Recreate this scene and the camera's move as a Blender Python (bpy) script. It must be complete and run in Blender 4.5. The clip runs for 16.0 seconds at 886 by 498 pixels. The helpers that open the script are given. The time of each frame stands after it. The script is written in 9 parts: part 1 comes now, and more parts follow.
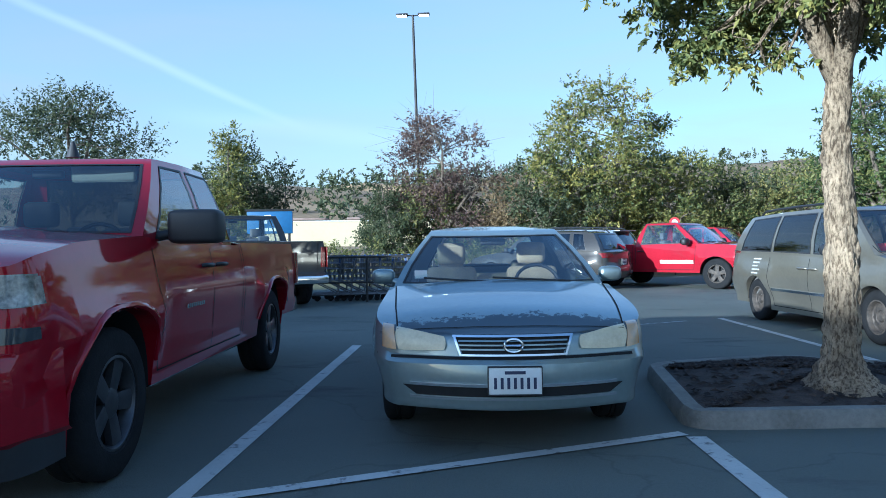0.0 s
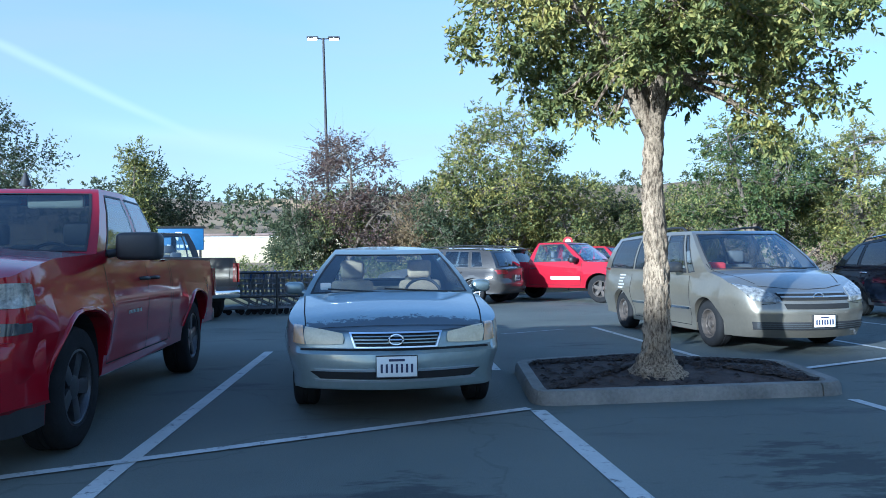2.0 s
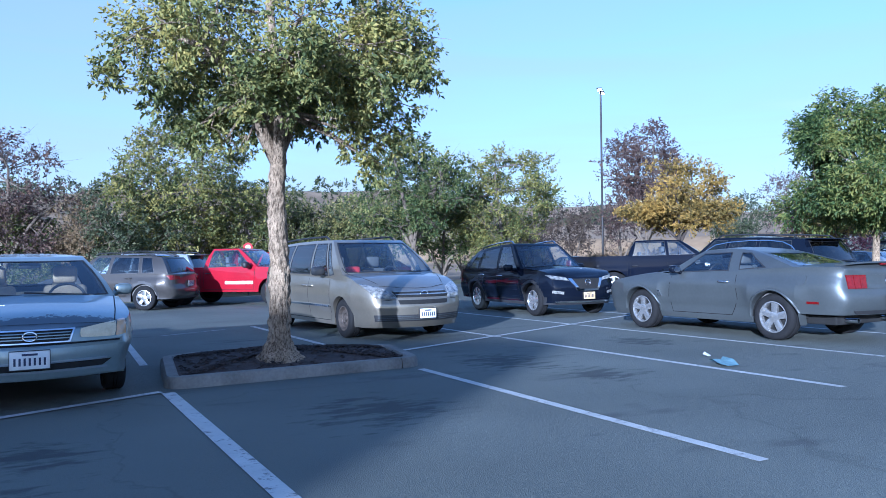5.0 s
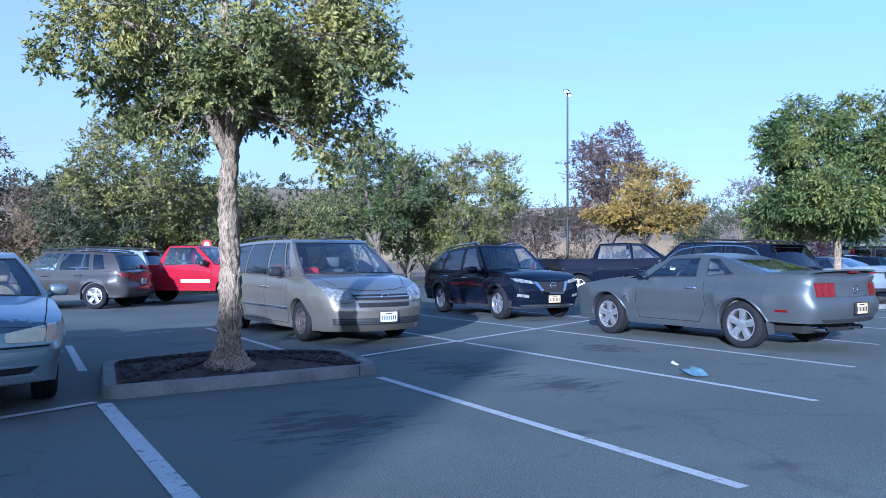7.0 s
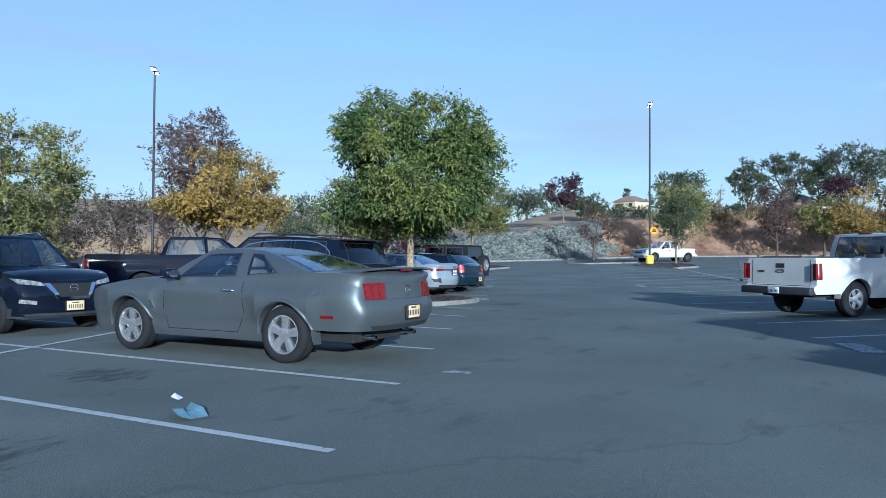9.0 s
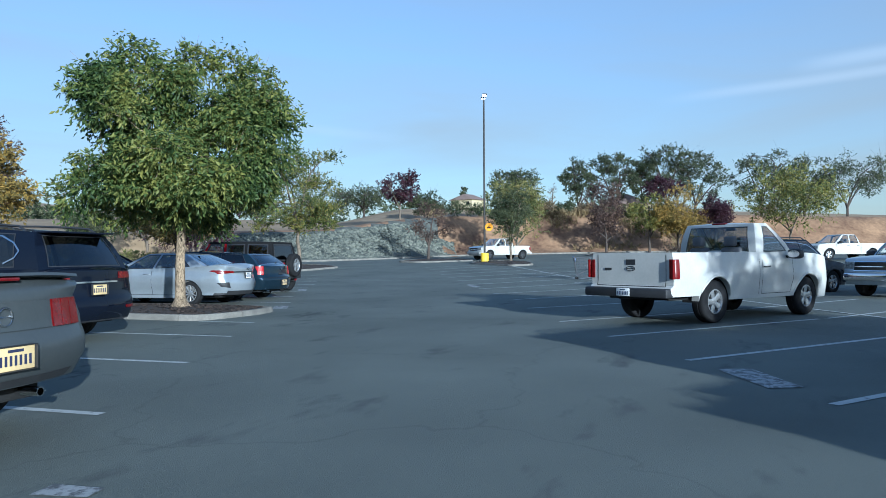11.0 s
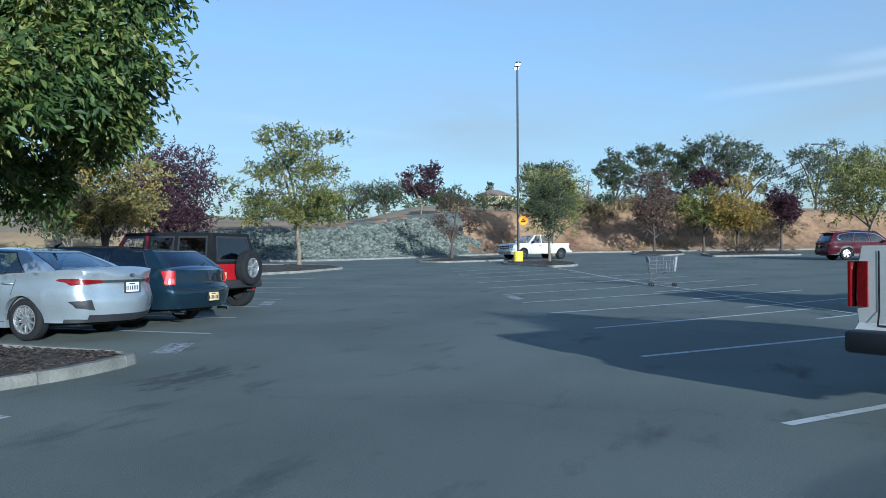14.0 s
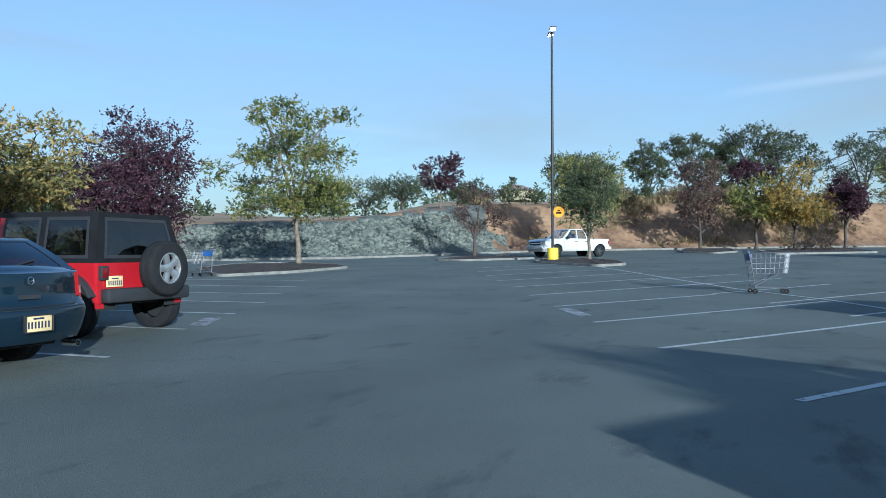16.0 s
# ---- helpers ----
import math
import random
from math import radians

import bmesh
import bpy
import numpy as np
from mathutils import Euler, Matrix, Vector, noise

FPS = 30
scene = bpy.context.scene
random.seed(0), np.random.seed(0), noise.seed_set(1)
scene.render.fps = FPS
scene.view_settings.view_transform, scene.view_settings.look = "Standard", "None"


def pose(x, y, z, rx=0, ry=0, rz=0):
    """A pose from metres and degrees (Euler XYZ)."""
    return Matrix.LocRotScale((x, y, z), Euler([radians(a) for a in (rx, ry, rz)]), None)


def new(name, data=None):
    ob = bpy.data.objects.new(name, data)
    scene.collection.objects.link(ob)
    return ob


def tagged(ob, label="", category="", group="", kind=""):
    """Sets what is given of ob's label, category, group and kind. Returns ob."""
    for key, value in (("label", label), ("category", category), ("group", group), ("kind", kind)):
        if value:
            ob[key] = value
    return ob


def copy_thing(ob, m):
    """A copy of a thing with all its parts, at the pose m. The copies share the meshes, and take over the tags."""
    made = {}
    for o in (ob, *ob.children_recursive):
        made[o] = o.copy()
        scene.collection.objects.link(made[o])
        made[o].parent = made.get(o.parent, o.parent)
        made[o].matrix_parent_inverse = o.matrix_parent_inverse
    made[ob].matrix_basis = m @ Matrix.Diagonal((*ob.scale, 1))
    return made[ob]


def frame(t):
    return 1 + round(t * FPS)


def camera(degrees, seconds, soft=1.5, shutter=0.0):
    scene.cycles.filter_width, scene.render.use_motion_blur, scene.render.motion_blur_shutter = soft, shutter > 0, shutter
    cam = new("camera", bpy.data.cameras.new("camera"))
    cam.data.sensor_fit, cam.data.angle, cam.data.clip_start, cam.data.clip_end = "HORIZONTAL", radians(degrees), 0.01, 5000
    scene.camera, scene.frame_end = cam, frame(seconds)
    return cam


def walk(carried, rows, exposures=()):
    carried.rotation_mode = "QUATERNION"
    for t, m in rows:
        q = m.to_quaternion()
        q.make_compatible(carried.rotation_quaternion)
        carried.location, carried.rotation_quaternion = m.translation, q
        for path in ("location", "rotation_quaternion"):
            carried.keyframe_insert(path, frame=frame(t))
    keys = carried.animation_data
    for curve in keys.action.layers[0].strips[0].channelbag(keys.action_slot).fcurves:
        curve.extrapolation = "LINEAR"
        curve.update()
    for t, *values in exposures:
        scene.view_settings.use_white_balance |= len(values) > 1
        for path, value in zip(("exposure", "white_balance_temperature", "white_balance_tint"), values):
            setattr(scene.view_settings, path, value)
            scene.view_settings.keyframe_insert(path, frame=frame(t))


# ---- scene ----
cam = camera(60.97, 16.0, soft=0.85)
# seconds, place, yaw, pitch, roll
ROWS = [
    (0.0, -0.002, 0.000, 1.267, 0.39, -0.33, 0.86),
    (0.5, 0.004, -0.305, 1.258, 0.16, -0.25, 0.77),
    (1.0, 0.009, -0.663, 1.259, -0.48, 0.07, 0.67),
    (1.5, 0.041, -1.001, 1.263, -3.02, 0.74, 0.59),
    (2.0, 0.092, -1.346, 1.271, -6.42, 0.86, 0.63),
    (2.5, 0.156, -1.683, 1.267, -10.56, 0.94, 0.60),
    (3.0, 0.239, -1.998, 1.268, -15.25, 0.95, 0.58),
    (3.5, 0.305, -2.346, 1.270, -20.28, 0.94, 0.66),
    (4.0, 0.338, -2.682, 1.269, -24.96, 0.96, 0.81),
    (4.5, 0.332, -2.953, 1.266, -28.04, 0.99, 0.93),
    (4.7, 0.324, -3.028, 1.265, -28.69, 0.99, 0.96),
    (6.8, 0.459, -2.780, 1.312, -30.71, 0.74, 0.27),
    (7.0, 0.569, -2.682, 1.313, -31.84, 0.86, 0.12),
    (7.5, 0.981, -2.412, 1.310, -36.90, 0.93, 0.03),
    (8.0, 1.656, -2.092, 1.296, -44.81, 0.92, -0.02),
    (8.5, 2.387, -1.847, 1.293, -53.60, 0.78, 0.00),
    (9.0, 3.170, -1.655, 1.292, -60.88, 0.66, -0.22),
    (9.5, 4.002, -1.496, 1.286, -66.55, 0.76, -0.23),
    (10.0, 4.986, -1.339, 1.280, -70.67, 0.84, 0.17),
    (10.2, 5.428, -1.261, 1.263, -71.77, 0.83, 0.44),
    (12.3, 10.826, 0.202, 1.267, -73.22, 0.51, 0.28),
    (12.5, 11.389, 0.384, 1.266, -72.86, 0.51, 0.29),
    (13.0, 12.880, 0.866, 1.258, -72.16, 0.49, 0.27),
    (13.5, 14.325, 1.351, 1.248, -71.56, 0.50, 0.32),
    (14.0, 15.807, 1.873, 1.248, -71.02, 0.54, 0.26),
    (14.5, 17.337, 2.410, 1.220, -70.49, 0.57, 0.28),
    (15.0, 18.913, 2.998, 1.204, -70.11, 0.56, 0.22),
    (15.5, 20.474, 3.594, 1.198, -69.81, 0.47, 0.20),
    (16.0, 22.096, 4.173, 1.183, -69.52, 0.42, 0.21),
]
walk(cam, [(t, pose(x, y, z, 90 + pitch, roll, yaw)) for t, x, y, z, yaw, pitch, roll in ROWS],
     exposures=((0.0, 1.16, 4370, 2), (1.5, 1.27, 4340, 3), (3.0, 1.24, 4250, 10), (4.5, 1.13, 4160, 16), (8.0, 1.00, 4170, 17), (9.2, 0.66, 4440, 5), (16.0, 0.64, 4540, 1)))


# ---------------------------------------------------------------- light
SUN_AZ = (0.749, 0.663)         # the way the sunlight travels over the ground
SUN_EL = 11.5
world = bpy.data.worlds.new("sky")
scene.world = world
world.use_nodes = True
wn = world.node_tree.nodes
wl = world.node_tree.links
sky = wn.new("ShaderNodeTexSky")
sky.sky_type = "NISHITA"
sky.sun_disc = False
sky.sun_elevation = radians(SUN_EL)
sky.sun_rotation = math.atan2(-SUN_AZ[0], -SUN_AZ[1])
sky.altitude = 100
sky.air_density = 1.0
sky.dust_density = 0.9
sky.ozone_density = 1.9
# thin high cloud: a pale veil with faint streaks over the clear sky
veil_co = wn.new("ShaderNodeTexCoord")
veil_map = wn.new("ShaderNodeMapping")
veil_map.inputs["Scale"].default_value = (1.2, 1.2, 7.0)
veil_map.inputs["Rotation"].default_value = (0.12, 0.05, 0.7)
veil_noise = wn.new("ShaderNodeTexNoise")
veil_noise.inputs["Scale"].default_value = 1.6
veil_noise.inputs["Detail"].default_value = 6
veil_noise.inputs["Distortion"].default_value = 0.6
veil_amount = wn.new("ShaderNodeMapRange")
veil_amount.inputs["From Min"].default_value = 0.35
veil_amount.inputs["From Max"].default_value = 0.75
veil_amount.inputs["To Min"].default_value = 0.54
veil_amount.inputs["To Max"].default_value = 0.80
# the haze is thick towards the horizon and thins overhead
veil_sep = wn.new("ShaderNodeSeparateXYZ")
wl.new(veil_co.outputs["Generated"], veil_sep.inputs[0])
veil_thin = wn.new("ShaderNodeMapRange")
veil_thin.interpolation_type = "SMOOTHSTEP"
veil_thin.inputs["From Min"].default_value = 0.10
veil_thin.inputs["From Max"].default_value = 0.65
veil_thin.inputs["To Min"].default_value = 1.0
veil_thin.inputs["To Max"].default_value = 0.17
wl.new(veil_sep.outputs[2], veil_thin.inputs["Value"])


def sky_dir(az, el):
    a, e = radians(az), radians(el)
    return Vector((math.cos(a) * math.cos(e), math.sin(a) * math.cos(e), math.sin(e)))


def wisp(d0, d1, width, amount):
    """A streak of thin cloud along the arc between two directions, frayed by noise."""
    nrm, mid = d0.cross(d1).normalized(), (d0 + d1).normalized()
    off = wn.new("ShaderNodeVectorMath")
    off.operation = "DOT_PRODUCT"
    off.inputs[1].default_value = nrm
    wl.new(veil_co.outputs["Generated"], off.inputs[0])
    fray = wn.new("ShaderNodeMath")
    fray.operation = "MULTIPLY_ADD"
    fray.inputs[1].default_value = width * 1.6
    fray.inputs[2].default_value = -width * 0.8
    wl.new(veil_noise.outputs[0], fray.inputs[0])
    add = wn.new("ShaderNodeMath")
    wl.new(off.outputs["Value"], add.inputs[0])
    wl.new(fray.outputs[0], add.inputs[1])
    dist = wn.new("ShaderNodeMath")
    dist.operation = "ABSOLUTE"
    wl.new(add.outputs[0], dist.inputs[0])
    across = wn.new("ShaderNodeMapRange")
    across.interpolation_type = "SMOOTHSTEP"
    across.inputs["From Max"].default_value = width
    across.inputs["To Min"].default_value = amount
    across.inputs["To Max"].default_value = 0.0
    wl.new(dist.outputs[0], across.inputs["Value"])
    near = wn.new("ShaderNodeVectorMath")
    near.operation = "DOT_PRODUCT"
    near.inputs[1].default_value = mid
    wl.new(veil_co.outputs["Generated"], near.inputs[0])
    along = wn.new("ShaderNodeMapRange")
    along.interpolation_type = "SMOOTHSTEP"
    along.inputs["From Min"].default_value = d0.dot(mid) - 0.003
    along.inputs["From Max"].default_value = 1.0
    wl.new(near.outputs["Value"], along.inputs["Value"])
    mul = wn.new("ShaderNodeMath")
    mul.operation = "MULTIPLY"
    wl.new(across.outputs[0], mul.inputs[0])
    wl.new(along.outputs[0], mul.inputs[1])
    return mul.outputs[0]


veil_mul = wn.new("ShaderNodeMath")
veil_mul.operation = "MULTIPLY"
wl.new(veil_co.outputs["Generated"], veil_map.inputs[0])
wl.new(veil_map.outputs[0], veil_noise.inputs["Vector"])
wl.new(veil_noise.outputs[0], veil_amount.inputs["Value"])
wl.new(veil_amount.outputs[0], veil_mul.inputs[0])
wl.new(veil_thin.outputs[0], veil_mul.inputs[1])
veil = wn.new("ShaderNodeMix")
veil.data_type = "RGBA"
veil.inputs[7].default_value = (2.50, 2.14, 1.62, 1)
wl.new(veil_mul.outputs[0], veil.inputs[0])
wl.new(sky.outputs[0], veil.inputs[6])
sky_now = veil.outputs[2]
# an old contrail to the north, a feathered streak and a small cloud to the east
for d0, d1, width, amount in ((sky_dir(125, 18), sky_dir(100, 8.5), 0.009, 0.30), (sky_dir(112, 10), sky_dir(88, 7), 0.022, 0.18),
                              (sky_dir(-22, 12.4), sky_dir(1, 11.0), 0.010, 0.40), (sky_dir(-19, 13.4), sky_dir(-9, 12.8), 0.012, 0.40), (sky_dir(38, 10.5), sky_dir(20, 8.8), 0.010, 0.22)):
    layer = wn.new("ShaderNodeMix")
    layer.data_type = "RGBA"
    layer.inputs[7].default_value = (3.6, 3.55, 3.4, 1)
    wl.new(wisp(d0, d1, width, amount), layer.inputs[0])
    wl.new(sky_now, layer.inputs[6])
    sky_now = layer.outputs[2]
wl.new(sky_now, wn["Background"].inputs[0])
wn["Background"].inputs[1].default_value = 0.136

sun_data = bpy.data.lights.new("sun", "SUN")
sun_data.energy = 5.0
sun_data.angle = radians(0.6)
sun_data.color = (1.0, 0.87, 0.68)
sun = new("sun", sun_data)
d = Vector((SUN_AZ[0], SUN_AZ[1], -math.tan(radians(SUN_EL)))).normalized()
sun.matrix_world = Matrix.Translation((-30, -30, 30)) @ d.to_track_quat("-Z", "Y").to_matrix().to_4x4()


# ---------------------------------------------------------------- materials
def mat(name, color, rough=0.6, metal=0.0, coat=0.0, var=0.15, scale=8.0, bump=0.0, bscale=40.0, color2=None, fine=60.0, spec=0.5, island=0.0, obj_random=0.0):
    """A surface with two scales of colour variation and fine relief, in object space metres."""
    m = bpy.data.materials.new(name)
    m.use_nodes = True
    nt = m.node_tree
    n, l = nt.nodes, nt.links
    b = n["Principled BSDF"]
    b.inputs["Roughness"].default_value = rough
    b.inputs["Metallic"].default_value = metal
    b.inputs["Coat Weight"].default_value = coat
    b.inputs["Coat Roughness"].default_value = 0.04
    b.inputs["Specular IOR Level"].default_value = spec
    tc = n.new("ShaderNodeTexCoord")
    n1 = n.new("ShaderNodeTexNoise")
    n1.inputs["Scale"].default_value = scale
    n1.inputs["Detail"].default_value = 4
    l.new(tc.outputs["Object"], n1.inputs["Vector"])
    n2 = n.new("ShaderNodeTexNoise")
    n2.inputs["Scale"].default_value = fine
    n2.inputs["Detail"].default_value = 3
    l.new(tc.outputs["Object"], n2.inputs["Vector"])
    add = n.new("ShaderNodeMath")
    add.operation = "MULTIPLY_ADD"
    l.new(n2.outputs[0], add.inputs[0])
    add.inputs[1].default_value = 0.45
    l.new(n1.outputs[0], add.inputs[2])
    src = add.outputs[0]
    if island or obj_random:
        extra = n.new("ShaderNodeNewGeometry") if island else n.new("ShaderNodeObjectInfo")
        add2 = n.new("ShaderNodeMath")
        add2.operation = "MULTIPLY_ADD"
        l.new(extra.outputs["Random Per Island" if island else "Random"], add2.inputs[0])
        add2.inputs[1].default_value = island or obj_random
        l.new(src, add2.inputs[2])
        src = add2.outputs[0]
    ramp = n.new("ShaderNodeValToRGB")
    hi = 0.95 + (island or obj_random) * 0.8
    ramp.color_ramp.elements[0].position = 0.45
    ramp.color_ramp.elements[1].position = min(1.0, hi)
    lo = tuple(c * (1 - var) for c in color)
    up = color2 if color2 else tuple(min(1, c * (1 + var)) for c in color)
    ramp.color_ramp.elements[0].color = (*lo, 1)
    ramp.color_ramp.elements[1].color = (*up, 1)
    rng = n.new("ShaderNodeMapRange")
    rng.inputs["From Max"].default_value = 1.45 + (island or obj_random)
    rng.inputs["From Min"].default_value = 0.0
    l.new(src, rng.inputs["Value"])
    ramp.color_ramp.elements[0].position = 0.32
    ramp.color_ramp.elements[1].position = 0.70
    l.new(rng.outputs[0], ramp.inputs[0])
    l.new(ramp.outputs[0], b.inputs["Base Color"])
    if bump:
        nb = n.new("ShaderNodeTexNoise")
        nb.inputs["Scale"].default_value = bscale
        nb.inputs["Detail"].default_value = 6
        l.new(tc.outputs["Object"], nb.inputs["Vector"])
        bp = n.new("ShaderNodeBump")
        bp.inputs["Strength"].default_value = bump
        bp.inputs["Distance"].default_value = 0.02
        l.new(nb.outputs[0], bp.inputs["Height"])
        l.new(bp.outputs[0], b.inputs["Normal"])
    return m


def asphalt_mat():
    m = mat("asphalt", (0.131, 0.141, 0.121), 0.82, var=0.26, scale=0.35, fine=70, bump=0.5, bscale=140, spec=0.35)
    n, l = m.node_tree.nodes, m.node_tree.links
    b = n["Principled BSDF"]
    old = b.inputs["Base Color"].links[0].from_socket
    tc = n.new("ShaderNodeTexCoord")
    # oil stains and damp patches
    st = n.new("ShaderNodeTexNoise")
    st.inputs["Scale"].default_value = 0.9
    st.inputs["Detail"].default_value = 8
    st.inputs["Roughness"].default_value = 0.65
    mp = n.new("ShaderNodeMapping")
    mp.inputs["Rotation"].default_value = (0, 0, 0.4)
    mp.inputs["Scale"].default_value = (0.6, 1.6, 1)
    l.new(tc.outputs["Object"], mp.inputs[0])
    l.new(mp.outputs[0], st.inputs["Vector"])
    rr = n.new("ShaderNodeValToRGB")
    rr.color_ramp.elements[0].position = 0.575
    rr.color_ramp.elements[1].position = 0.71
    l.new(st.outputs[0], rr.inputs[0])
    mx = n.new("ShaderNodeMix")
    mx.data_type = "RGBA"
    mx.inputs[7].default_value = (0.066, 0.070, 0.066, 1)
    l.new(rr.outputs[0], mx.inputs[0])
    l.new(old, mx.inputs[6])
    # hairline cracks
    vo = n.new("ShaderNodeTexVoronoi")
    vo.feature = "DISTANCE_TO_EDGE"
    vo.inputs["Scale"].default_value = 0.14
    wv = n.new("ShaderNodeTexNoise")
    wv.inputs["Scale"].default_value = 1.2
    wv.inputs["Detail"].default_value = 5
    l.new(tc.outputs["Object"], wv.inputs["Vector"])
    ad = n.new("ShaderNodeVectorMath")
    ad.operation = "MULTIPLY_ADD"
    ad.inputs[1].default_value = (1.5, 1.5, 0)
    l.new(wv.outputs["Color"], ad.inputs[0])
    l.new(tc.outputs["Object"], ad.inputs[2])
    l.new(ad.outputs[0], vo.inputs["Vector"])
    cr = n.new("ShaderNodeValToRGB")
    cr.color_ramp.elements[0].position = 0.0
    cr.color_ramp.elements[0].color = (0.80, 0.80, 0.80, 1)
    cr.color_ramp.elements[1].position = 0.003
    cr.color_ramp.elements[1].color = (1, 1, 1, 1)
    l.new(vo.outputs[0], cr.inputs[0])
    mul = n.new("ShaderNodeMix")
    mul.data_type = "RGBA"
    mul.blend_type = "MULTIPLY"
    mul.inputs[0].default_value = 1.0
    l.new(mx.outputs[2], mul.inputs[6])
    l.new(cr.outputs[0], mul.inputs[7])
    # oil and coolant drips in the middle of the busy bays
    spots = None
    for x, y, rx, ry in ((5.6, 4.9, 1.0, 1.5), (3.0, 2.9, 1.1, 1.2), (5.9, 3.4, 0.8, 1.0), (-0.1, 1.6, 0.9, 1.2), (8.6, 5.6, 0.8, 1.1), (14.0, 6.0, 0.9, 1.3), (22.4, 6.9, 1.6, 0.7), (0.4, 2.7, 0.6, 0.8)):
        mp2 = n.new("ShaderNodeMapping")
        mp2.vector_type = "TEXTURE"
        mp2.inputs["Location"].default_value = (x, y, 0)
        mp2.inputs["Scale"].default_value = (rx, ry, 1)
        l.new(tc.outputs["Object"], mp2.inputs[0])
        ln = n.new("ShaderNodeVectorMath")
        ln.operation = "LENGTH"
        l.new(mp2.outputs[0], ln.inputs[0])
        if spots is None:
            spots = ln.outputs["Value"]
        else:
            mn = n.new("ShaderNodeMath")
            mn.operation = "MINIMUM"
            l.new(spots, mn.inputs[0])
            l.new(ln.outputs["Value"], mn.inputs[1])
            spots = mn.outputs[0]
    blot = n.new("ShaderNodeTexNoise")
    blot.inputs["Scale"].default_value = 4.2
    blot.inputs["Detail"].default_value = 7
    blot.inputs["Roughness"].default_value = 0.7
    l.new(mp.outputs[0], blot.inputs["Vector"])
    ma = n.new("ShaderNodeMath")
    ma.operation = "MULTIPLY_ADD"
    ma.inputs[1].default_value = -0.30
    l.new(spots, ma.inputs[0])
    l.new(blot.outputs[0], ma.inputs[2])
    br = n.new("ShaderNodeMapRange")
    br.inputs["From Min"].default_value = 0.34
    br.inputs["From Max"].default_value = 0.45
    br.inputs["To Max"].default_value = 0.62
    l.new(ma.outputs[0], br.inputs["Value"])
    drip = n.new("ShaderNodeMix")
    drip.data_type = "RGBA"
    drip.inputs[7].default_value = (0.020, 0.023, 0.025, 1)
    l.new(br.outputs[0], drip.inputs[0])
    l.new(mul.outputs[2], drip.inputs[6])
    l.new(drip.outputs[2], b.inputs["Base Color"])
    return m


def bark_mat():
    """Cork bark: pale corky ridges parted by fissures up the trunk, their shade put into the colour."""
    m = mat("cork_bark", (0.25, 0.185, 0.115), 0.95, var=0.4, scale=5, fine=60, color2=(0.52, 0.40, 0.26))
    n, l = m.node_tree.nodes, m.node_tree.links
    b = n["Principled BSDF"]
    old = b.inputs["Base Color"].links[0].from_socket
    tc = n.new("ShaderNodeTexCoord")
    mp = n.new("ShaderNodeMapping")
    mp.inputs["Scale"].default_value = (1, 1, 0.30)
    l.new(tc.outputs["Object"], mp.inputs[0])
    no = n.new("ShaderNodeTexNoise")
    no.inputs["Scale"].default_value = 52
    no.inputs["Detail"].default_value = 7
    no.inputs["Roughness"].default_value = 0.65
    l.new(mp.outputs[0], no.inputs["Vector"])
    # the bump's own noise darkens its hollows: crevice shade put into colour
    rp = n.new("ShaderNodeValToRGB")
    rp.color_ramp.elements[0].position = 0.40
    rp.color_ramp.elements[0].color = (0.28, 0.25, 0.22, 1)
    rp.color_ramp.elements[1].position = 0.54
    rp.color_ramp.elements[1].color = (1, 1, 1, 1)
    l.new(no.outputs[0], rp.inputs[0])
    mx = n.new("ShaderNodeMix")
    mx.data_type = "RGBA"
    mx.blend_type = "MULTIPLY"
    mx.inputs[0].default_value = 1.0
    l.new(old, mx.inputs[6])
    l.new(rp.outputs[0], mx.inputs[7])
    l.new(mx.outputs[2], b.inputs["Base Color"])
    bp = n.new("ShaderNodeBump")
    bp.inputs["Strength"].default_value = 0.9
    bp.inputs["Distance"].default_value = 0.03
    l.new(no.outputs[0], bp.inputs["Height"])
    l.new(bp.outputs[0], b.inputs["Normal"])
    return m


def worn_paint_mat(name, color, wear=0.56):
    """Road paint worn through to the asphalt in flecks."""
    m = mat(name, color, 0.75, var=0.12, scale=3, fine=50, bump=0.2, bscale=150)
    n, l = m.node_tree.nodes, m.node_tree.links
    b = n["Principled BSDF"]
    old = b.inputs["Base Color"].links[0].from_socket
    tc = n.new("ShaderNodeTexCoord")
    st = n.new("ShaderNodeTexNoise")
    st.inputs["Scale"].default_value = 9
    st.inputs["Detail"].default_value = 9
    st.inputs["Roughness"].default_value = 0.75
    l.new(tc.outputs["Object"], st.inputs["Vector"])
    rr = n.new("ShaderNodeValToRGB")
    rr.color_ramp.elements[0].position = wear
    rr.color_ramp.elements[1].position = wear + 0.10
    l.new(st.outputs[0], rr.inputs[0])
    mx = n.new("ShaderNodeMix")
    mx.data_type = "RGBA"
    mx.inputs[7].default_value = (0.10, 0.10, 0.10, 1)
    l.new(rr.outputs[0], mx.inputs[0])
    l.new(old, mx.inputs[6])
    l.new(mx.outputs[2], b.inputs["Base Color"])
    return m


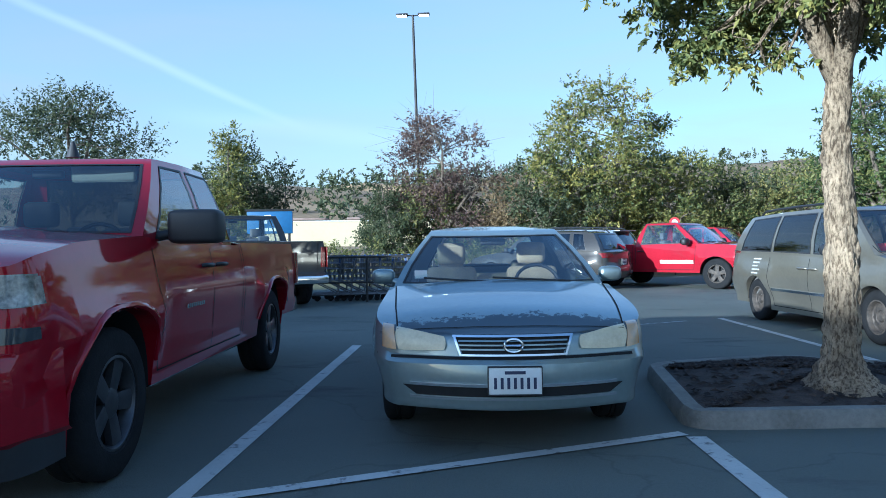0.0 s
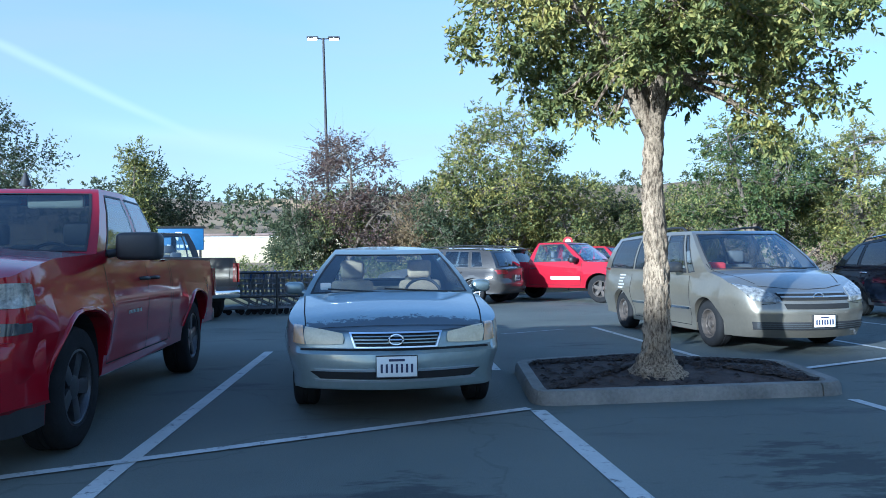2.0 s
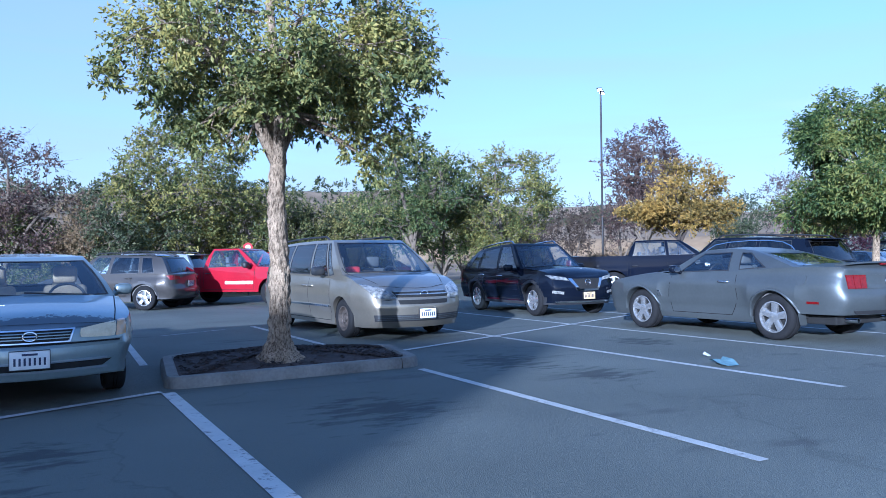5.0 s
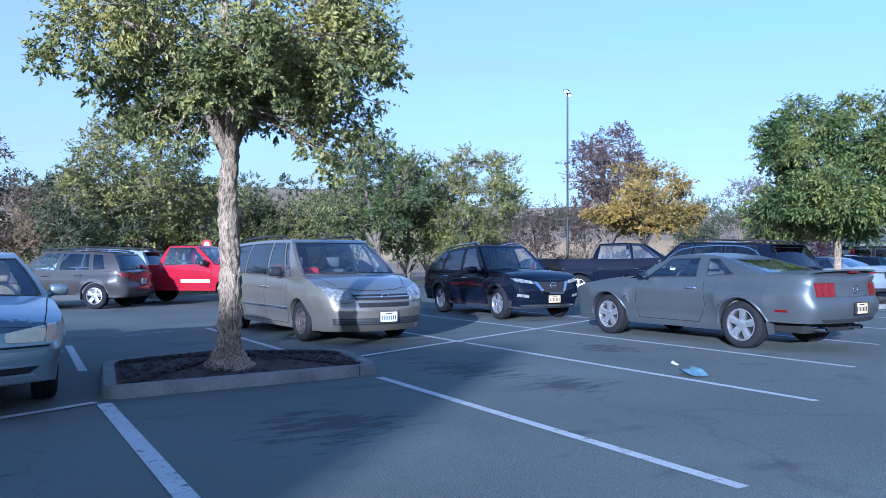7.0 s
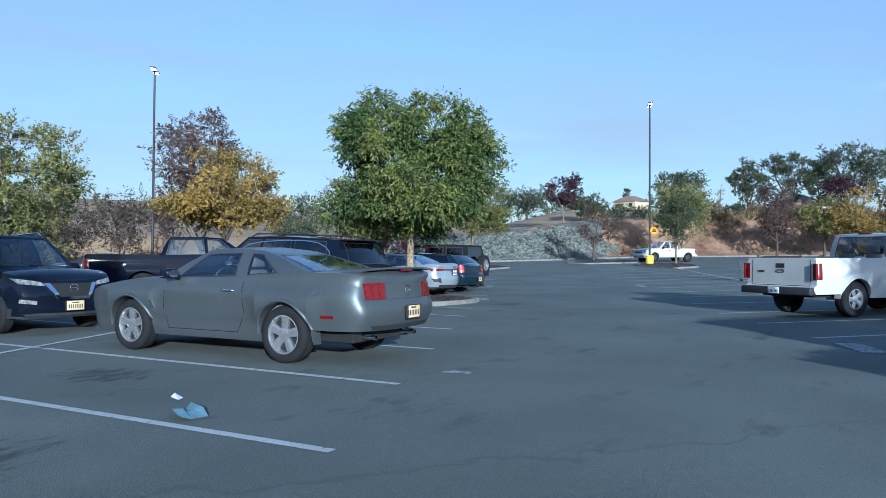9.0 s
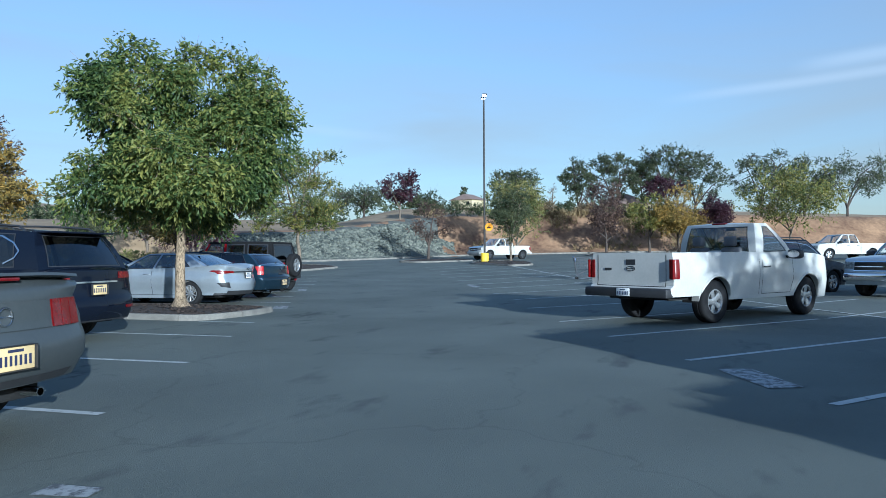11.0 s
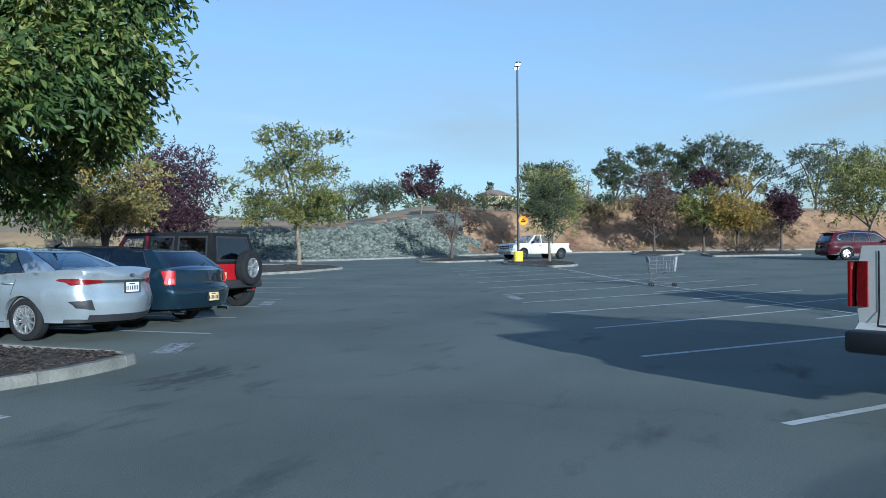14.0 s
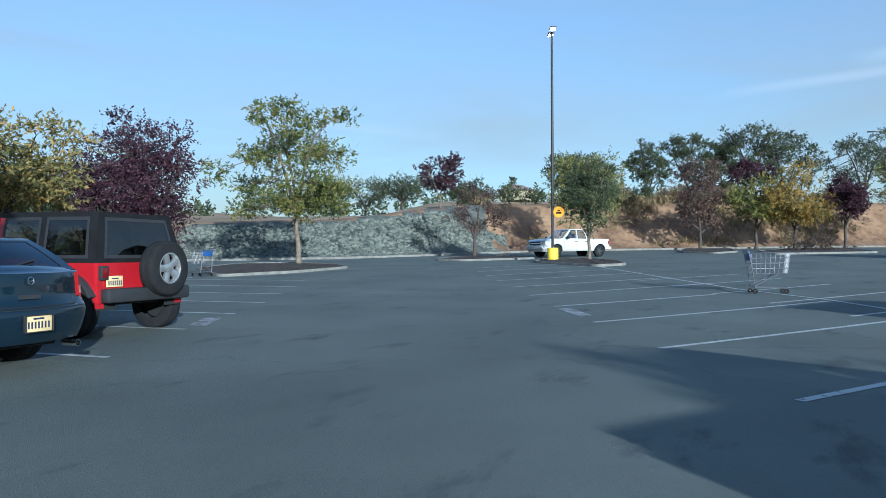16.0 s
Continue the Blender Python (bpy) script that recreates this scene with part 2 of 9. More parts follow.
def glass_mat(name, tint, gloss=0.08):
    m = bpy.data.materials.new(name)
    m.use_nodes = True
    n, l = m.node_tree.nodes, m.node_tree.links
    n.remove(n["Principled BSDF"])
    tr = n.new("ShaderNodeBsdfTransparent")
    tr.inputs[0].default_value = (*tint, 1)
    gl = n.new("ShaderNodeBsdfGlossy")
    gl.inputs["Roughness"].default_value = 0.03
    gl.inputs[0].default_value = (0.95, 0.97, 1, 1)
    # gloss grows towards grazing, alike from both sides of the thin pane
    lw = n.new("ShaderNodeLayerWeight")
    lw.inputs[0].default_value = 0.5
    pw = n.new("ShaderNodeMath")
    pw.operation = "POWER"
    pw.inputs[1].default_value = 4.0
    l.new(lw.outputs["Facing"], pw.inputs[0])
    fr = n.new("ShaderNodeMath")
    fr.operation = "MULTIPLY_ADD"
    fr.inputs[1].default_value = 0.8
    fr.inputs[2].default_value = gloss
    l.new(pw.outputs[0], fr.inputs[0])
    mx = n.new("ShaderNodeMixShader")
    l.new(fr.outputs[0], mx.inputs[0])
    l.new(tr.outputs[0], mx.inputs[1])
    l.new(gl.outputs[0], mx.inputs[2])
    l.new(mx.outputs[0], n["Material Output"].inputs[0])
    return m


def leaf_mat(name, c1, c2, c3):
    """Leaves: each its own colour between three, with light shining through."""
    m = bpy.data.materials.new(name)
    m.use_nodes = True
    n, l = m.node_tree.nodes, m.node_tree.links
    b = n["Principled BSDF"]
    b.inputs["Roughness"].default_value = 0.55
    b.inputs["Specular IOR Level"].default_value = 0.35
    g = n.new("ShaderNodeNewGeometry")
    tc = n.new("ShaderNodeTexCoord")
    no = n.new("ShaderNodeTexNoise")
    no.inputs["Scale"].default_value = 0.9
    l.new(tc.outputs["Object"], no.inputs["Vector"])
    mi = n.new("ShaderNodeMath")
    mi.operation = "MULTIPLY_ADD"
    mi.inputs[1].default_value = 0.45
    l.new(g.outputs["Random Per Island"], mi.inputs[0])
    l.new(no.outputs[0], mi.inputs[2])
    rp = n.new("ShaderNodeValToRGB")
    e = rp.color_ramp.elements
    e[0].position, e[0].color = 0.45, (*c1, 1)
    e[1].position, e[1].color = 1.0, (*c3, 1)
    mid = e.new(0.70)
    mid.color = (*c2, 1)
    l.new(mi.outputs[0], rp.inputs[0])
    l.new(rp.outputs[0], b.inputs["Base Color"])
    tr = n.new("ShaderNodeBsdfTranslucent")
    l.new(rp.outputs[0], tr.inputs[0])
    mx = n.new("ShaderNodeMixShader")
    mx.inputs[0].default_value = 0.36
    l.new(b.outputs[0], mx.inputs[1])
    l.new(tr.outputs[0], mx.inputs[2])
    l.new(mx.outputs[0], n["Material Output"].inputs[0])
    return m


def lamp_mat(name, color, strength):
    m = bpy.data.materials.new(name)
    m.use_nodes = True
    b = m.node_tree.nodes["Principled BSDF"]
    b.inputs["Base Color"].default_value = (*color, 1)
    b.inputs["Emission Color"].default_value = (*color, 1)
    b.inputs["Emission Strength"].default_value = strength
    return m


def paint(name, color, metal=0.35, rough=0.35, dust=0.10, coat=1.0):
    """Car paint: a base coat under clear coat, with a faint film of dust."""
    m = mat(name, color, rough, metal=metal, coat=coat, var=dust, scale=1.6, fine=25, spec=0.02)
    return m


M_ASPHALT = asphalt_mat()
M_LINE = worn_paint_mat("white_road_paint", (0.50, 0.50, 0.47), 0.55)
M_LINE_OLD = worn_paint_mat("faded_road_paint", (0.36, 0.36, 0.35), 0.46)
M_KERB = mat("kerb_concrete", (0.185, 0.174, 0.15), 0.9, var=0.38, scale=2.5, fine=30, bump=0.5, bscale=60)
M_MULCH = mat("bark_mulch", (0.028, 0.02, 0.016), 0.95, var=0.5, scale=6, fine=55, bump=1.0, bscale=45, color2=(0.085, 0.058, 0.043))
M_CHIP = mat("mulch_chip", (0.022, 0.016, 0.013), 0.95, var=0.5, color2=(0.058, 0.042, 0.033), island=0.8)
M_EARTH = mat("dry_grass_field", (0.27, 0.178, 0.088), 0.95, var=0.30, scale=0.05, fine=0.9, bump=0.8, bscale=2.0, color2=(0.38, 0.275, 0.155))
M_BANK = mat("red_brown_bank_soil", (0.16, 0.08, 0.045), 0.95, var=0.45, scale=0.33, fine=2.6, bump=1.0, bscale=3.0, color2=(0.38, 0.235, 0.125))
M_GRASS = mat("rough_green_verge", (0.07, 0.085, 0.03), 0.95, var=0.4, scale=0.4, fine=9, bump=1.0, bscale=12, color2=(0.17, 0.15, 0.06))
M_ROCK = mat("riprap_stone", (0.055, 0.066, 0.06), 0.85, var=0.35, scale=1.2, fine=14, bump=0.5, bscale=18, color2=(0.19, 0.195, 0.155), island=0.7)
M_GRAVEL = mat("grey_gravel_bed", (0.06, 0.068, 0.062), 0.95, var=0.4, scale=1.5, fine=9, bump=1.0, bscale=14, color2=(0.17, 0.17, 0.14))
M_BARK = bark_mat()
M_BARK_SMOOTH = mat("smooth_bark", (0.13, 0.10, 0.072), 0.9, var=0.35, scale=5, fine=40, bump=0.6, bscale=30, color2=(0.23, 0.185, 0.135))
M_BARK_DARK = mat("dark_bark", (0.07, 0.055, 0.045), 0.95, var=0.3, scale=5, fine=40, bump=0.6, bscale=30)
M_STEEL = mat("dark_bronze_pole", (0.035, 0.032, 0.03), 0.6, metal=0.2, var=0.15, scale=3, fine=40)
M_CHROME = mat("chrome", (0.75, 0.75, 0.76), 0.12, metal=1.0, var=0.05)
M_WIRE = mat("cart_wire", (0.20, 0.20, 0.21), 0.4, metal=0.7, var=0.1)
M_ALLOY = mat("wheel_alloy", (0.45, 0.45, 0.45), 0.27, metal=0.75, var=0.12, scale=10)
M_ALLOY_DARK = mat("dark_wheel_alloy", (0.085, 0.085, 0.09), 0.35, metal=0.6, var=0.2, scale=10)
M_ALLOY_MID = mat("grey_wheel_alloy", (0.27, 0.27, 0.275), 0.3, metal=0.7, var=0.2, scale=10)
M_RUST = mat("rusty_steel_wheel", (0.055, 0.05, 0.046), 0.7, metal=0.3, var=0.4, scale=14, color2=(0.12, 0.095, 0.075))
M_RUBBER = mat("tyre_rubber", (0.018, 0.018, 0.019), 0.9, var=0.25, scale=8, fine=70, bump=0.2, bscale=90, spec=0.15)
M_PLASTIC = mat("black_plastic", (0.025, 0.025, 0.027), 0.55, var=0.2, scale=6, fine=80)
M_DARK = mat("underbody_black", (0.012, 0.012, 0.012), 0.9, var=0.2)
M_SEAM = mat("panel_gap", (0.008, 0.008, 0.008), 0.9, var=0.1)
M_CLOTH = mat("tan_seat_cloth", (0.42, 0.33, 0.22), 0.9, var=0.15, scale=9)
M_CLOTH_DARK = mat("grey_seat_cloth", (0.11, 0.11, 0.115), 0.9, var=0.15, scale=9)
M_DASH = mat("dashboard_grey", (0.14, 0.135, 0.125), 0.8, var=0.15, scale=9)
M_HEADLIGHT = mat("headlamp_lens", (0.16, 0.17, 0.17), 0.2, metal=0.3, coat=0.35, var=0.6, scale=16, color2=(0.52, 0.51, 0.47))
M_HEADLIGHT_OLD = mat("yellowed_headlamp", (0.62, 0.52, 0.32), 0.35, coat=0.4, var=0.12, scale=8, color2=(0.75, 0.66, 0.44))
M_AMBER = mat("amber_lens", (0.62, 0.22, 0.04), 0.15, coat=0.8, var=0.15, scale=30)
M_LAMP_DARK = mat("smoked_lamp_lens", (0.045, 0.05, 0.055), 0.12, coat=1.0, var=0.3, scale=14)
M_CORNER = mat("beige_corner_lens", (0.55, 0.42, 0.27), 0.25, coat=0.6, var=0.2, scale=14, color2=(0.66, 0.40, 0.18))
M_TAIL = mat("red_tail_lens", (0.13, 0.002, 0.003), 0.25, coat=0.4, var=0.3, scale=25)
# faint glow added to the tail lenses of the parked wagon
M_TAIL_GLOW = lamp_mat("glowing_tail_lens", (0.30, 0.003, 0.005), 0.12)
M_LETTER = mat("faded_lettering", (0.46, 0.45, 0.42), 0.6, var=0.3, scale=20)
M_REFLECTOR = mat("pale_lamp_reflector", (0.34, 0.13, 0.12), 0.15, coat=0.8, var=0.3, scale=40)
M_PLATE = mat("number_plate", (0.72, 0.72, 0.69), 0.45, var=0.06, scale=12)
# copy of the plate with warm sunlight put into its colour
M_PLATE_SUNLIT = mat("sunlit_number_plate", (0.70, 0.53, 0.26), 0.45, var=0.06, scale=12)
M_INK = mat("plate_ink", (0.03, 0.035, 0.08), 0.5, var=0.1)
M_INK_RED = mat("plate_ink_red", (0.4, 0.04, 0.04), 0.5, var=0.1)
M_GLASS = glass_mat("car_glass", (0.88, 0.93, 0.92), 0.13)
M_GLASS_MID = glass_mat("tinted_glass", (0.45, 0.50, 0.50), 0.09)
M_GLASS_DARK = glass_mat("privacy_glass", (0.16, 0.18, 0.19), 0.09)
M_YELLOW = mat("yellow_pole_base", (0.75, 0.52, 0.02), 0.6, var=0.15, scale=4, fine=30)
M_ORANGE = mat("orange_sign", (0.85, 0.36, 0.01), 0.5, var=0.08)
M_WHITE = mat("white_enamel", (0.75, 0.75, 0.73), 0.45, var=0.08)
M_BLUE_SIGN = mat("blue_sign", (0.025, 0.10, 0.24), 0.6, var=0.12)
M_BLUE = mat("blue_plastic", (0.018, 0.06, 0.20), 0.45, var=0.1)
M_CREAM = mat("cream_stucco", (0.50, 0.43, 0.27), 0.9, var=0.08, scale=0.4, fine=3, bump=0.3, bscale=30)
M_ROOFTILE = mat("brown_roof", (0.22, 0.16, 0.13), 0.85, var=0.25, scale=1, fine=8)
M_LAMP = lamp_mat("lit_lamp", (1.0, 0.97, 0.9), 8.0)
M_PAPER = mat("pale_blue_paper", (0.13, 0.22, 0.26), 0.8, var=0.2, scale=20)
M_WALL = mat("shade_block_wall", (0.45, 0.40, 0.34), 0.9, var=0.12, scale=0.5, fine=6)


# ---------------------------------------------------------------- mesh helpers
def link(name, bm, material, parent=None, label="", smooth=True, sharp=35.0):
    me = bpy.data.meshes.new(name)
    bm.to_mesh(me)
    bm.free()
    return finish(name, me, material, parent, label, smooth, sharp)


def finish(name, me, material, parent=None, label="", smooth=True, sharp=35.0):
    mats = material if isinstance(material, (list, tuple)) else [material]
    for one in mats:
        me.materials.append(one)
    if smooth:
        me.polygons.foreach_set("use_smooth", [True] * len(me.polygons))
        me.set_sharp_from_angle(angle=radians(sharp))
    me.update()
    ob = new(name, me)
    if parent is not None:
        ob.parent = parent
    if label:
        tagged(ob, label)
    return ob


def part(name, bm, material, parent, label="", smooth=True, sharp=35.0):
    return link(name, bm, material, parent, label, smooth, sharp)


def thing(name, m, label, category, group="", kind=""):
    ob = new(name)
    ob.empty_display_size = 0.2
    ob.matrix_world = m
    return tagged(ob, label, category, group, kind)


def raw(name, verts, faces, material, parent=None, label="", smooth=False, sharp=35.0):
    me = bpy.data.meshes.new(name)
    me.from_pydata(verts, [], faces)
    return finish(name, me, material, parent, label, smooth, sharp)


def box(bm, x0, x1, y0, y1, z0, z1, bevel=0.0, m=None):
    g = bmesh.ops.create_cube(bm, size=1.0)
    vs = g["verts"]
    bmesh.ops.scale(bm, vec=(x1 - x0, y1 - y0, z1 - z0), verts=vs)
    bmesh.ops.translate(bm, vec=((x0 + x1) / 2, (y0 + y1) / 2, (z0 + z1) / 2), verts=vs)
    if bevel:
        es = list({e for v in vs for e in v.link_edges})
        r = bmesh.ops.bevel(bm, geom=es, offset=bevel, segments=2, affect="EDGES", profile=0.5)
        vs = list({v for f in r["faces"] for v in f.verts} | {v for v in vs if v.is_valid})
    if m is not None:
        bmesh.ops.transform(bm, matrix=m, verts=vs)
    return vs


def tube(bm, pts, radii, sides=8, cap=True):
    """A tapered tube along points."""
    rings = []
    up = Vector((0.3, 0.2, 1)).normalized()
    for i, p in enumerate(pts):
        a = Vector(pts[max(i - 1, 0)])
        b = Vector(pts[min(i + 1, len(pts) - 1)])
        t = (b - a).normalized()
        s = t.cross(up)
        if s.length < 0.05:
            s = t.cross(Vector((1, 0, 0)))
        s.normalize()
        w = t.cross(s)
        r = radii[i] if isinstance(radii, (list, tuple)) else radii
        rings.append([bm.verts.new(Vector(p) + (s * math.cos(k * math.tau / sides) + w * math.sin(k * math.tau / sides)) * r) for k in range(sides)])
    for r0, r1 in zip(rings, rings[1:]):
        for k in range(sides):
            bm.faces.new((r0[k], r0[(k + 1) % sides], r1[(k + 1) % sides], r1[k]))
    if cap:
        bm.faces.new(rings[0])
        bm.faces.new(list(reversed(rings[-1])))
    return rings


def lathe(bm, profile, steps=28, axis="y"):
    """Turns (radius, along) pairs about the axis through the origin."""
    rings = []
    for k in range(steps):
        a = k * math.tau / steps
        c, s = math.cos(a), math.sin(a)
        if axis == "y":
            rings.append([bm.verts.new((r * c, h, r * s)) for r, h in profile])
        else:
            rings.append([bm.verts.new((r * c, r * s, h)) for r, h in profile])
    n = len(profile)
    for k in range(steps):
        a, b = rings[k], rings[(k + 1) % steps]
        for i in range(n - 1):
            bm.faces.new((a[i], a[i + 1], b[i + 1], b[i]))


# ---------------------------------------------------------------- lie of the land
AISLE = radians(23.0)
CU, SU = math.cos(AISLE), math.sin(AISLE)


def to_uw(x, y):
    return x * CU + y * SU, -x * SU + y * CU


def from_uw(u, w):
    return u * CU - w * SU, u * SU + w * CU


def soft(v, k):
    return k * math.log1p(math.exp(min(v / k, 40.0)))


def lot_z(x):
    return 0.029 * soft(x - 37.0, 4.0)


def smooth01(t):
    t = max(0.0, min(1.0, t))
    return t * t * (3 - 2 * t)


RIP0, RIP1 = -13.0, 12.5          # where the stone bank starts and ends, across the aisles
EAST, NORTH = 74.0, 21.8          # edges of the car park, along and across the aisles


def bank_foot(w):
    """Where the eastern bank starts, along the aisles; it draws back to the south."""
    return EAST + 1.2 + 12.0 * smooth01((2.0 - w) / 22.0)


def land_z(x, y):
    u, w = to_uw(x, y)
    z = lot_z(min(x, 95.0)) * smooth01((160 - abs(w)) / 100)
    foot = bank_foot(w)
    if u > foot:
        rise = 2.85 + 1.55 * smooth01((4 - w) / 18)
        z += rise * smooth01((u - foot) / 6.5) + 0.035 * max(0.0, u - foot - 6.5) * smooth01((u - foot - 18) / 60) + 3.1 * smooth01((u - foot - 34) / 60) * (0.35 + 0.65 * smooth01((4 - w) / 18))
        if u > foot + 2:
            z += 0.22 * noise.noise((x * 0.09, y * 0.09, 0)) * smooth01((u - foot - 2) / 5)
    if w > NORTH + 1:
        z += 0.02 * (w - NORTH - 1) * smooth01((w - NORTH) / 40) + 24.0 * smooth01((w - 120) / 160) * (0.75 + 0.4 * noise.noise((x * 0.008, y * 0.008, 3)))
    return z


def steps_between(a, b, fine0, fine1, fine, coarse):
    out, v = [], a
    while v < b:
        out.append(v)
        v += fine if fine0 <= v < fine1 else coarse if abs(v) < 500 else coarse * 5
    out.append(b)
    return out


def build_ground():
    us = steps_between(-2500, 2500, -20, 130, 1.6, 20)
    ws = steps_between(-2500, 2500, -60, 90, 1.8, 20)
    verts, faces, idx = [], [], []
    for u in us:
        for w in ws:
            x, y = from_uw(u, w)
            z = land_z(x, y)
            inside = -58 < u < EAST - 0.5 and -60 < w < NORTH - 0.5
            verts.append((x, y, z - (0.06 if inside else 0.012)))
    n = len(ws)
    for i in range(len(us) - 1):
        for j in range(n - 1):
            faces.append((i * n + j, (i + 1) * n + j, (i + 1) * n + j + 1, i * n + j + 1))
            u, w = (us[i] + us[i + 1]) / 2, (ws[j] + ws[j + 1]) / 2
            foot = bank_foot(w)
            k = 0
            if foot - 2 < u < foot + 10 + 3 * math.sin(w * 0.3) and w < RIP1:
                k = 1
            if w > NORTH - 1 and w < NORTH + 16 and u < 40:
                k = 2
            if foot - 2 < u < foot + 6 and RIP0 + 1 < w < RIP1 - 0.5:
                k = 3
            idx.append(k)
    ob = raw("ground", verts, faces, [M_EARTH, M_BANK, M_GRASS, M_GRAVEL], smooth=True, sharp=80)
    ob.data.polygons.foreach_set("material_index", idx)
    tagged(ob, "dry grass fields and brown earth banks round the car park", "ground", kind="structure")
    # the paved lot
    us = [-60 + i * 1.5 for i in range(int((EAST + 60) / 1.5) + 1)]
    ws = [-60, -40, -25, -15, -8, 0, 8, 15, NORTH]
    verts = []
    for u in us:
        for w in ws:
            e = u if w > 2 else u + max(0.0, (bank_foot(w) - 1.2 - EAST)) * smooth01((u - 60) / 14)
            x, y = from_uw(e, w)
            verts.append((x, y, lot_z(min(x, 95.0))))
    n = len(ws)
    faces = [(i * n + j, (i + 1) * n + j, (i + 1) * n + j + 1, i * n + j + 1) for i in range(len(us) - 1) for j in range(n - 1)]
    ob = raw("parking_lot", verts, faces, M_ASPHALT, smooth=True, sharp=80)
    tagged(ob, "grey worn asphalt of the car park with dark stains", "parking lot", kind="structure")


build_ground()


def strip(name, pts, width, material, label, lift=0.005, category="line", kind="structure"):
    """A painted line on the asphalt through points, with ends cut square."""
    verts, faces = [], []
    fine = []
    for a, b in zip(pts, pts[1:]):
        a, b = Vector(a), Vector(b)
        k = max(1, int((b - a).length / 1.2))
        fine += [a.lerp(b, i / k) for i in range(k)]
    fine.append(Vector(pts[-1]))
    for i, p in enumerate(fine):
        t = (fine[min(i + 1, len(fine) - 1)] - fine[max(i - 1, 0)]).normalized()
        s = Vector((-t.y, t.x)) * width / 2
        for q in (p + s, p - s):
            verts.append((q.x, q.y, lot_z(q.x) + lift))
    for i in range(len(fine) - 1):
        faces.append((2 * i, 2 * i + 1, 2 * i + 3, 2 * i + 2))
    return tagged(raw(name, verts, faces, material), label, category, kind=kind)


def mark(name, pts, material, label, lift=0.007):
    verts = [(x, y, lot_z(x) + lift) for x, y in pts]
    return tagged(raw(name, verts, [tuple(range(len(pts)))], material), label, "road marking", kind="structure")


STALL = 2.74
SLOPE = 0.425
LW = 0.10
white = "worn white painted stall line on the asphalt"


def centre_y(x):
    return 4.92 + SLOPE * (x - 1.49)


def front_y(x):
    return 2.47 + SLOPE * (x - 9.65)


# centre line of the first double row, broken by the tree islands
strip("centre_line", [(-14, centre_y(-14)), (1.52, centre_y(1.52))], LW, M_LINE, white, lift=0.010)
strip("centre_line", [(4.75, 6.52), (20.4, centre_y(20.4) + 0.1)], LW, M_LINE, white, lift=0.010)
strip("centre_line", [(23.6, centre_y(23.6) + 0.2), (47, centre_y(47))], LW, M_LINE, white, lift=0.010)
line_x = {-3: -9.5, -2: -6.75, -1: -4.0, 0: -1.27, 1: 1.57, 2: 4.4, 3: 7.2, 4: 9.66, 5: 12.38, 6: 15.12, 7: 17.9, 8: 20.6}
for k, x in line_x.items():
    front = 0.2 if k == 2 else front_y(x) - (0.9 if k == 1 else 0)
    if k == 1:
        strip("stall_line", [(1.56, -0.8), (1.58, 4.86)], 0.13, M_LINE, white)
    elif k == 2:
        strip("stall_line", [(4.33, 0.1), (4.42, 4.88)], LW, M_LINE, white)
    elif k == 8:
        strip("stall_line", [(x - 0.35, 7.0), (x - 0.35, 8.25)], LW, M_LINE, white)
    elif k == 0:
        strip("stall_line", [(-1.46, -2.2), (-1.4, 3.4), (-1.18, 9.55)], 0.12, M_LINE, white)
    else:
        strip("stall_line", [(x, front), (x, centre_y(x) - 0.06)], LW, M_LINE, white)
    if k not in (0, 1, 8):
        top = centre_y(x) + (6.1 if k == 2 else 5.3)
        low = 7.3 if k == 2 else centre_y(x) + 0.06
        strip("stall_line", [(x, low), (x, top)], LW, M_LINE, white)
strip("stall_line", [(1.66, 7.2), (1.8, 10.3)], LW, M_LINE, white)
strip("aisle_dash", [(2.5, 11.3), (3.76, 11.92)], LW, M_LINE_OLD, "faded white dash at the mouth of the aisle")
for x, low in ((26.1, 9.4), (28.85, 10.8), (31.7, 12.05), (34.35, 13.05), (37.0, 14.15), (39.7, 15.4), (42.6, 16.75), (45.7, 18.3)):
    strip("stall_line", [(x, low), (x, low + 6.3)], LW, M_LINE, white)
# the stalls across the aisle lean the other way
RD = Vector((math.cos(radians(-41)), math.sin(radians(-41))))
RF = Vector((math.cos(radians(-36)), math.sin(radians(-36))))
for k in range(-6, 13):
    a = Vector((19.35 + 2.49 * k, 0.17 + 1.13 * k)) if k < 2 else Vector((25.3, 2.58))
    if k > 2:
        a = Vector((28.66 + 2.98 * (k - 3), 3.62 + 1.29 * (k - 3)))
        strip("stall_line", [a, a + RF * (5.3 if k == 6 else 7.1)], LW, M_LINE, white)
        continue
    strip("stall_line", [a, a + RD * 5.6], LW, M_LINE, white)
strip("centre_line", [(38.3, 1.15), (40.6, 2.0), (43.9, 3.85), (57.4, 9.7)], LW, M_LINE, white, lift=0.010)
strip("centre_line", [(14.0, -9.0), (38.3, 1.15)], LW, M_LINE, white, lift=0.010)
for k in range(-3, 10):
    a = Vector((23.6 + 2.62 * k, -3.55 + 1.16 * k)) + RD * 0.2
    strip("stall_line", [a, a + RF * 5.4], LW, M_LINE, white)
mark("stall_marking", [(23.75, 8.62), (24.78, 9.12), (24.93, 8.80), (23.86, 8.27)], M_LINE_OLD, "worn white block marking beside a stall")
mark("stall_marking", [(32.2, 12.42), (33.44, 13.05), (33.54, 12.75), (32.25, 12.1)], M_LINE_OLD, "worn white block marking beside a stall")
mark("stall_marking", [(16.2, -1.25), (16.33, -1.62), (15.2, -1.99), (15.05, -1.66)], M_LINE_OLD, "worn white block marking beside a stall")
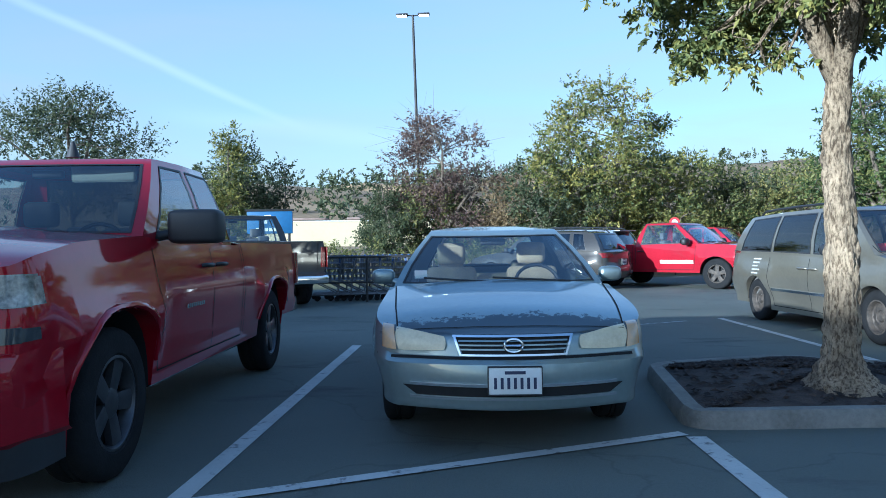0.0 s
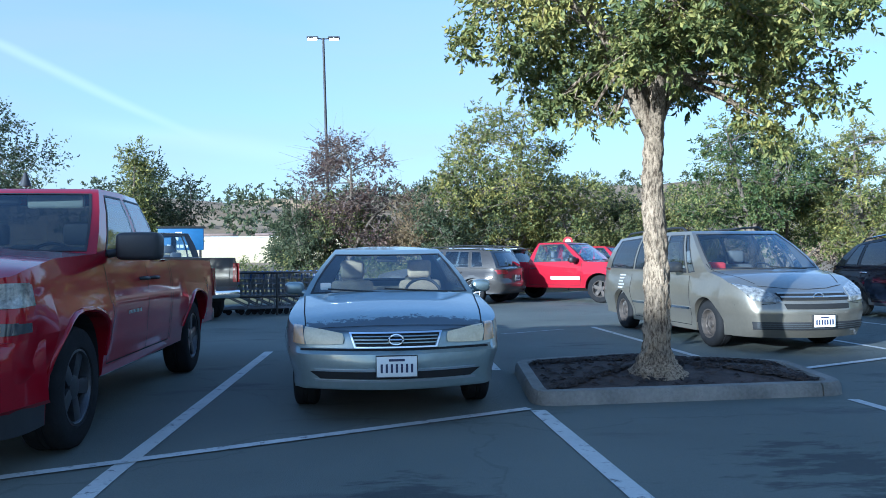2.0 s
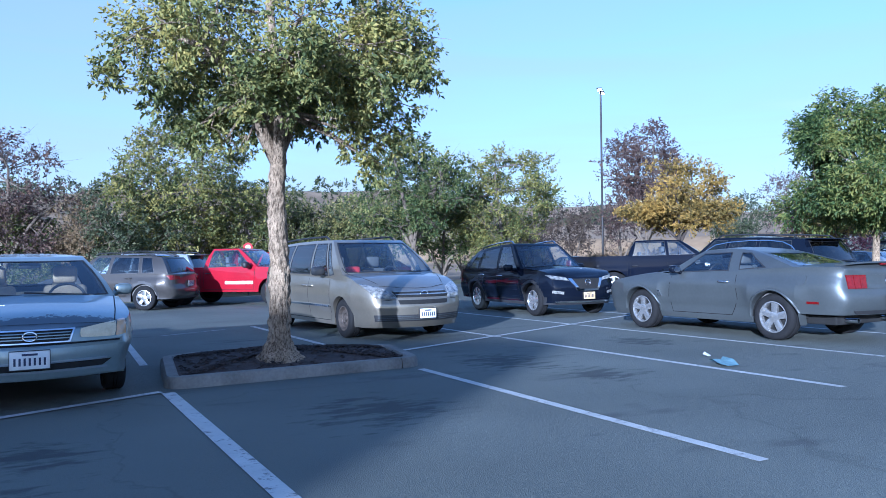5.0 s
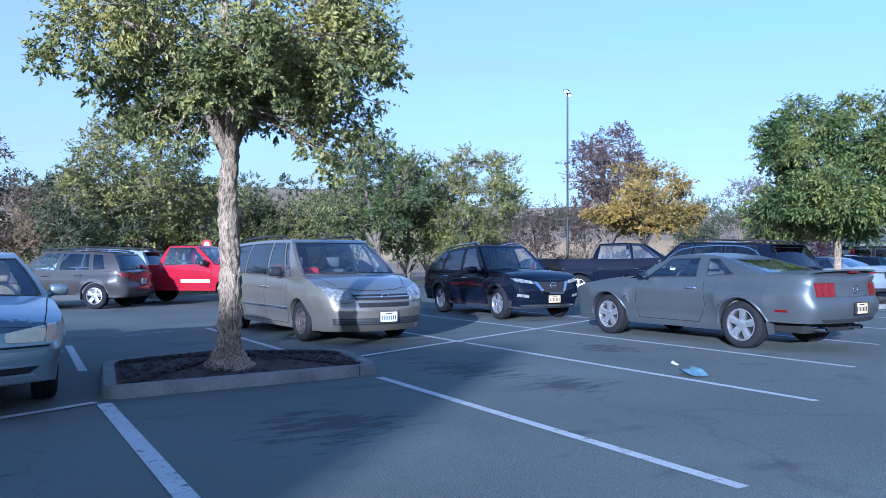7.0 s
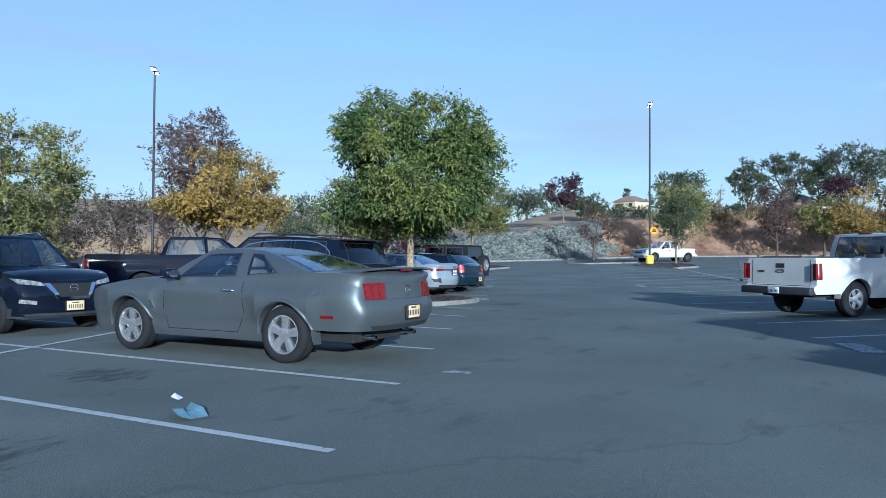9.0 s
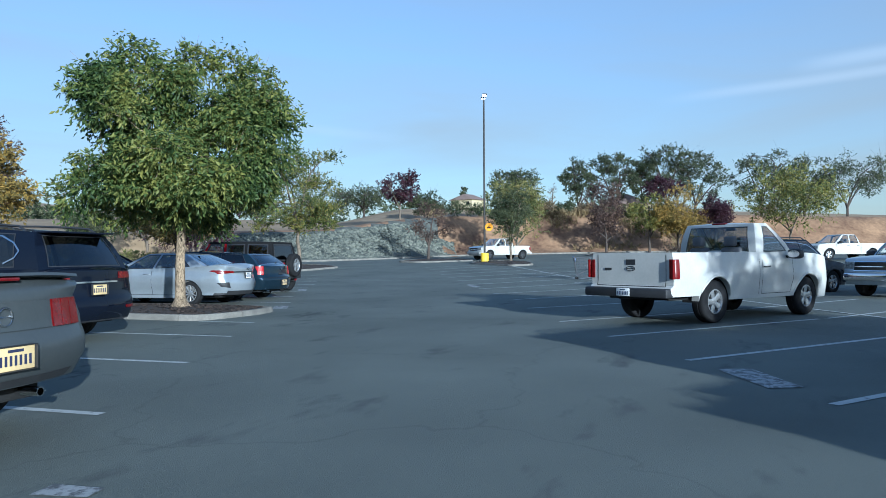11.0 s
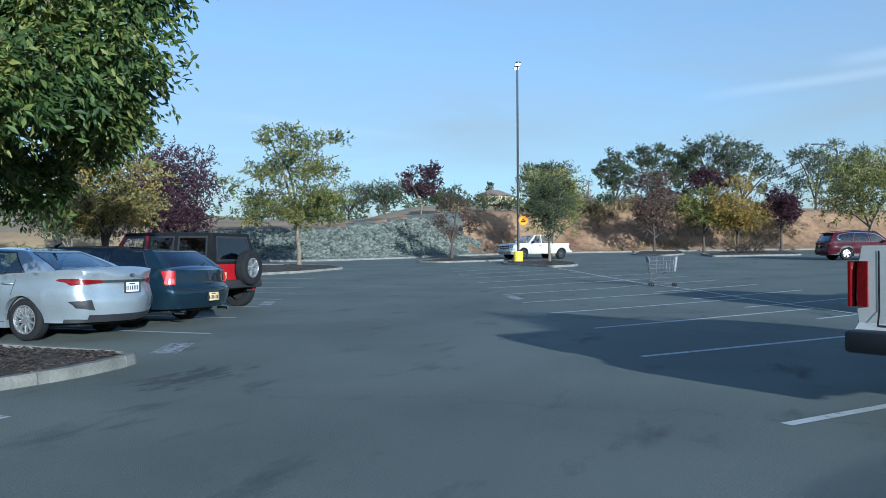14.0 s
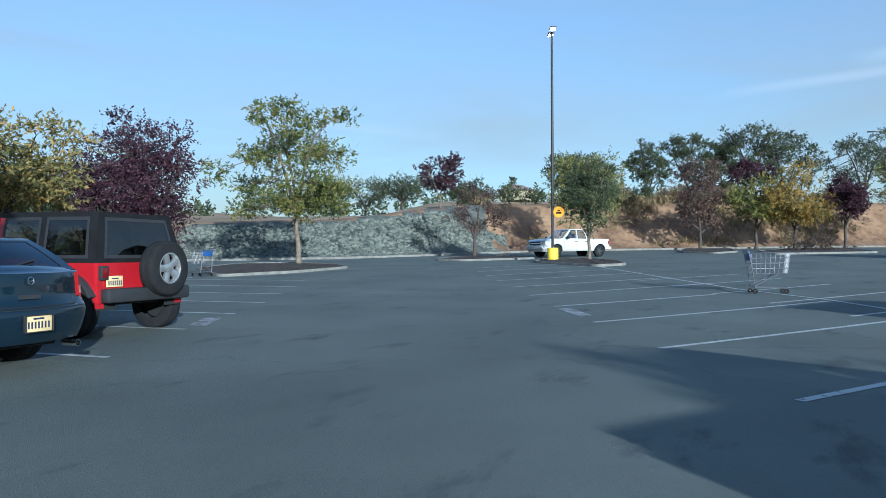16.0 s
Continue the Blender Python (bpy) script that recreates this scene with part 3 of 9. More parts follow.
mark("stall_marking", [(37.0, 7.32), (37.3, 7.1), (35.85, 6.42), (35.5, 6.58)], M_LINE_OLD, "worn white block marking beside a stall")
mark("paint_spot", [(10.55, 2.48), (10.74, 2.5), (10.76, 2.17), (10.6, 2.15)], M_LINE_OLD, "worn pale paint spot on the asphalt")


# ---------------------------------------------------------------- kerbed islands
def round_loop(pts, r, seg=5):
    out = []
    n = len(pts)
    for i in range(n):
        p, a, b = Vector(pts[i]), Vector(pts[i - 1]), Vector(pts[(i + 1) % n])
        d0, d1 = (a - p).normalized(), (b - p).normalized()
        rr = min(r, (a - p).length * 0.45, (b - p).length * 0.45)
        p0, p1 = p + d0 * rr, p + d1 * rr
        for k in range(seg + 1):
            t = k / seg
            out.append(p0 * (1 - t) ** 2 + p * 2 * t * (1 - t) + p1 * t * t)
    return out


def island(pts, label, r=0.35, chips=400, seed=1, height=0.12, block=1.1):
    """Kerb blocks round a bed of bark mulch. Points anticlockwise."""
    rnd = random.Random(seed)
    root = tagged(new("planting_island"), label, "planting island", kind="structure")
    loop = round_loop(pts, r)
    c = sum(loop, Vector((0, 0))) / len(loop)
    n = len(loop)
    kw = 0.16
    inner = []
    for i in range(n):
        t = (loop[(i + 1) % n] - loop[i - 1]).normalized()
        inner.append(loop[i] + Vector((-t.y, t.x)) * kw)
    # kerb, cut in blocks about a metre long
    run, start, cuts = 0.0, 0, []
    for i in range(n):
        run += (loop[(i + 1) % n] - loop[i]).length
        if run > block or i == n - 1:
            cuts.append((start, i + 1))
            start, run = i + 1, 0.0
    dense = []
    for s, e in cuts:
        bm = bmesh.new()
        ring = []
        idx = list(range(s, e + 1))
        for q, i in enumerate(idx):
            o, v = loop[i % n], inner[i % n]
            t = (loop[(i + 1) % n] - loop[i - 1]).normalized()
            gap = 0.006 * (1 if q == 0 else -1 if q == len(idx) - 1 else 0)
            o, v = o + t * gap, v + t * gap
            z = lot_z(o.x)
            lift = rnd.uniform(-0.004, 0.004)
            prof = [(o, -0.05), (o.lerp(v, 0.10), height - 0.035 + lift), (o.lerp(v, 0.24), height + lift), (o.lerp(v, 0.9), height + lift), (v, height - 0.02), (v, -0.05)]
            ring.append([bm.verts.new((p.x, p.y, z + h)) for p, h in prof])
        for a, b in zip(ring, ring[1:]):
            for k in range(5):
                bm.faces.new((a[k], b[k], b[k + 1], a[k + 1]))
        bm.faces.new(list(reversed(ring[0])))
        bm.faces.new(ring[-1])
        bmesh.ops.recalc_face_normals(bm, faces=bm.faces)
        part("kerb_block", bm, M_KERB, root, sharp=40)
    # bed, slightly domed
    bm = bmesh.new()
    rings = []
    for q in range(6):
        f = 1 - q / 6
        rings.append([bm.verts.new((c.x + (p.x - c.x) * f, c.y + (p.y - c.y) * f, lot_z(c.x + (p.x - c.x) * f) + height - 0.03 + 0.09 * (1 - f * f) + 0.02 * noise.noise((p.x * f * 3, p.y * f * 3, q)))) for p in inner])
    for a, b in zip(rings, rings[1:]):
        for i in range(n):
            bm.faces.new((a[i], a[(i + 1) % n], b[(i + 1) % n], b[i]))
    bm.faces.new(rings[-1])
    part("mulch_bed", bm, M_MULCH, root, "dark brown bark mulch", sharp=60)
    if chips:
        verts, faces = [], []
        for _ in range(chips):
            i = rnd.randrange(n)
            f = math.sqrt(rnd.random()) * 0.97
            q = inner[i].lerp(inner[(i + 1) % n], rnd.random())
            x, y = c.x + (q.x - c.x) * f, c.y + (q.y - c.y) * f
            z = lot_z(x) + height - 0.02 + 0.09 * (1 - f * f)
            a = rnd.uniform(0, math.tau)
            L, W2 = rnd.uniform(0.02, 0.055), rnd.uniform(0.006, 0.016)
            dx, dy = math.cos(a), math.sin(a)
            k = len(verts)
            tz = rnd.uniform(-0.012, 0.02)
            verts += [(x - dx * L - dy * W2, y - dy * L + dx * W2, z), (x - dx * L + dy * W2, y - dy * L - dx * W2, z + 0.004), (x + dx * L + dy * W2, y + dy * L - dx * W2, z + tz + 0.006), (x + dx * L - dy * W2, y + dy * L + dx * W2, z + tz), (x, y, z + 0.02)]
            faces += [(k, k + 1, k + 4), (k + 1, k + 2, k + 4), (k + 2, k + 3, k + 4), (k + 3, k, k + 4)]
        ob = raw("mulch_chips", verts, faces, M_CHIP, root)
        tagged(ob, kind="stuff")
    return root


island([(1.56, 5.02), (4.55, 5.06), (4.86, 6.62), (3.3, 7.62), (1.84, 7.2)], "concrete-kerbed island with dark mulch round the cork-barked tree", 0.28, 2600, 2)
island([(20.25, 8.25), (22.0, 7.95), (23.25, 8.15), (23.4, 11.0), (23.2, 13.2), (21.2, 13.4), (20.45, 12.0)], "concrete-kerbed island with brown mulch round a leafy tree", 0.5, 2200, 3)
island([(22.3, 17.0), (23.4, 16.6), (24.6, 17.4), (24.8, 19.6), (23.4, 20.4), (22.4, 19.2)], "kerbed mulch island round a golden autumn tree", 0.4, 300, 12, block=2.0)
island([(47.2, 23.2), (50.5, 21.6), (55.0, 21.3), (57.8, 23.5), (60.0, 27.5), (58.5, 30.5), (53, 29.0)], "kerbed mulch island at the end of the row", 0.8, 700, 4, block=2.5)
island([(57.0, 9.6), (58.9, 8.5), (62.5, 9.3), (66.0, 11.5), (65.4, 14.2), (61.5, 13.8)], "kerbed mulch island round a tree and a lamp pole", 0.6, 500, 5, block=2.5)
island([(63.8, 18.4), (67.5, 14.9), (71.0, 17.0), (70.0, 21.0), (65.2, 21.0)], "kerbed mulch island at the far lane", 0.8, 400, 6, block=2.5)
island([(77.0, 4.6), (80.5, 3.2), (89.0, 3.6), (90.0, 7.5), (80.0, 7.4)], "kerbed mulch island under autumn trees", 0.8, 300, 8, block=3.0)
island([(74.5, 1.2), (77.7, -5.3), (88.0, -5.0), (89.0, -0.6), (80.0, 2.0)], "kerbed mulch island under autumn trees", 0.8, 300, 9, block=3.0)


def far_kerb():
    """The long kerb that ends the paving in the east."""
    pts = []
    for i in range(0, 100):
        w = -55 + i * 0.9
        pts.append(Vector(from_uw(EAST + max(0.0, bank_foot(w) - 1.2 - EAST), w)))
    verts, faces = [], []
    for i, p in enumerate(pts):
        t = (pts[min(i + 1, 99)] - pts[max(i - 1, 0)]).normalized()
        o = Vector((t.y, -t.x))
        z = lot_z(min(p.x, 95))
        for k, (a, h) in enumerate(((-0.02, -0.06), (0.0, 0.14), (0.16, 0.15), (0.4, 0.13), (0.42, -0.06))):
            q = p + o * a
            verts.append((q.x, q.y, z + h))
    for i in range(99):
        for k in range(4):
            faces.append((i * 5 + k, i * 5 + k + 1, i * 5 + k + 6, i * 5 + k + 5))
    ob = raw("kerb_east", verts, faces, M_KERB, smooth=False)
    tagged(ob, "pale concrete kerb along the far edge of the lot", "kerb", kind="structure")


far_kerb()


# ---------------------------------------------------------------- vehicles
def interp(table, x):
    if x <= table[0][0]:
        return table[0][1]
    for (a, va), (b, vb) in zip(table, table[1:]):
        if x <= b:
            return va + (vb - va) * (x - a) / (b - a)
    return table[-1][1]


def smooth_table(table, x):
    """Interpolates with rounded corners."""
    return (interp(table, x - 0.06) + interp(table, x - 0.03) + interp(table, x) + interp(table, x + 0.03) + interp(table, x + 0.06)) / 5


class Shell:
    """The panels of one vehicle: x ahead, y to its left, z up from the road under its middle."""

    def __init__(self, S):
        self.S = S
        self.h = S["L"] / 2
        self.body = bmesh.new()
        self.zones = {}
        self.build_lower()
        self.build_cabin()

    def half_width(self, x):
        S = self.S
        f = (x + self.h)
        r = (self.h - x)
        c, k = S.get("corner", 0.55), S.get("endw", 0.74)
        cr, kr = S.get("corner_r", 0.45), S.get("endw_r", 0.80)
        w = S["W"] / 2
        if r < c:
            t = (c - r) / c
            w *= k + (1 - k) * math.sqrt(max(0, 1 - t ** 2.4))
        if f < cr:
            t = (cr - f) / cr
            w *= kr + (1 - kr) * math.sqrt(max(0, 1 - t ** 2.4))
        return w

    def shape(self, z):
        S = self.S
        return interp(S.get("section", [(0.2, 0.93), (0.45, 0.985), (0.62, 1.0), (0.80, 0.985), (1.0, 0.945)]), z)

    def bottom(self, x):
        S = self.S
        z = S["sill"]
        if x > S["xf"] + S["arch"]:
            z = interp([(S["xf"] + S["arch"], S.get("lip_f", S["sill"])), (self.h, S.get("lip_f", S["sill"]))], x)
        if x < S["xr"] - S["arch"]:
            z = S.get("lip_r", S["sill"])
        for ax in (S["xf"], S["xr"]):
            d = abs(x - ax)
            if d < S["arch"]:
                z = max(z, S["R"] * 0.97 + S["arch"] * (1 - (d / S["arch"]) ** S.get("archn", 2.0)) ** (1 / S.get("archn", 2.0)) * S.get("archk", 1.0))
        return z

    def build_lower(self):
        S, h = self.S, self.h
        xs = set()
        for e in (0.0, 0.03, 0.07, 0.12, 0.18, 0.25, 0.33, 0.43, 0.55):
            xs.add(round(h - e, 3))
            xs.add(round(-h + e, 3))
        for ax in (S["xf"], S["xr"]):
            for a in range(-90, 91, 10):
                xs.add(round(ax + S["arch"] * math.sin(radians(a)), 3))
            xs.add(round(ax + S["arch"] + 0.005, 3))
            xs.add(round(ax - S["arch"] - 0.005, 3))
        x = -h + 0.7
        while x < h - 0.6:
            xs.add(round(x, 3))
            x += 0.12
        for v in (S["cowl"], S["tail"], *S.get("cuts", ())):
            xs.add(round(v, 3))
        xs = sorted(xs)
        clean = [xs[0]]
        for v in xs[1:]:
            if v - clean[-1] > 0.004:
                clean.append(v)
        xs = clean
        self.xs = xs
        nj, nm = 13, 12
        rings = []
        for x in xs:
            belt = smooth_table(S["deck"], x)
            z0 = self.bottom(x)
            hw = self.half_width(x)
            zs = []
            for j in range(nj):
                t = j / (nj - 1)
                za = S["sill"] + (belt - S["sill"]) * t
                zs.append(max(za, z0 + (belt - z0) * t * 0.35) if za < z0 + 0.3 * (belt - z0) else za)
            zs[0] = z0
            for j in range(1, nj):
                zs[j] = max(zs[j], zs[j - 1] + 0.002)
            zs[-1] = belt
            row = []
            tf = max(0.0, 1 - (h - x) / 0.75)
            tr = max(0.0, 1 - (x + h) / 0.75)
            flare = 0.0
            for ax in (S["xf"], S["xr"]):
                dd = abs(x - ax)
                if dd < S["arch"] + 0.16:
                    flare = max(flare, smooth01((S["arch"] + 0.16 - dd) / 0.16))

            def put(y, z, yy=None):
                px = x
                q = 1 - min(1.0, (y / max(hw, 0.01)) ** 2)
                px += (S.get("bow_f", 0.13) * q + interp(S["nose"], z)) * tf ** 1.6
                px -= (S.get("bow_r", 0.10) * q + interp(S["rump"], z)) * tr ** 1.6
                return self.body.verts.new((px, y, z))
            side = []
            for j, z in enumerate(zs):
                rel = (z - S["sill"]) / max(0.05, S["beltz"] - S["sill"])
                y = hw * self.shape(rel)
                arch_top = S["R"] * 0.97 + S["arch"]
                y += S.get("flare", 0.025) * flare * smooth01(1 - abs(z - arch_top * 0.9) / 0.30)
                for cz, cd, cw in S.get("creases", ()):
                    y += cd * max(0.0, 1 - abs(z - cz) / cw) * (1 - flare)
                side.append((y, z))
            inner = (side[0][0] - 0.16, side[0][1] + 0.0)
            left = [put(inner[0], inner[1])] + [put(y, z) for y, z in side]
            right = [put(-inner[0], inner[1])] + [put(-y, z) for y, z in side]
            ytop = side[-1][0]
            bed = S.get("bed")
            top = []
            for k in range(1, nm):
                f = 1 - 2 * k / nm
                y = ytop * f
                z = belt + S.get("crown", 0.05) * (1 - f * f) * smooth01((h - x) / 0.4) * smooth01((x + h) / 0.15)
                if bed and bed[0] + 0.05 < x < bed[1] - 0.03:
                    z = belt if abs(f) > 0.80 else S["bedz"]
                    if k == 1 or k == nm - 1:
                        y = math.copysign(ytop - 0.07, f)
                    elif k == 2 or k == nm - 2:
                        y = math.copysign(ytop - 0.085, f)
                        z = S["bedz"]
                elif bed and bed[0] - 0.01 < x < bed[1] + 0.01:
                    z = belt
                z += S.get("bulge", lambda a, b: 0.0)(x, y)
                top.append(put(y, z))
            rings.append((left, top, right, x))
        cab0, cab1 = S["tail"], S["cowl"]
        B = self.body
        for (l0, t0, r0, x0), (l1, t1, r1, x1) in zip(rings, rings[1:]):
            for j in range(nj):
                B.faces.new((l0[j], l1[j], l1[j + 1], l0[j + 1]))
                B.faces.new((r0[j + 1], r1[j + 1], r1[j], r0[j]))
            mid = (x0 + x1) / 2
            if not (cab0 < mid < cab1):
                a = [l0[-1]] + t0 + [r0[-1]]
                b = [l1[-1]] + t1 + [r1[-1]]
                for k in range(len(a) - 1):
                    B.faces.new((a[k], b[k], b[k + 1], a[k + 1]))
        for (l, t, r, x), flip in ((rings[0], False), (rings[-1], True)):
            prev = None
            for j in range(len(l)):
                if j == len(l) - 1:
                    cur = [l[j]] + t + [r[j]]
                else:
                    cur = [l[j]]
                    hw = abs(l[j].co.y)
                    for k in range(1, nm):
                        f = 1 - 2 * k / nm
                        y = hw * f
                        base = l[j].co.x
                        q = 1 - f * f
                        px = base + (S.get("bow_f", 0.13) * q if flip else -S.get("bow_r", 0.10) * q)
                        if j <= len(l) - 2:
                            q0 = 1 - min(1.0, (hw / max(self.half_width(x), 0.01)) ** 2)
                            px -= (S.get("bow_f", 0.13) if flip else -S.get("bow_r", 0.10)) * q0 * f * f * 0
                        cur.append(B.verts.new((px, y, l[j].co.z)))
                    cur.append(r[j])
                if prev and j > 1:
                    for k in range(len(cur) - 1):
                        q = (prev[k], prev[k + 1], cur[k + 1], cur[k])
                        B.faces.new(q if flip else tuple(reversed(q)))
                prev = cur

    def build_cabin(self):
        S = self.S
        c = S["cab"]
        hb, hr = c["hb"], c["hr"]
        zb = lambda x: smooth_table(S["deck"], x) - 0.012
        fs = [0.0, 0.22, 0.44, 0.66, 0.84, 0.93, 1.0]
        cols = []          # (belt point, roof point, kind of the panel after it)
        for i, f in enumerate(fs):
            bx = c["ws"] + c.get("bow", 0.16) * (1 - f * f)
            rx = c["rf"] + c.get("bow", 0.16) * 0.55 * (1 - f * f)
            cols.append(((bx, f * hb, zb(min(bx, S["cowl"]))), (rx, f * hr, c["zr"](rx)), "windshield" if i < 5 else "post"))
        pillars = c["pillars"]      # ((belt x, roof x, kind after), ...) from front to rear
        for bx, rx, kind in pillars:
            cols.append(((bx, hb, zb(bx)), (rx, hr, c["zr"](rx)), kind))
        for i, f in enumerate(reversed(fs)):
            bx = c["rw"] - c.get("bow_r", 0.10) * (1 - f * f)
            rx = c["rr"] - c.get("bow_r", 0.10) * 0.7 * (1 - f * f)
            cols.append(((bx, f * hb * c.get("rearw", 0.96), zb(max(bx, S["tail"]))), (rx, f * hr * 0.97, c["zr"](rx)), "rear_window" if i >= 2 else "post"))
        vs = [0.0, c.get("v0", 0.07), 0.35, 0.65, c.get("v1", 0.92), 1.0]
        self.panes = {}
        grid = {}
        n = len(cols)

        def point(i, v, side):
            (bx, by, bz), (rx, ry, rz), _ = cols[i]
            x, y, z = bx + (rx - bx) * v, by + (ry - by) * v, bz + (rz - bz) * v
            s = math.sin(math.pi * v) * c.get("bulge", 0.035)
            if abs(by) > hb * 0.9:
                y += s * 0.8
            if i < 7:
                x += s * 0.9
            elif i >= n - 7:
                x -= s * 0.9
            return Vector((x, y * side, z))
        for side in (1, -1):
            for i in range(n):
                for j, v in enumerate(vs):
                    grid[i, j, side] = self.body.verts.new(point(i, v, side))
            for i in range(n - 1):
                kind = cols[i][2]
                for j in range(len(vs) - 1):
                    glass = kind != "post" and 1 <= j <= 3
                    q = [grid[i, j, side], grid[i + 1, j, side], grid[i + 1, j + 1, side], grid[i, j + 1, side]]
                    if side < 0:
                        q.reverse()
                    if glass:
                        key = kind if kind in ("windshield", "rear_window") else (kind, i, side)
                        inset = []
                        for v in q:
                            p = v.co.copy()
                            inset.append(p)
                        self.panes.setdefault(key, []).append(inset)
                    else:
                        self.body.faces.new(q)
        # roof, ring by ring to the middle
        loop = [grid[i, 5, 1] for i in range(n)] + [grid[i, 5, -1] for i in reversed(range(1, n - 1))]
        loop = [v for k, v in enumerate(loop)]
        cen = Vector((sum(v.co.x for v in loop) / len(loop), 0, 0))
        prev = loop
        for q in (0.90, 0.7, 0.45, 0.2):
            ring = []
            for v in loop:
                x = cen.x + (v.co.x - cen.x) * q
                ring.append(self.body.verts.new((x, v.co.y * q, v.co.z + c.get("roofcrown", 0.03) * (1 - q * q) + (c["zr"](x) - c["zr"](v.co.x)) * (1 - q))))
            m = len(loop)
            for k in range(m):
                try:
                    self.body.faces.new((prev[k], prev[(k + 1) % m], ring[(k + 1) % m], ring[k]))
                except ValueError:
                    pass
            prev = ring
        self.body.faces.new(prev)
        bmesh.ops.remove_doubles(self.body, verts=self.body.verts, dist=0.0008)


class Skin:
    """Lays patches on a finished body."""

    def __init__(self, ob):
        from_mesh = bmesh.new()
        from_mesh.from_mesh(ob.data)
        from mathutils.bvhtree import BVHTree
        self.tree = BVHTree.FromBMesh(from_mesh)
        from_mesh.free()

    def drop(self, view, a, b):
        if view == "front":
            o, w = Vector((9, a, b)), Vector((-1, 0, 0))
        elif view == "rear":
            o, w = Vector((-9, a, b)), Vector((1, 0, 0))
        elif view == "left":
            o, w = Vector((a, 9, b)), Vector((0, -1, 0))
        elif view == "right":
            o, w = Vector((a, -9, b)), Vector((0, 1, 0))
        else:
            o, w = Vector((a, b, 9)), Vector((0, 0, -1))
        hit, nor, _, _ = self.tree.ray_cast(o, w)
        return hit, w

    def patch(self, bm, view, quad, lift=0.008, n=7, m=4, round_=0.0, depth=0.02):
        """A sheet over the quad (four corners seen in that view, going round), lying on the skin, with a rim that goes into it."""
        A, B, C, D = [Vector(q) for q in quad]
        lift += 0.005
        n = max(n, min(48, int((A - B).length / 0.025)))
        m = max(m, min(16, int((A - D).length / 0.02)))
        grid, ok = [], True
        last = None
        for j in range(m + 1):
            row = []
            last = None
            for i in range(n + 1):
                s, t = i / n * 2 - 1, j / m * 2 - 1
                if round_:
                    k = round_
                    s2, t2 = s * math.sqrt(max(0, 1 - k * t * t / 2)), t * math.sqrt(max(0, 1 - k * s * s / 2))
                    s, t = s2, t2
                s, t = (s + 1) / 2, (t + 1) / 2
                p = (A * (1 - s) + B * s) * (1 - t) + (D * (1 - s) + C * s) * t
                hit, w = self.drop(view, p.x, p.y)
                if hit is None or (last is not None and abs((hit - last).dot(w)) > 0.30):
                    hit = None
                if hit is not None:
                    last = hit
                row.append((hit, w, p))
            grid.append(row)
        known = [h for r in grid for h, _, _ in r if h is not None]
        if not known:
            return
        axis = 0 if view in ("front", "rear") else 1 if view in ("left", "right") else 2
        mean = sum(k[axis] for k in known) / len(known)
        vs = []
        for r in grid:
            row = []
            for h, w, p in r:
                if h is None:
                    co = [0, 0, 0]
                    others = [k for k in range(3) if k != axis]
                    co[axis], co[others[0]], co[others[1]] = mean, p.x, p.y
                    h = Vector(co)
                row.append(bm.verts.new(h - w * lift))
            vs.append(row)
        for j in range(m):
            for i in range(n):
                bm.faces.new((vs[j][i], vs[j][i + 1], vs[j + 1][i + 1], vs[j + 1][i]))
        rim = vs[0] + [vs[j][n] for j in range(1, m + 1)] + list(reversed(vs[m][:-1])) + [vs[j][0] for j in range(m - 1, 0, -1)]
        w = grid[0][0][1]
        low = [bm.verts.new(v.co + w * depth) for v in rim]
        k = len(rim)
        for i in range(k):
            bm.faces.new((rim[i], low[i], low[(i + 1) % k], rim[(i + 1) % k]))
        bmesh.ops.recalc_face_normals(bm, faces=bm.faces)

    def ribbon(self, bm, view, pts, width=0.012, lift=0.003):
        for a, b in zip(pts, pts[1:]):
            a, b = Vector(a), Vector(b)
            d = b - a
            k = max(1, int(d.length / 0.10))
            s = Vector((-d.y, d.x)).normalized() * width / 2
            prev = None
            for i in range(k + 1):
                p = a + d * i / k
                cur = []
                for q in (p + s, p - s):
                    hit, w = self.drop(view, q.x, q.y)
                    cur.append(None if hit is None else hit - w * lift)
                if prev and None not in prev and None not in cur and (prev[0] - cur[0]).length < 0.3:
                    bm.faces.new([bm.verts.new(v) for v in (prev[0], prev[1], cur[1], cur[0])])
                prev = cur


WHEELS = {}


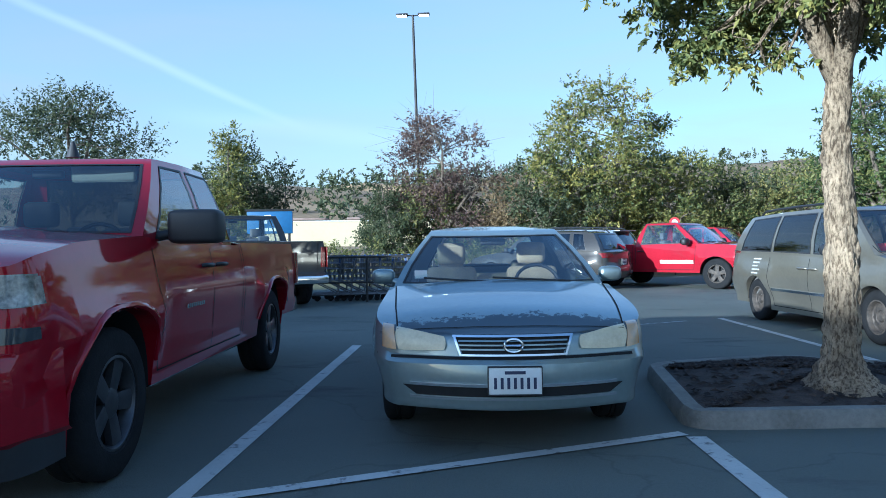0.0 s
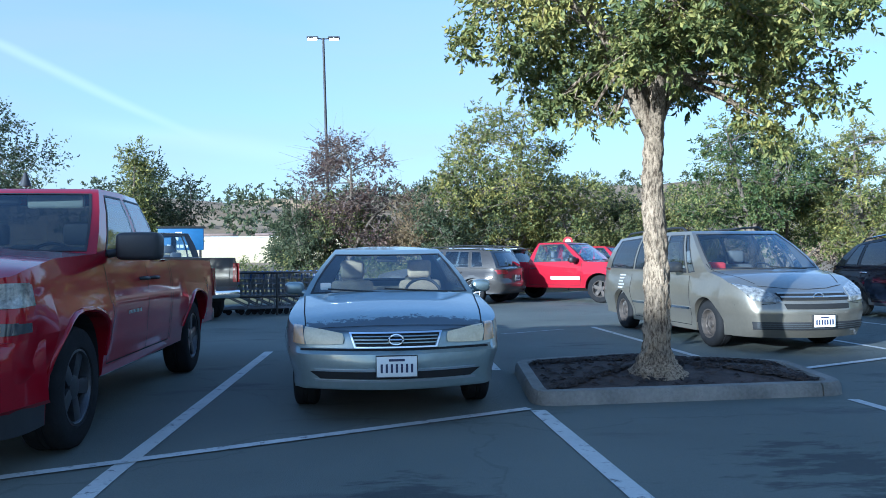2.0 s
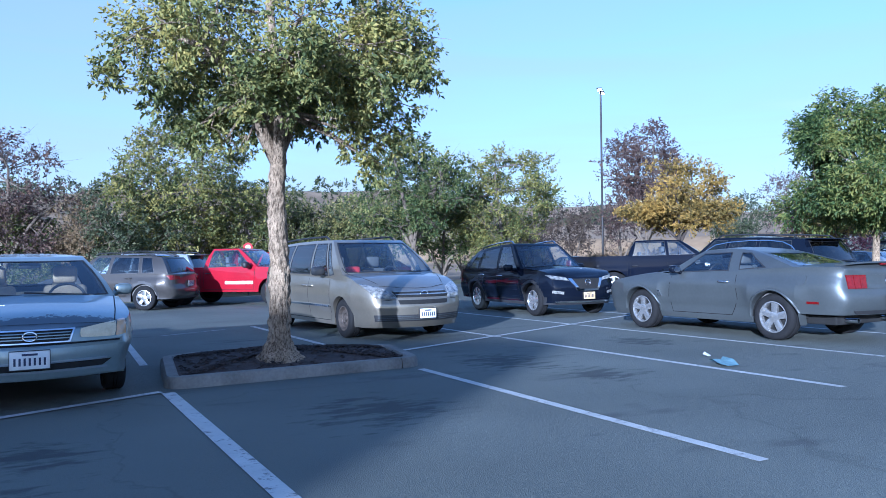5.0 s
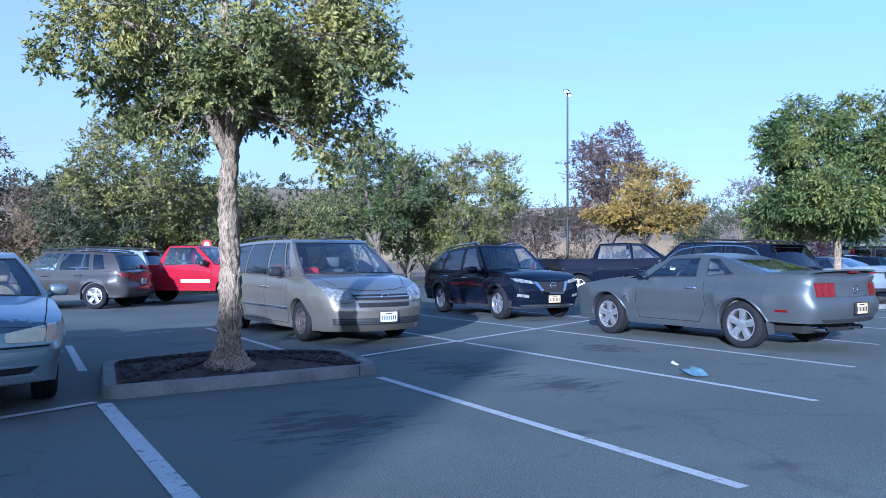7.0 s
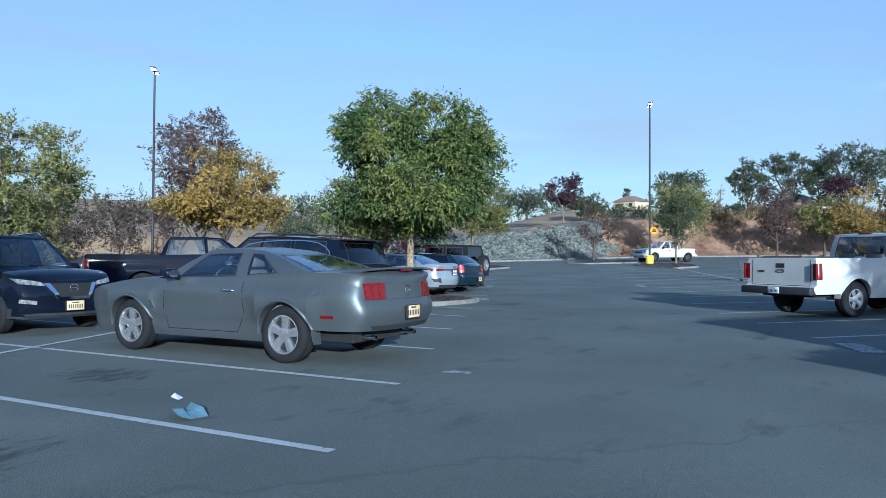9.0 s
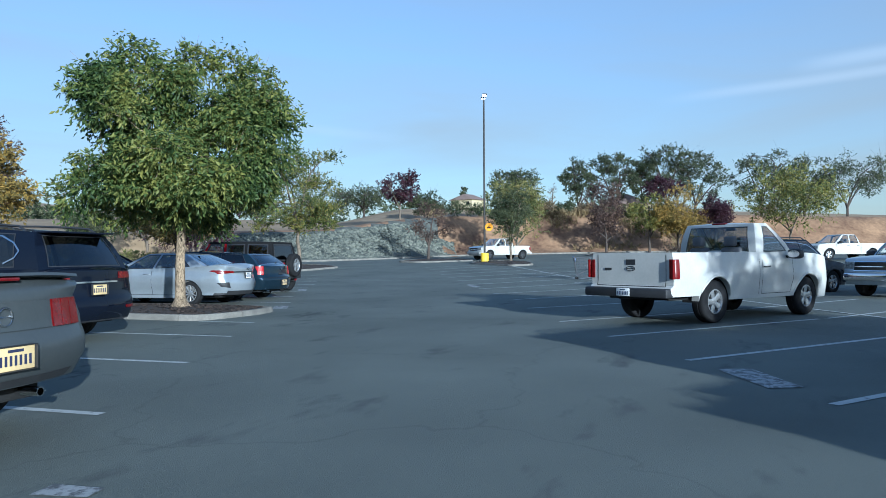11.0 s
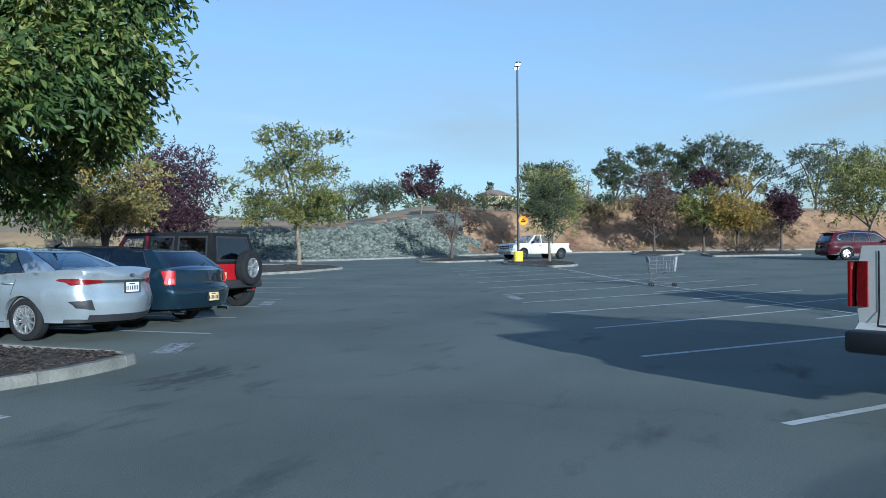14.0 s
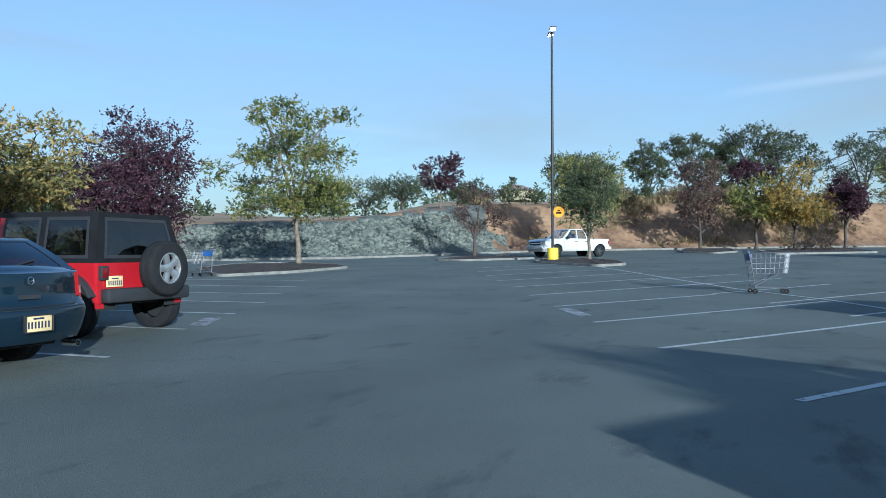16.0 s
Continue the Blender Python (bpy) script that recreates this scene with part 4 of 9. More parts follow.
def wheel_meshes(R, width, rim_r, style, mat_rim):
    key = (R, width, rim_r, style, mat_rim.name)
    if key in WHEELS:
        return WHEELS[key]
    h = width / 2
    bm = bmesh.new()
    lathe(bm, [(rim_r, -h * 0.86), (rim_r + 0.015, -h * 0.97), (R - 0.045, -h), (R - 0.014, -h * 0.86), (R, -h * 0.62), (R - 0.004, -h * 0.2), (R - 0.010, -h * 0.17), (R - 0.010, -h * 0.11), (R, -h * 0.08), (R, h * 0.08), (R - 0.010, h * 0.11), (R - 0.010, h * 0.17), (R - 0.004, h * 0.2), (R, h * 0.62), (R - 0.014, h * 0.86), (R - 0.045, h), (rim_r + 0.015, h * 0.97), (rim_r, h * 0.86)], 36)
    tyre = bpy.data.meshes.new("tyre")
    bm.to_mesh(tyre)
    bm.free()
    bm = bmesh.new()
    face = h * 0.72
    lathe(bm, [(rim_r + 0.004, h * 0.90), (rim_r - 0.012, h * 0.92), (rim_r - 0.022, h * 0.80), (rim_r - 0.03, h * 0.30)], 36)
    if style == "steel":
        lathe(bm, [(rim_r - 0.026, h * 0.45), (rim_r * 0.80, h * 0.30), (rim_r * 0.62, h * 0.50), (rim_r * 0.42, h * 0.52), (rim_r * 0.36, h * 0.40), (0.06, h * 0.40), (0.05, h * 0.62), (0.0, h * 0.64)], 36)
        for k in range(12):
            a = k * math.tau / 12
            g = bmesh.ops.create_circle(bm, cap_ends=True, radius=rim_r * 0.075, segments=10)["verts"]
            bmesh.ops.transform(bm, matrix=Matrix.Rotation(radians(-90), 4, "X"), verts=g)
            bmesh.ops.translate(bm, vec=(rim_r * 0.71 * math.cos(a), h * 0.44, rim_r * 0.71 * math.sin(a)), verts=g)
    else:
        spokes = {"five": 5, "six": 6, "seven": 7, "ten": 10}[style]
        lathe(bm, [(0.085, h * 0.35), (0.085, face), (0.06, face + 0.008), (0.0, face + 0.008)], 20)
        for k in range(spokes):
            a = k * math.tau / spokes
            w0, w1 = (0.050, 0.042) if spokes < 6 else (0.034, 0.030) if spokes < 10 else (0.018, 0.018)
            if spokes == 5:
                w0, w1 = 0.045, 0.058
            prof = [(0.05, w0, face), (rim_r * 0.5, (w0 + w1) / 2, face + 0.006), (rim_r - 0.015, w1, h * 0.80)]
            prev = None
            for r, w, y in prof:
                cur = [bm.verts.new((r, y - 0.045, -w)), bm.verts.new((r, y - 0.006, -w)), bm.verts.new((r, y, -w * 0.6)), bm.verts.new((r, y, w * 0.6)), bm.verts.new((r, y - 0.006, w)), bm.verts.new((r, y - 0.045, w))]
                bmesh.ops.rotate(bm, cent=(0, 0, 0), matrix=Matrix.Rotation(a, 3, "Y"), verts=cur)
                if prev:
                    for i in range(5):
                        bm.faces.new((prev[i], prev[i + 1], cur[i + 1], cur[i]))
                prev = cur
    bmesh.ops.recalc_face_normals(bm, faces=bm.faces)
    rim = bpy.data.meshes.new("rim")
    bm.to_mesh(rim)
    bm.free()
    bm = bmesh.new()
    # brake disc widened in black, so shade between spokes is put into colour
    bmesh.ops.create_cone(bm, cap_ends=True, segments=24, radius1=rim_r * 0.985, radius2=rim_r * 0.985, depth=0.02)
    bmesh.ops.rotate(bm, cent=(0, 0, 0), matrix=Matrix.Rotation(radians(90), 3, "X"), verts=bm.verts)
    disc = bpy.data.meshes.new("brake_disc")
    bm.to_mesh(disc)
    bm.free()
    for me, m in ((tyre, M_RUBBER), (rim, mat_rim), (disc, M_DARK)):
        me.materials.append(m)
        me.polygons.foreach_set("use_smooth", [True] * len(me.polygons))
        me.set_sharp_from_angle(angle=radians(40))
    WHEELS[key] = (tyre, rim, disc)
    return WHEELS[key]


def add_wheel(root, S, x, y, flip):
    ty, rm, dc = wheel_meshes(S["R"], S["tw"], S["rim_r"], S.get("rim_style", "five"), S.get("rim_mat", M_ALLOY))
    w = new("wheel", ty)
    w.parent = root
    w.matrix_basis = pose(x, y, S["R"], 0, random.uniform(0, 60), 180 if flip else 0)
    tagged(w, "black rubber tyre on its wheel")
    for name, me in (("rim", rm), ("brake_disc", dc)):
        o = new(name, me)
        o.parent = w


def seat(bm, x, y, w=0.46, z=0.62, top=1.22):
    box(bm, x - 0.05, x + 0.45, y - w / 2, y + w / 2, z - 0.22, z, 0.04)
    box(bm, x - 0.14, x + 0.02, y - w / 2, y + w / 2, z - 0.05, top - 0.16, 0.05, Matrix.Translation((x, y, z)) @ Matrix.Rotation(radians(-8), 4, "Y") @ Matrix.Translation((-x, -y, -z)))
    box(bm, x - 0.24, x - 0.12, y - 0.13, y + 0.13, top - 0.15, top + 0.05, 0.04)


def plate_bars(parent, view_x, y, z, ink, toward):
    """The unreadable number as plain bars."""
    bm = bmesh.new()
    for k in range(7):
        w = 0.017
        yy = y + (k - 3) * 0.038
        box(bm, view_x - 0.003, view_x + 0.003, yy - w / 2, yy + w / 2, z - 0.045, z + 0.02)
    box(bm, view_x - 0.003, view_x + 0.003, y - 0.06, y + 0.06, z + 0.040, z + 0.058)
    part("number_bars", bm, ink, parent, "plain bars in place of the number", smooth=False)


def add_plate(root, skin, end, y, z, m=None, ink=None, frame_mat=None):
    hit, w = skin.drop(end, y, z)
    if hit is None:
        return
    s = 1 if end == "front" else -1
    x = hit.x + s * 0.03
    bm = bmesh.new()
    box(bm, x - 0.006, x + 0.006, y - 0.153, y + 0.153, z - 0.077, z + 0.077, 0.005)
    ob = part("number_plate", bm, m or M_PLATE, root, "pressed metal number plate", sharp=30)
    plate_bars(ob, x + s * 0.007, y, z, ink or M_INK, s)
    bm = bmesh.new()
    for a in ((-0.157, 0.157, -0.083, -0.078), (-0.157, 0.157, 0.078, 0.083), (-0.158, -0.154, -0.08, 0.08), (0.154, 0.158, -0.08, 0.08)):
        box(bm, x - 0.03, x + 0.009, y + a[0], y + a[1], z + a[2], z + a[3], 0.003)
    part("plate_frame", bm, frame_mat or M_PLASTIC, root, sharp=30)


def add_mirror(root, x, y, z, side, m, big=1.0, box_k=1.0):
    bm = bmesh.new()
    g = bmesh.ops.create_uvsphere(bm, u_segments=16, v_segments=10, radius=1.0)["verts"]
    for v in g:
        v.co.x = math.copysign(abs(v.co.x) ** (0.75 * box_k), v.co.x)
        v.co.z = math.copysign(abs(v.co.z) ** (0.6 * box_k), v.co.z)
        v.co.y = math.copysign(abs(v.co.y) ** (0.6 * box_k), v.co.y)
    bmesh.ops.scale(bm, vec=(0.07 * big, 0.115 * big, 0.075 * big), verts=g)
    bmesh.ops.translate(bm, vec=(x, side * (y + 0.15 * big), z + 0.03), verts=g)
    tube(bm, [(x + 0.02, side * (y - 0.02), z - 0.03), (x, side * (y + 0.1 * big), z)], [0.035, 0.03], 8)
    ob = part("side_mirror", bm, m, root, "side mirror on the door", sharp=50)
    bm = bmesh.new()
    bmesh.ops.create_circle(bm, cap_ends=True, radius=1.0, segments=20)
    bmesh.ops.scale(bm, vec=(0.055 * big, 0.095 * big, 1), verts=bm.verts)
    bmesh.ops.rotate(bm, cent=(0, 0, 0), matrix=Matrix.Rotation(radians(-90), 3, "Y"), verts=bm.verts)
    bmesh.ops.translate(bm, vec=(x - 0.071 * big, side * (y + 0.15 * big), z + 0.03), verts=bm.verts)
    part("mirror_glass", bm, M_CHROME, ob)


def c_mid(S):
    return (S["cab"]["rf"] + S["cab"]["rr"]) / 2


def arch_lips(root, skin, S, m, r=0.016, out=0.02):
    """Rolled lips round the wheel arches."""
    for view, s in (("left", 1), ("right", -1)):
        for ax in (S["xf"], S["xr"]):
            pts = []
            for a in range(0, 181, 12):
                c, sn, e = math.cos(radians(a)), math.sin(radians(a)), 2 / S.get("archn", 2.0)
                x = ax + (S["arch"] + out) * math.copysign(abs(c) ** e, c)
                z = S["R"] * 0.97 + (S["arch"] + out) * abs(sn) ** e * S.get("archk", 1.0)
                hit, w = skin.drop(view, x, z)
                if hit is not None and abs(hit.y) > S["W"] / 2 - 0.25:
                    pts.append(hit)
            if len(pts) > 6:
                bm = bmesh.new()
                tube(bm, pts, r, 6)
                part("arch_lip", bm, m, root, sharp=60)


def build_vehicle(name, m, label, S, group="parked vehicles"):
    """A whole vehicle from its table of sizes, with skin details laid on."""
    root = thing(name, m, label, S.get("category", "car"), group)
    sh = Shell(S)
    zones = S.get("zones", ())
    bmesh.ops.recalc_face_normals(sh.body, faces=sh.body.faces)
    # split off bumpers and cladding
    for zname, test, zmat, zlabel in zones:
        faces = [f for f in sh.body.faces if test(f.calc_center_median())]
        if not faces:
            continue
        bm = bmesh.new()
        vm = {}
        for f in faces:
            for v in f.verts:
                if v not in vm:
                    vm[v] = bm.verts.new(v.co)
            bm.faces.new([vm[v] for v in f.verts])
        bmesh.ops.delete(sh.body, geom=faces, context="FACES")
        part(zname, bm, zmat, root, zlabel, sharp=40)
    body = part("body", sh.body, S["paint"], root, sharp=38)
    joined = bmesh.new()
    joined.from_mesh(body.data)
    for ch in root.children:
        if ch is not body and ch.type == "MESH":
            joined.from_mesh(ch.data)
    for quads in sh.panes.values():
        for q in quads:
            joined.faces.new([joined.verts.new(p) for p in q])
    tmp = bpy.data.meshes.new("tmp")
    joined.to_mesh(tmp)
    joined.free()

    class Holder:
        data = tmp
    skin = Skin(Holder)
    bpy.data.meshes.remove(tmp)
    # glass
    for key, quads in sh.panes.items():
        bm = bmesh.new()
        for q in quads:
            bm.faces.new([bm.verts.new(p) for p in q])
        bmesh.ops.remove_doubles(bm, verts=bm.verts, dist=0.001)
        bm.normal_update()
        nrm = sum((f.normal for f in bm.faces), Vector())
        cen = sum((f.calc_center_median() for f in bm.faces), Vector()) / len(bm.faces)
        if nrm.dot(Vector((cen.x - c_mid(S), cen.y, 0.2))) < 0:
            bmesh.ops.reverse_faces(bm, faces=bm.faces)
        if isinstance(key, tuple):
            gm = M_GLASS_DARK if key[0] == "dark" or (key[0] == "side" and S.get("dark_sides")) else M_GLASS
            part("side_window", bm, gm, root)
        else:
            gm = S.get("rear_glass", M_GLASS) if key == "rear_window" else S.get("front_glass", M_GLASS)
            part(key, bm, gm, root)
    # dark rubber seals round the glass
    for key, quads in sh.panes.items():
        bm = bmesh.new()
        for q in quads:
            bm.faces.new([bm.verts.new(p) for p in q])
        bmesh.ops.remove_doubles(bm, verts=bm.verts, dist=0.001)
        panes = list(bm.faces)
        bm.normal_update()
        nrm = sum((f.normal for f in panes), Vector()).normalized()
        cen = sum((f.calc_center_median() for f in panes), Vector()) / len(panes)
        if nrm.dot(Vector((cen.x - c_mid(S), cen.y, 0.2))) < 0:
            nrm = -nrm
        ring = set(bmesh.ops.inset_region(bm, faces=panes, thickness=S.get("seal", 0.018), depth=0.0, use_boundary=True, use_even_offset=True)["faces"])
        bmesh.ops.delete(bm, geom=[f for f in bm.faces if f not in ring], context="FACES")
        bmesh.ops.translate(bm, vec=nrm * 0.004, verts=bm.verts)
        part("window_seal", bm, S.get("seal_mat", M_PLASTIC), root, smooth=False)
    # underside and wheel housings
    bm = bmesh.new()
    w = S["W"] / 2 - 0.30
    box(bm, -sh.h + 0.25, sh.h - 0.30, -w, w, S["sill"] + 0.02, S["sill"] + 0.16, 0.02)
    box(bm, S["xr"] + S["arch"], S["xf"] - S["arch"], -S["W"] / 2 + 0.12, S["W"] / 2 - 0.12, S["sill"] + 0.01, S["sill"] + 0.10)
    for ax in (S["xf"], S["xr"]):
        for sgn in (1, -1):
            box(bm, ax - S["arch"], ax + S["arch"], sgn * (S["W"] / 2 - 0.42) - 0.015, sgn * (S["W"] / 2 - 0.42) + 0.015, S["sill"] + 0.05, min(S["beltz"] - 0.06, S["R"] + S["arch"] + 0.06))
        for sgn in (1, -1):
            prev = None
            e = 2 / S.get("archn", 2.0)
            for a in range(0, 181, 12):
                c_, s_ = math.cos(radians(a)), math.sin(radians(a))
                x, z = ax + (S["arch"] - 0.006) * math.copysign(abs(c_) ** e, c_), S["R"] * 0.97 + (S["arch"] - 0.006) * abs(s_) ** e * S.get("archk", 1.0)
                z = min(z, S["beltz"] - 0.05)
                cur = [bm.verts.new((x, sgn * (S["W"] / 2 - d), z)) for d in (0.065, 0.42)]
                if prev:
                    bm.faces.new((prev[0], prev[1], cur[1], cur[0]))
                prev = cur
    part("underbody", bm, M_DARK, root, "black underside and wheel housings", smooth=False)
    for ax in (S["xf"], S["xr"]):
        for sgn in (1, -1):
            add_wheel(root, S, ax, sgn * (S["W"] / 2 - S["tw"] / 2 - S.get("inset", 0.035)), sgn < 0)
    # inside
    c = S["cab"]
    seat_m = S.get("seat", M_CLOTH_DARK)
    belt = S["beltz"]
    for sgn in (1, -1):
        bm = bmesh.new()
        seat(bm, S["seat_x"], sgn * 0.37, z=belt - 0.30, top=belt + 0.30)
        part("front_seat", bm, seat_m, root, sharp=50)
    if S.get("rear_x") is not None:
        bm = bmesh.new()
        box(bm, S["rear_x"] - 0.15, S["rear_x"] + 0.02, -0.62, 0.62, belt - 0.45, belt + 0.04, 0.05)
        for yy in (-0.38, 0.38):
            box(bm, S["rear_x"] - 0.2, S["rear_x"] - 0.08, yy - 0.13, yy + 0.13, belt + 0.03, belt + 0.17, 0.04)
        part("rear_bench", bm, seat_m, root, sharp=50)
    bm = bmesh.new()
    box(bm, c["ws"] - 0.55, c["ws"] + 0.05, -c["hb"] + 0.1, c["hb"] - 0.1, belt - 0.35, belt - 0.02, 0.05)
    box(bm, S["tail"] + 0.05, c["ws"] - 0.5, -c["hb"] + 0.06, c["hb"] - 0.06, S["sill"] + 0.16, S["sill"] + 0.20)
    box(bm, S["tail"] - 0.02, S["tail"] + 0.04, -c["hb"] + 0.08, c["hb"] - 0.08, S["sill"] + 0.2, belt - 0.04)
    for sgn in (1, -1):
        box(bm, S["tail"] + 0.1, c["ws"] - 0.3, sgn * (c["hb"] - 0.05) - 0.02, sgn * (c["hb"] - 0.05) + 0.02, S["sill"] + 0.2, belt - 0.05)
    part("dashboard", bm, S.get("dash", M_DASH), root, "dashboard and cabin floor", sharp=50)
    bm = bmesh.new()
    pts = []
    for k in range(25):
        a = k * math.tau / 24
        pts.append(Vector((c["ws"] - 0.62 - 0.07 * math.sin(a), 0.37 + 0.19 * math.cos(a), belt - 0.02 + 0.17 * math.sin(a))))
    tube(bm, pts, 0.016, 6, False)
    tube(bm, [(c["ws"] - 0.62, 0.19, belt - 0.02), (c["ws"] - 0.62, 0.55, belt - 0.02)], 0.018, 6)
    part("steering_wheel", bm, M_PLASTIC, root, sharp=60)
    bm = bmesh.new()
    box(bm, c["rf"] - 0.02, c["rf"] + 0.03, -0.11, 0.11, c["zr"](c["rf"]) - 0.13, c["zr"](c["rf"]) - 0.07, 0.015)
    part("rear_view_mirror", bm, M_PLASTIC, root, sharp=50)
    # wipers
    bm = bmesh.new()
    for y0, y1 in ((0.55, -0.05), (-0.02, -0.58)):
        pts = []
        for k in range(7):
            y = y0 + (y1 - y0) * k / 6
            x = c["ws"] + c.get("bow", 0.16) * (1 - (y / c["hb"]) ** 2) + 0.015 - 0.05 * k / 6
            pts.append((x, y, smooth_table(S["deck"], S["cowl"]) + 0.03 + 0.035 * k / 6))
        tube(bm, pts, 0.009, 5)
    part("wipers", bm, M_PLASTIC, root, sharp=60)
    return root, skin, sh


def seams(root, skin, S, doors, name="door_gap"):
    """Dark gaps round the doors on both sides."""
    for view in ("left", "right"):
        for pts in doors:
            bm = bmesh.new()
            skin.ribbon(bm, view, pts, 0.010)
            part(name, bm, M_SEAM, root, smooth=False)


def handles(root, skin, pts, m, view_list=("left", "right")):
    for view in view_list:
        s = 1 if view == "left" else -1
        for x, z in pts:
            hit, w = skin.drop(view, x, z)
            if hit is None:
                continue
            bm = bmesh.new()
            tube(bm, [(x - 0.10, hit.y, z - 0.004), (x - 0.085, hit.y + s * 0.03, z), (x + 0.085, hit.y + s * 0.03, z + 0.004), (x + 0.10, hit.y, z)], [0.014, 0.016, 0.016, 0.014], 8)
            part("door_handle", bm, m, root, sharp=60)


def pair_patches(root, skin, end, name, quad, material, label="", **kw):
    out = []
    for s in (1, -1):
        bm = bmesh.new()
        q = [(a * s, b) for a, b in quad]
        skin.patch(bm, end, q, **kw)
        out.append(part(name, bm, material, root, label, sharp=40))
    return out


def one_patch(root, skin, view, name, quad, material, label="", **kw):
    bm = bmesh.new()
    skin.patch(bm, view, quad, **kw)
    return part(name, bm, material, root, label, sharp=40)


def both_sides(root, skin, name, quad, material, label="", **kw):
    for view in ("left", "right"):
        one_patch(root, skin, view, name, quad, material, label, **kw)


def bar_set(root, skin, end, name, y0, y1, zs, thick, material, lift=0.016, shrink=0.0):
    for k, z in enumerate(zs):
        w = shrink * k
        one_patch(root, skin, end, name, [(y0 + w, z - thick / 2), (y1 - w, z - thick / 2), (y1 - w, z + thick / 2), (y0 + w, z + thick / 2)], material, n=10, m=1, lift=lift)


def emblem(root, skin, end, y, z, rx, rz, m=None, lift=0.02):
    """A badge drawn as a plain oval ring."""
    hit, w = skin.drop(end, y, z)
    if hit is None:
        return
    s = 1 if end == "front" else -1
    bm = bmesh.new()
    pts = [Vector((hit.x + s * lift, y + rx * math.cos(k * math.tau / 20), z + rz * math.sin(k * math.tau / 20))) for k in range(21)]
    tube(bm, pts, 0.008, 6, False)
    tube(bm, [(hit.x + s * lift, y - rx * 0.8, z), (hit.x + s * lift, y + rx * 0.8, z)], 0.007, 6)
    part("emblem", bm, m or M_CHROME, root, "plain oval badge", sharp=60)


def place(front_x, front_y_, heading, L):
    """Pose of a vehicle whose front bumper's middle is there; heading in degrees from +x."""
    a = radians(heading)
    return pose(front_x - math.cos(a) * L / 2, front_y_ - math.sin(a) * L / 2, lot_z(front_x - math.cos(a) * L / 2), 0, 0, heading)


def place_rear(rx, ry, heading, L):
    a = radians(heading)
    x, y = rx + math.cos(a) * L / 2, ry + math.sin(a) * L / 2
    return pose(x, y, lot_z(x), 0, 0, heading)


def arc_roof(top, mid, half, drop):
    return lambda x: top - drop * ((x - mid) / half) ** 2


def sedan(L, W, H, xf, xr, paint_m, **kw):
    h = L / 2
    S = dict(L=L, W=W, H=H, xf=xf, xr=xr, R=0.325, tw=0.21, rim_r=0.20, arch=0.365, sill=0.21, beltz=0.93, lip_f=0.24, lip_r=0.28,
             deck=[(-h, 0.88), (-h + 0.1, 0.96), (-h + 0.6, 1.0), (-0.9, 0.965), (0.9, 0.92), (1.15, 0.93), (h - 0.5, 0.80), (h - 0.12, 0.71), (h, 0.66)],
             cowl=1.15, tail=-1.55, nose=[(0.2, -0.10), (0.34, 0.0), (0.52, 0.02), (0.60, -0.04), (0.75, -0.10), (0.9, -0.16)],
             rump=[(0.25, -0.08), (0.4, 0.0), (0.6, 0.02), (0.66, -0.03), (0.95, -0.08), (1.05, -0.12)],
             cab=dict(hb=W / 2 * 0.925, hr=W / 2 * 0.66, ws=1.05, rf=0.30, rr=-0.95, rw=-1.50, zr=arc_roof(H - 0.06, -0.3, 0.7, 0.03),
                      pillars=[(0.92, 0.22, "side"), (-0.02, -0.12, "post"), (-0.10, -0.19, "side"), (-0.92, -0.78, "post"), (-0.95, -0.80, "side"), (-1.12, -0.88, "post")]),
             seat_x=0.1, rear_x=-0.75, paint=paint_m)
    S.update(kw)
    return S


def doors4(S, x0, x1, x2, z0=0.30, z1=0.90):
    return [[(x0, z1), (x0 + 0.04, 0.5), (x0, z0), (x1, z0), (x1, z1)], [(x1, z0), (x2 + 0.25, z0), (x2 + 0.05, 0.62), (x2, z1)]]


P_RED = paint("deep_red_paint", (0.27, 0.004, 0.016), 0.22, 0.32)
P_SILVERBLUE = paint("faded_silver_blue_paint", (0.29, 0.34, 0.34), 0.6, 0.34)
P_GOLD = paint("silver_beige_paint", (0.27, 0.243, 0.19), 0.7, 0.32)
P_BLACKBLUE = paint("black_blue_paint", (0.005, 0.007, 0.014), 0.0, 0.5, coat=0.6)
P_BLACK = paint("dusty_black_paint", (0.004, 0.006, 0.014), 0.0, 0.5, coat=0.2)
P_GREY = paint("dark_silver_paint", (0.115, 0.126, 0.129), 0.6, 0.42, coat=0.25)
P_SILVER = paint("silver_paint", (0.35, 0.38, 0.41), 0.55, 0.32)
P_BLUE = paint("dark_teal_blue_paint", (0.010, 0.021, 0.034), 0.3, 0.3)
P_JEEP = paint("bright_red_paint", (0.34, 0.010, 0.016), 0.0, 0.3)
P_WHITE = paint("white_paint", (0.50, 0.49, 0.455), 0.0, 0.4)
P_CHARCOAL = paint("charcoal_paint", (0.026, 0.028, 0.032), 0.0, 0.5)
P_COMPASS = paint("grey_beige_paint", (0.05, 0.046, 0.042), 0.2, 0.35)
P_FLATRED = paint("red_work_truck_paint", (0.28, 0.010, 0.022), 0.0, 0.35)
P_MAROON = paint("maroon_paint", (0.045, 0.005, 0.010), 0.0, 0.45, coat=0.6)


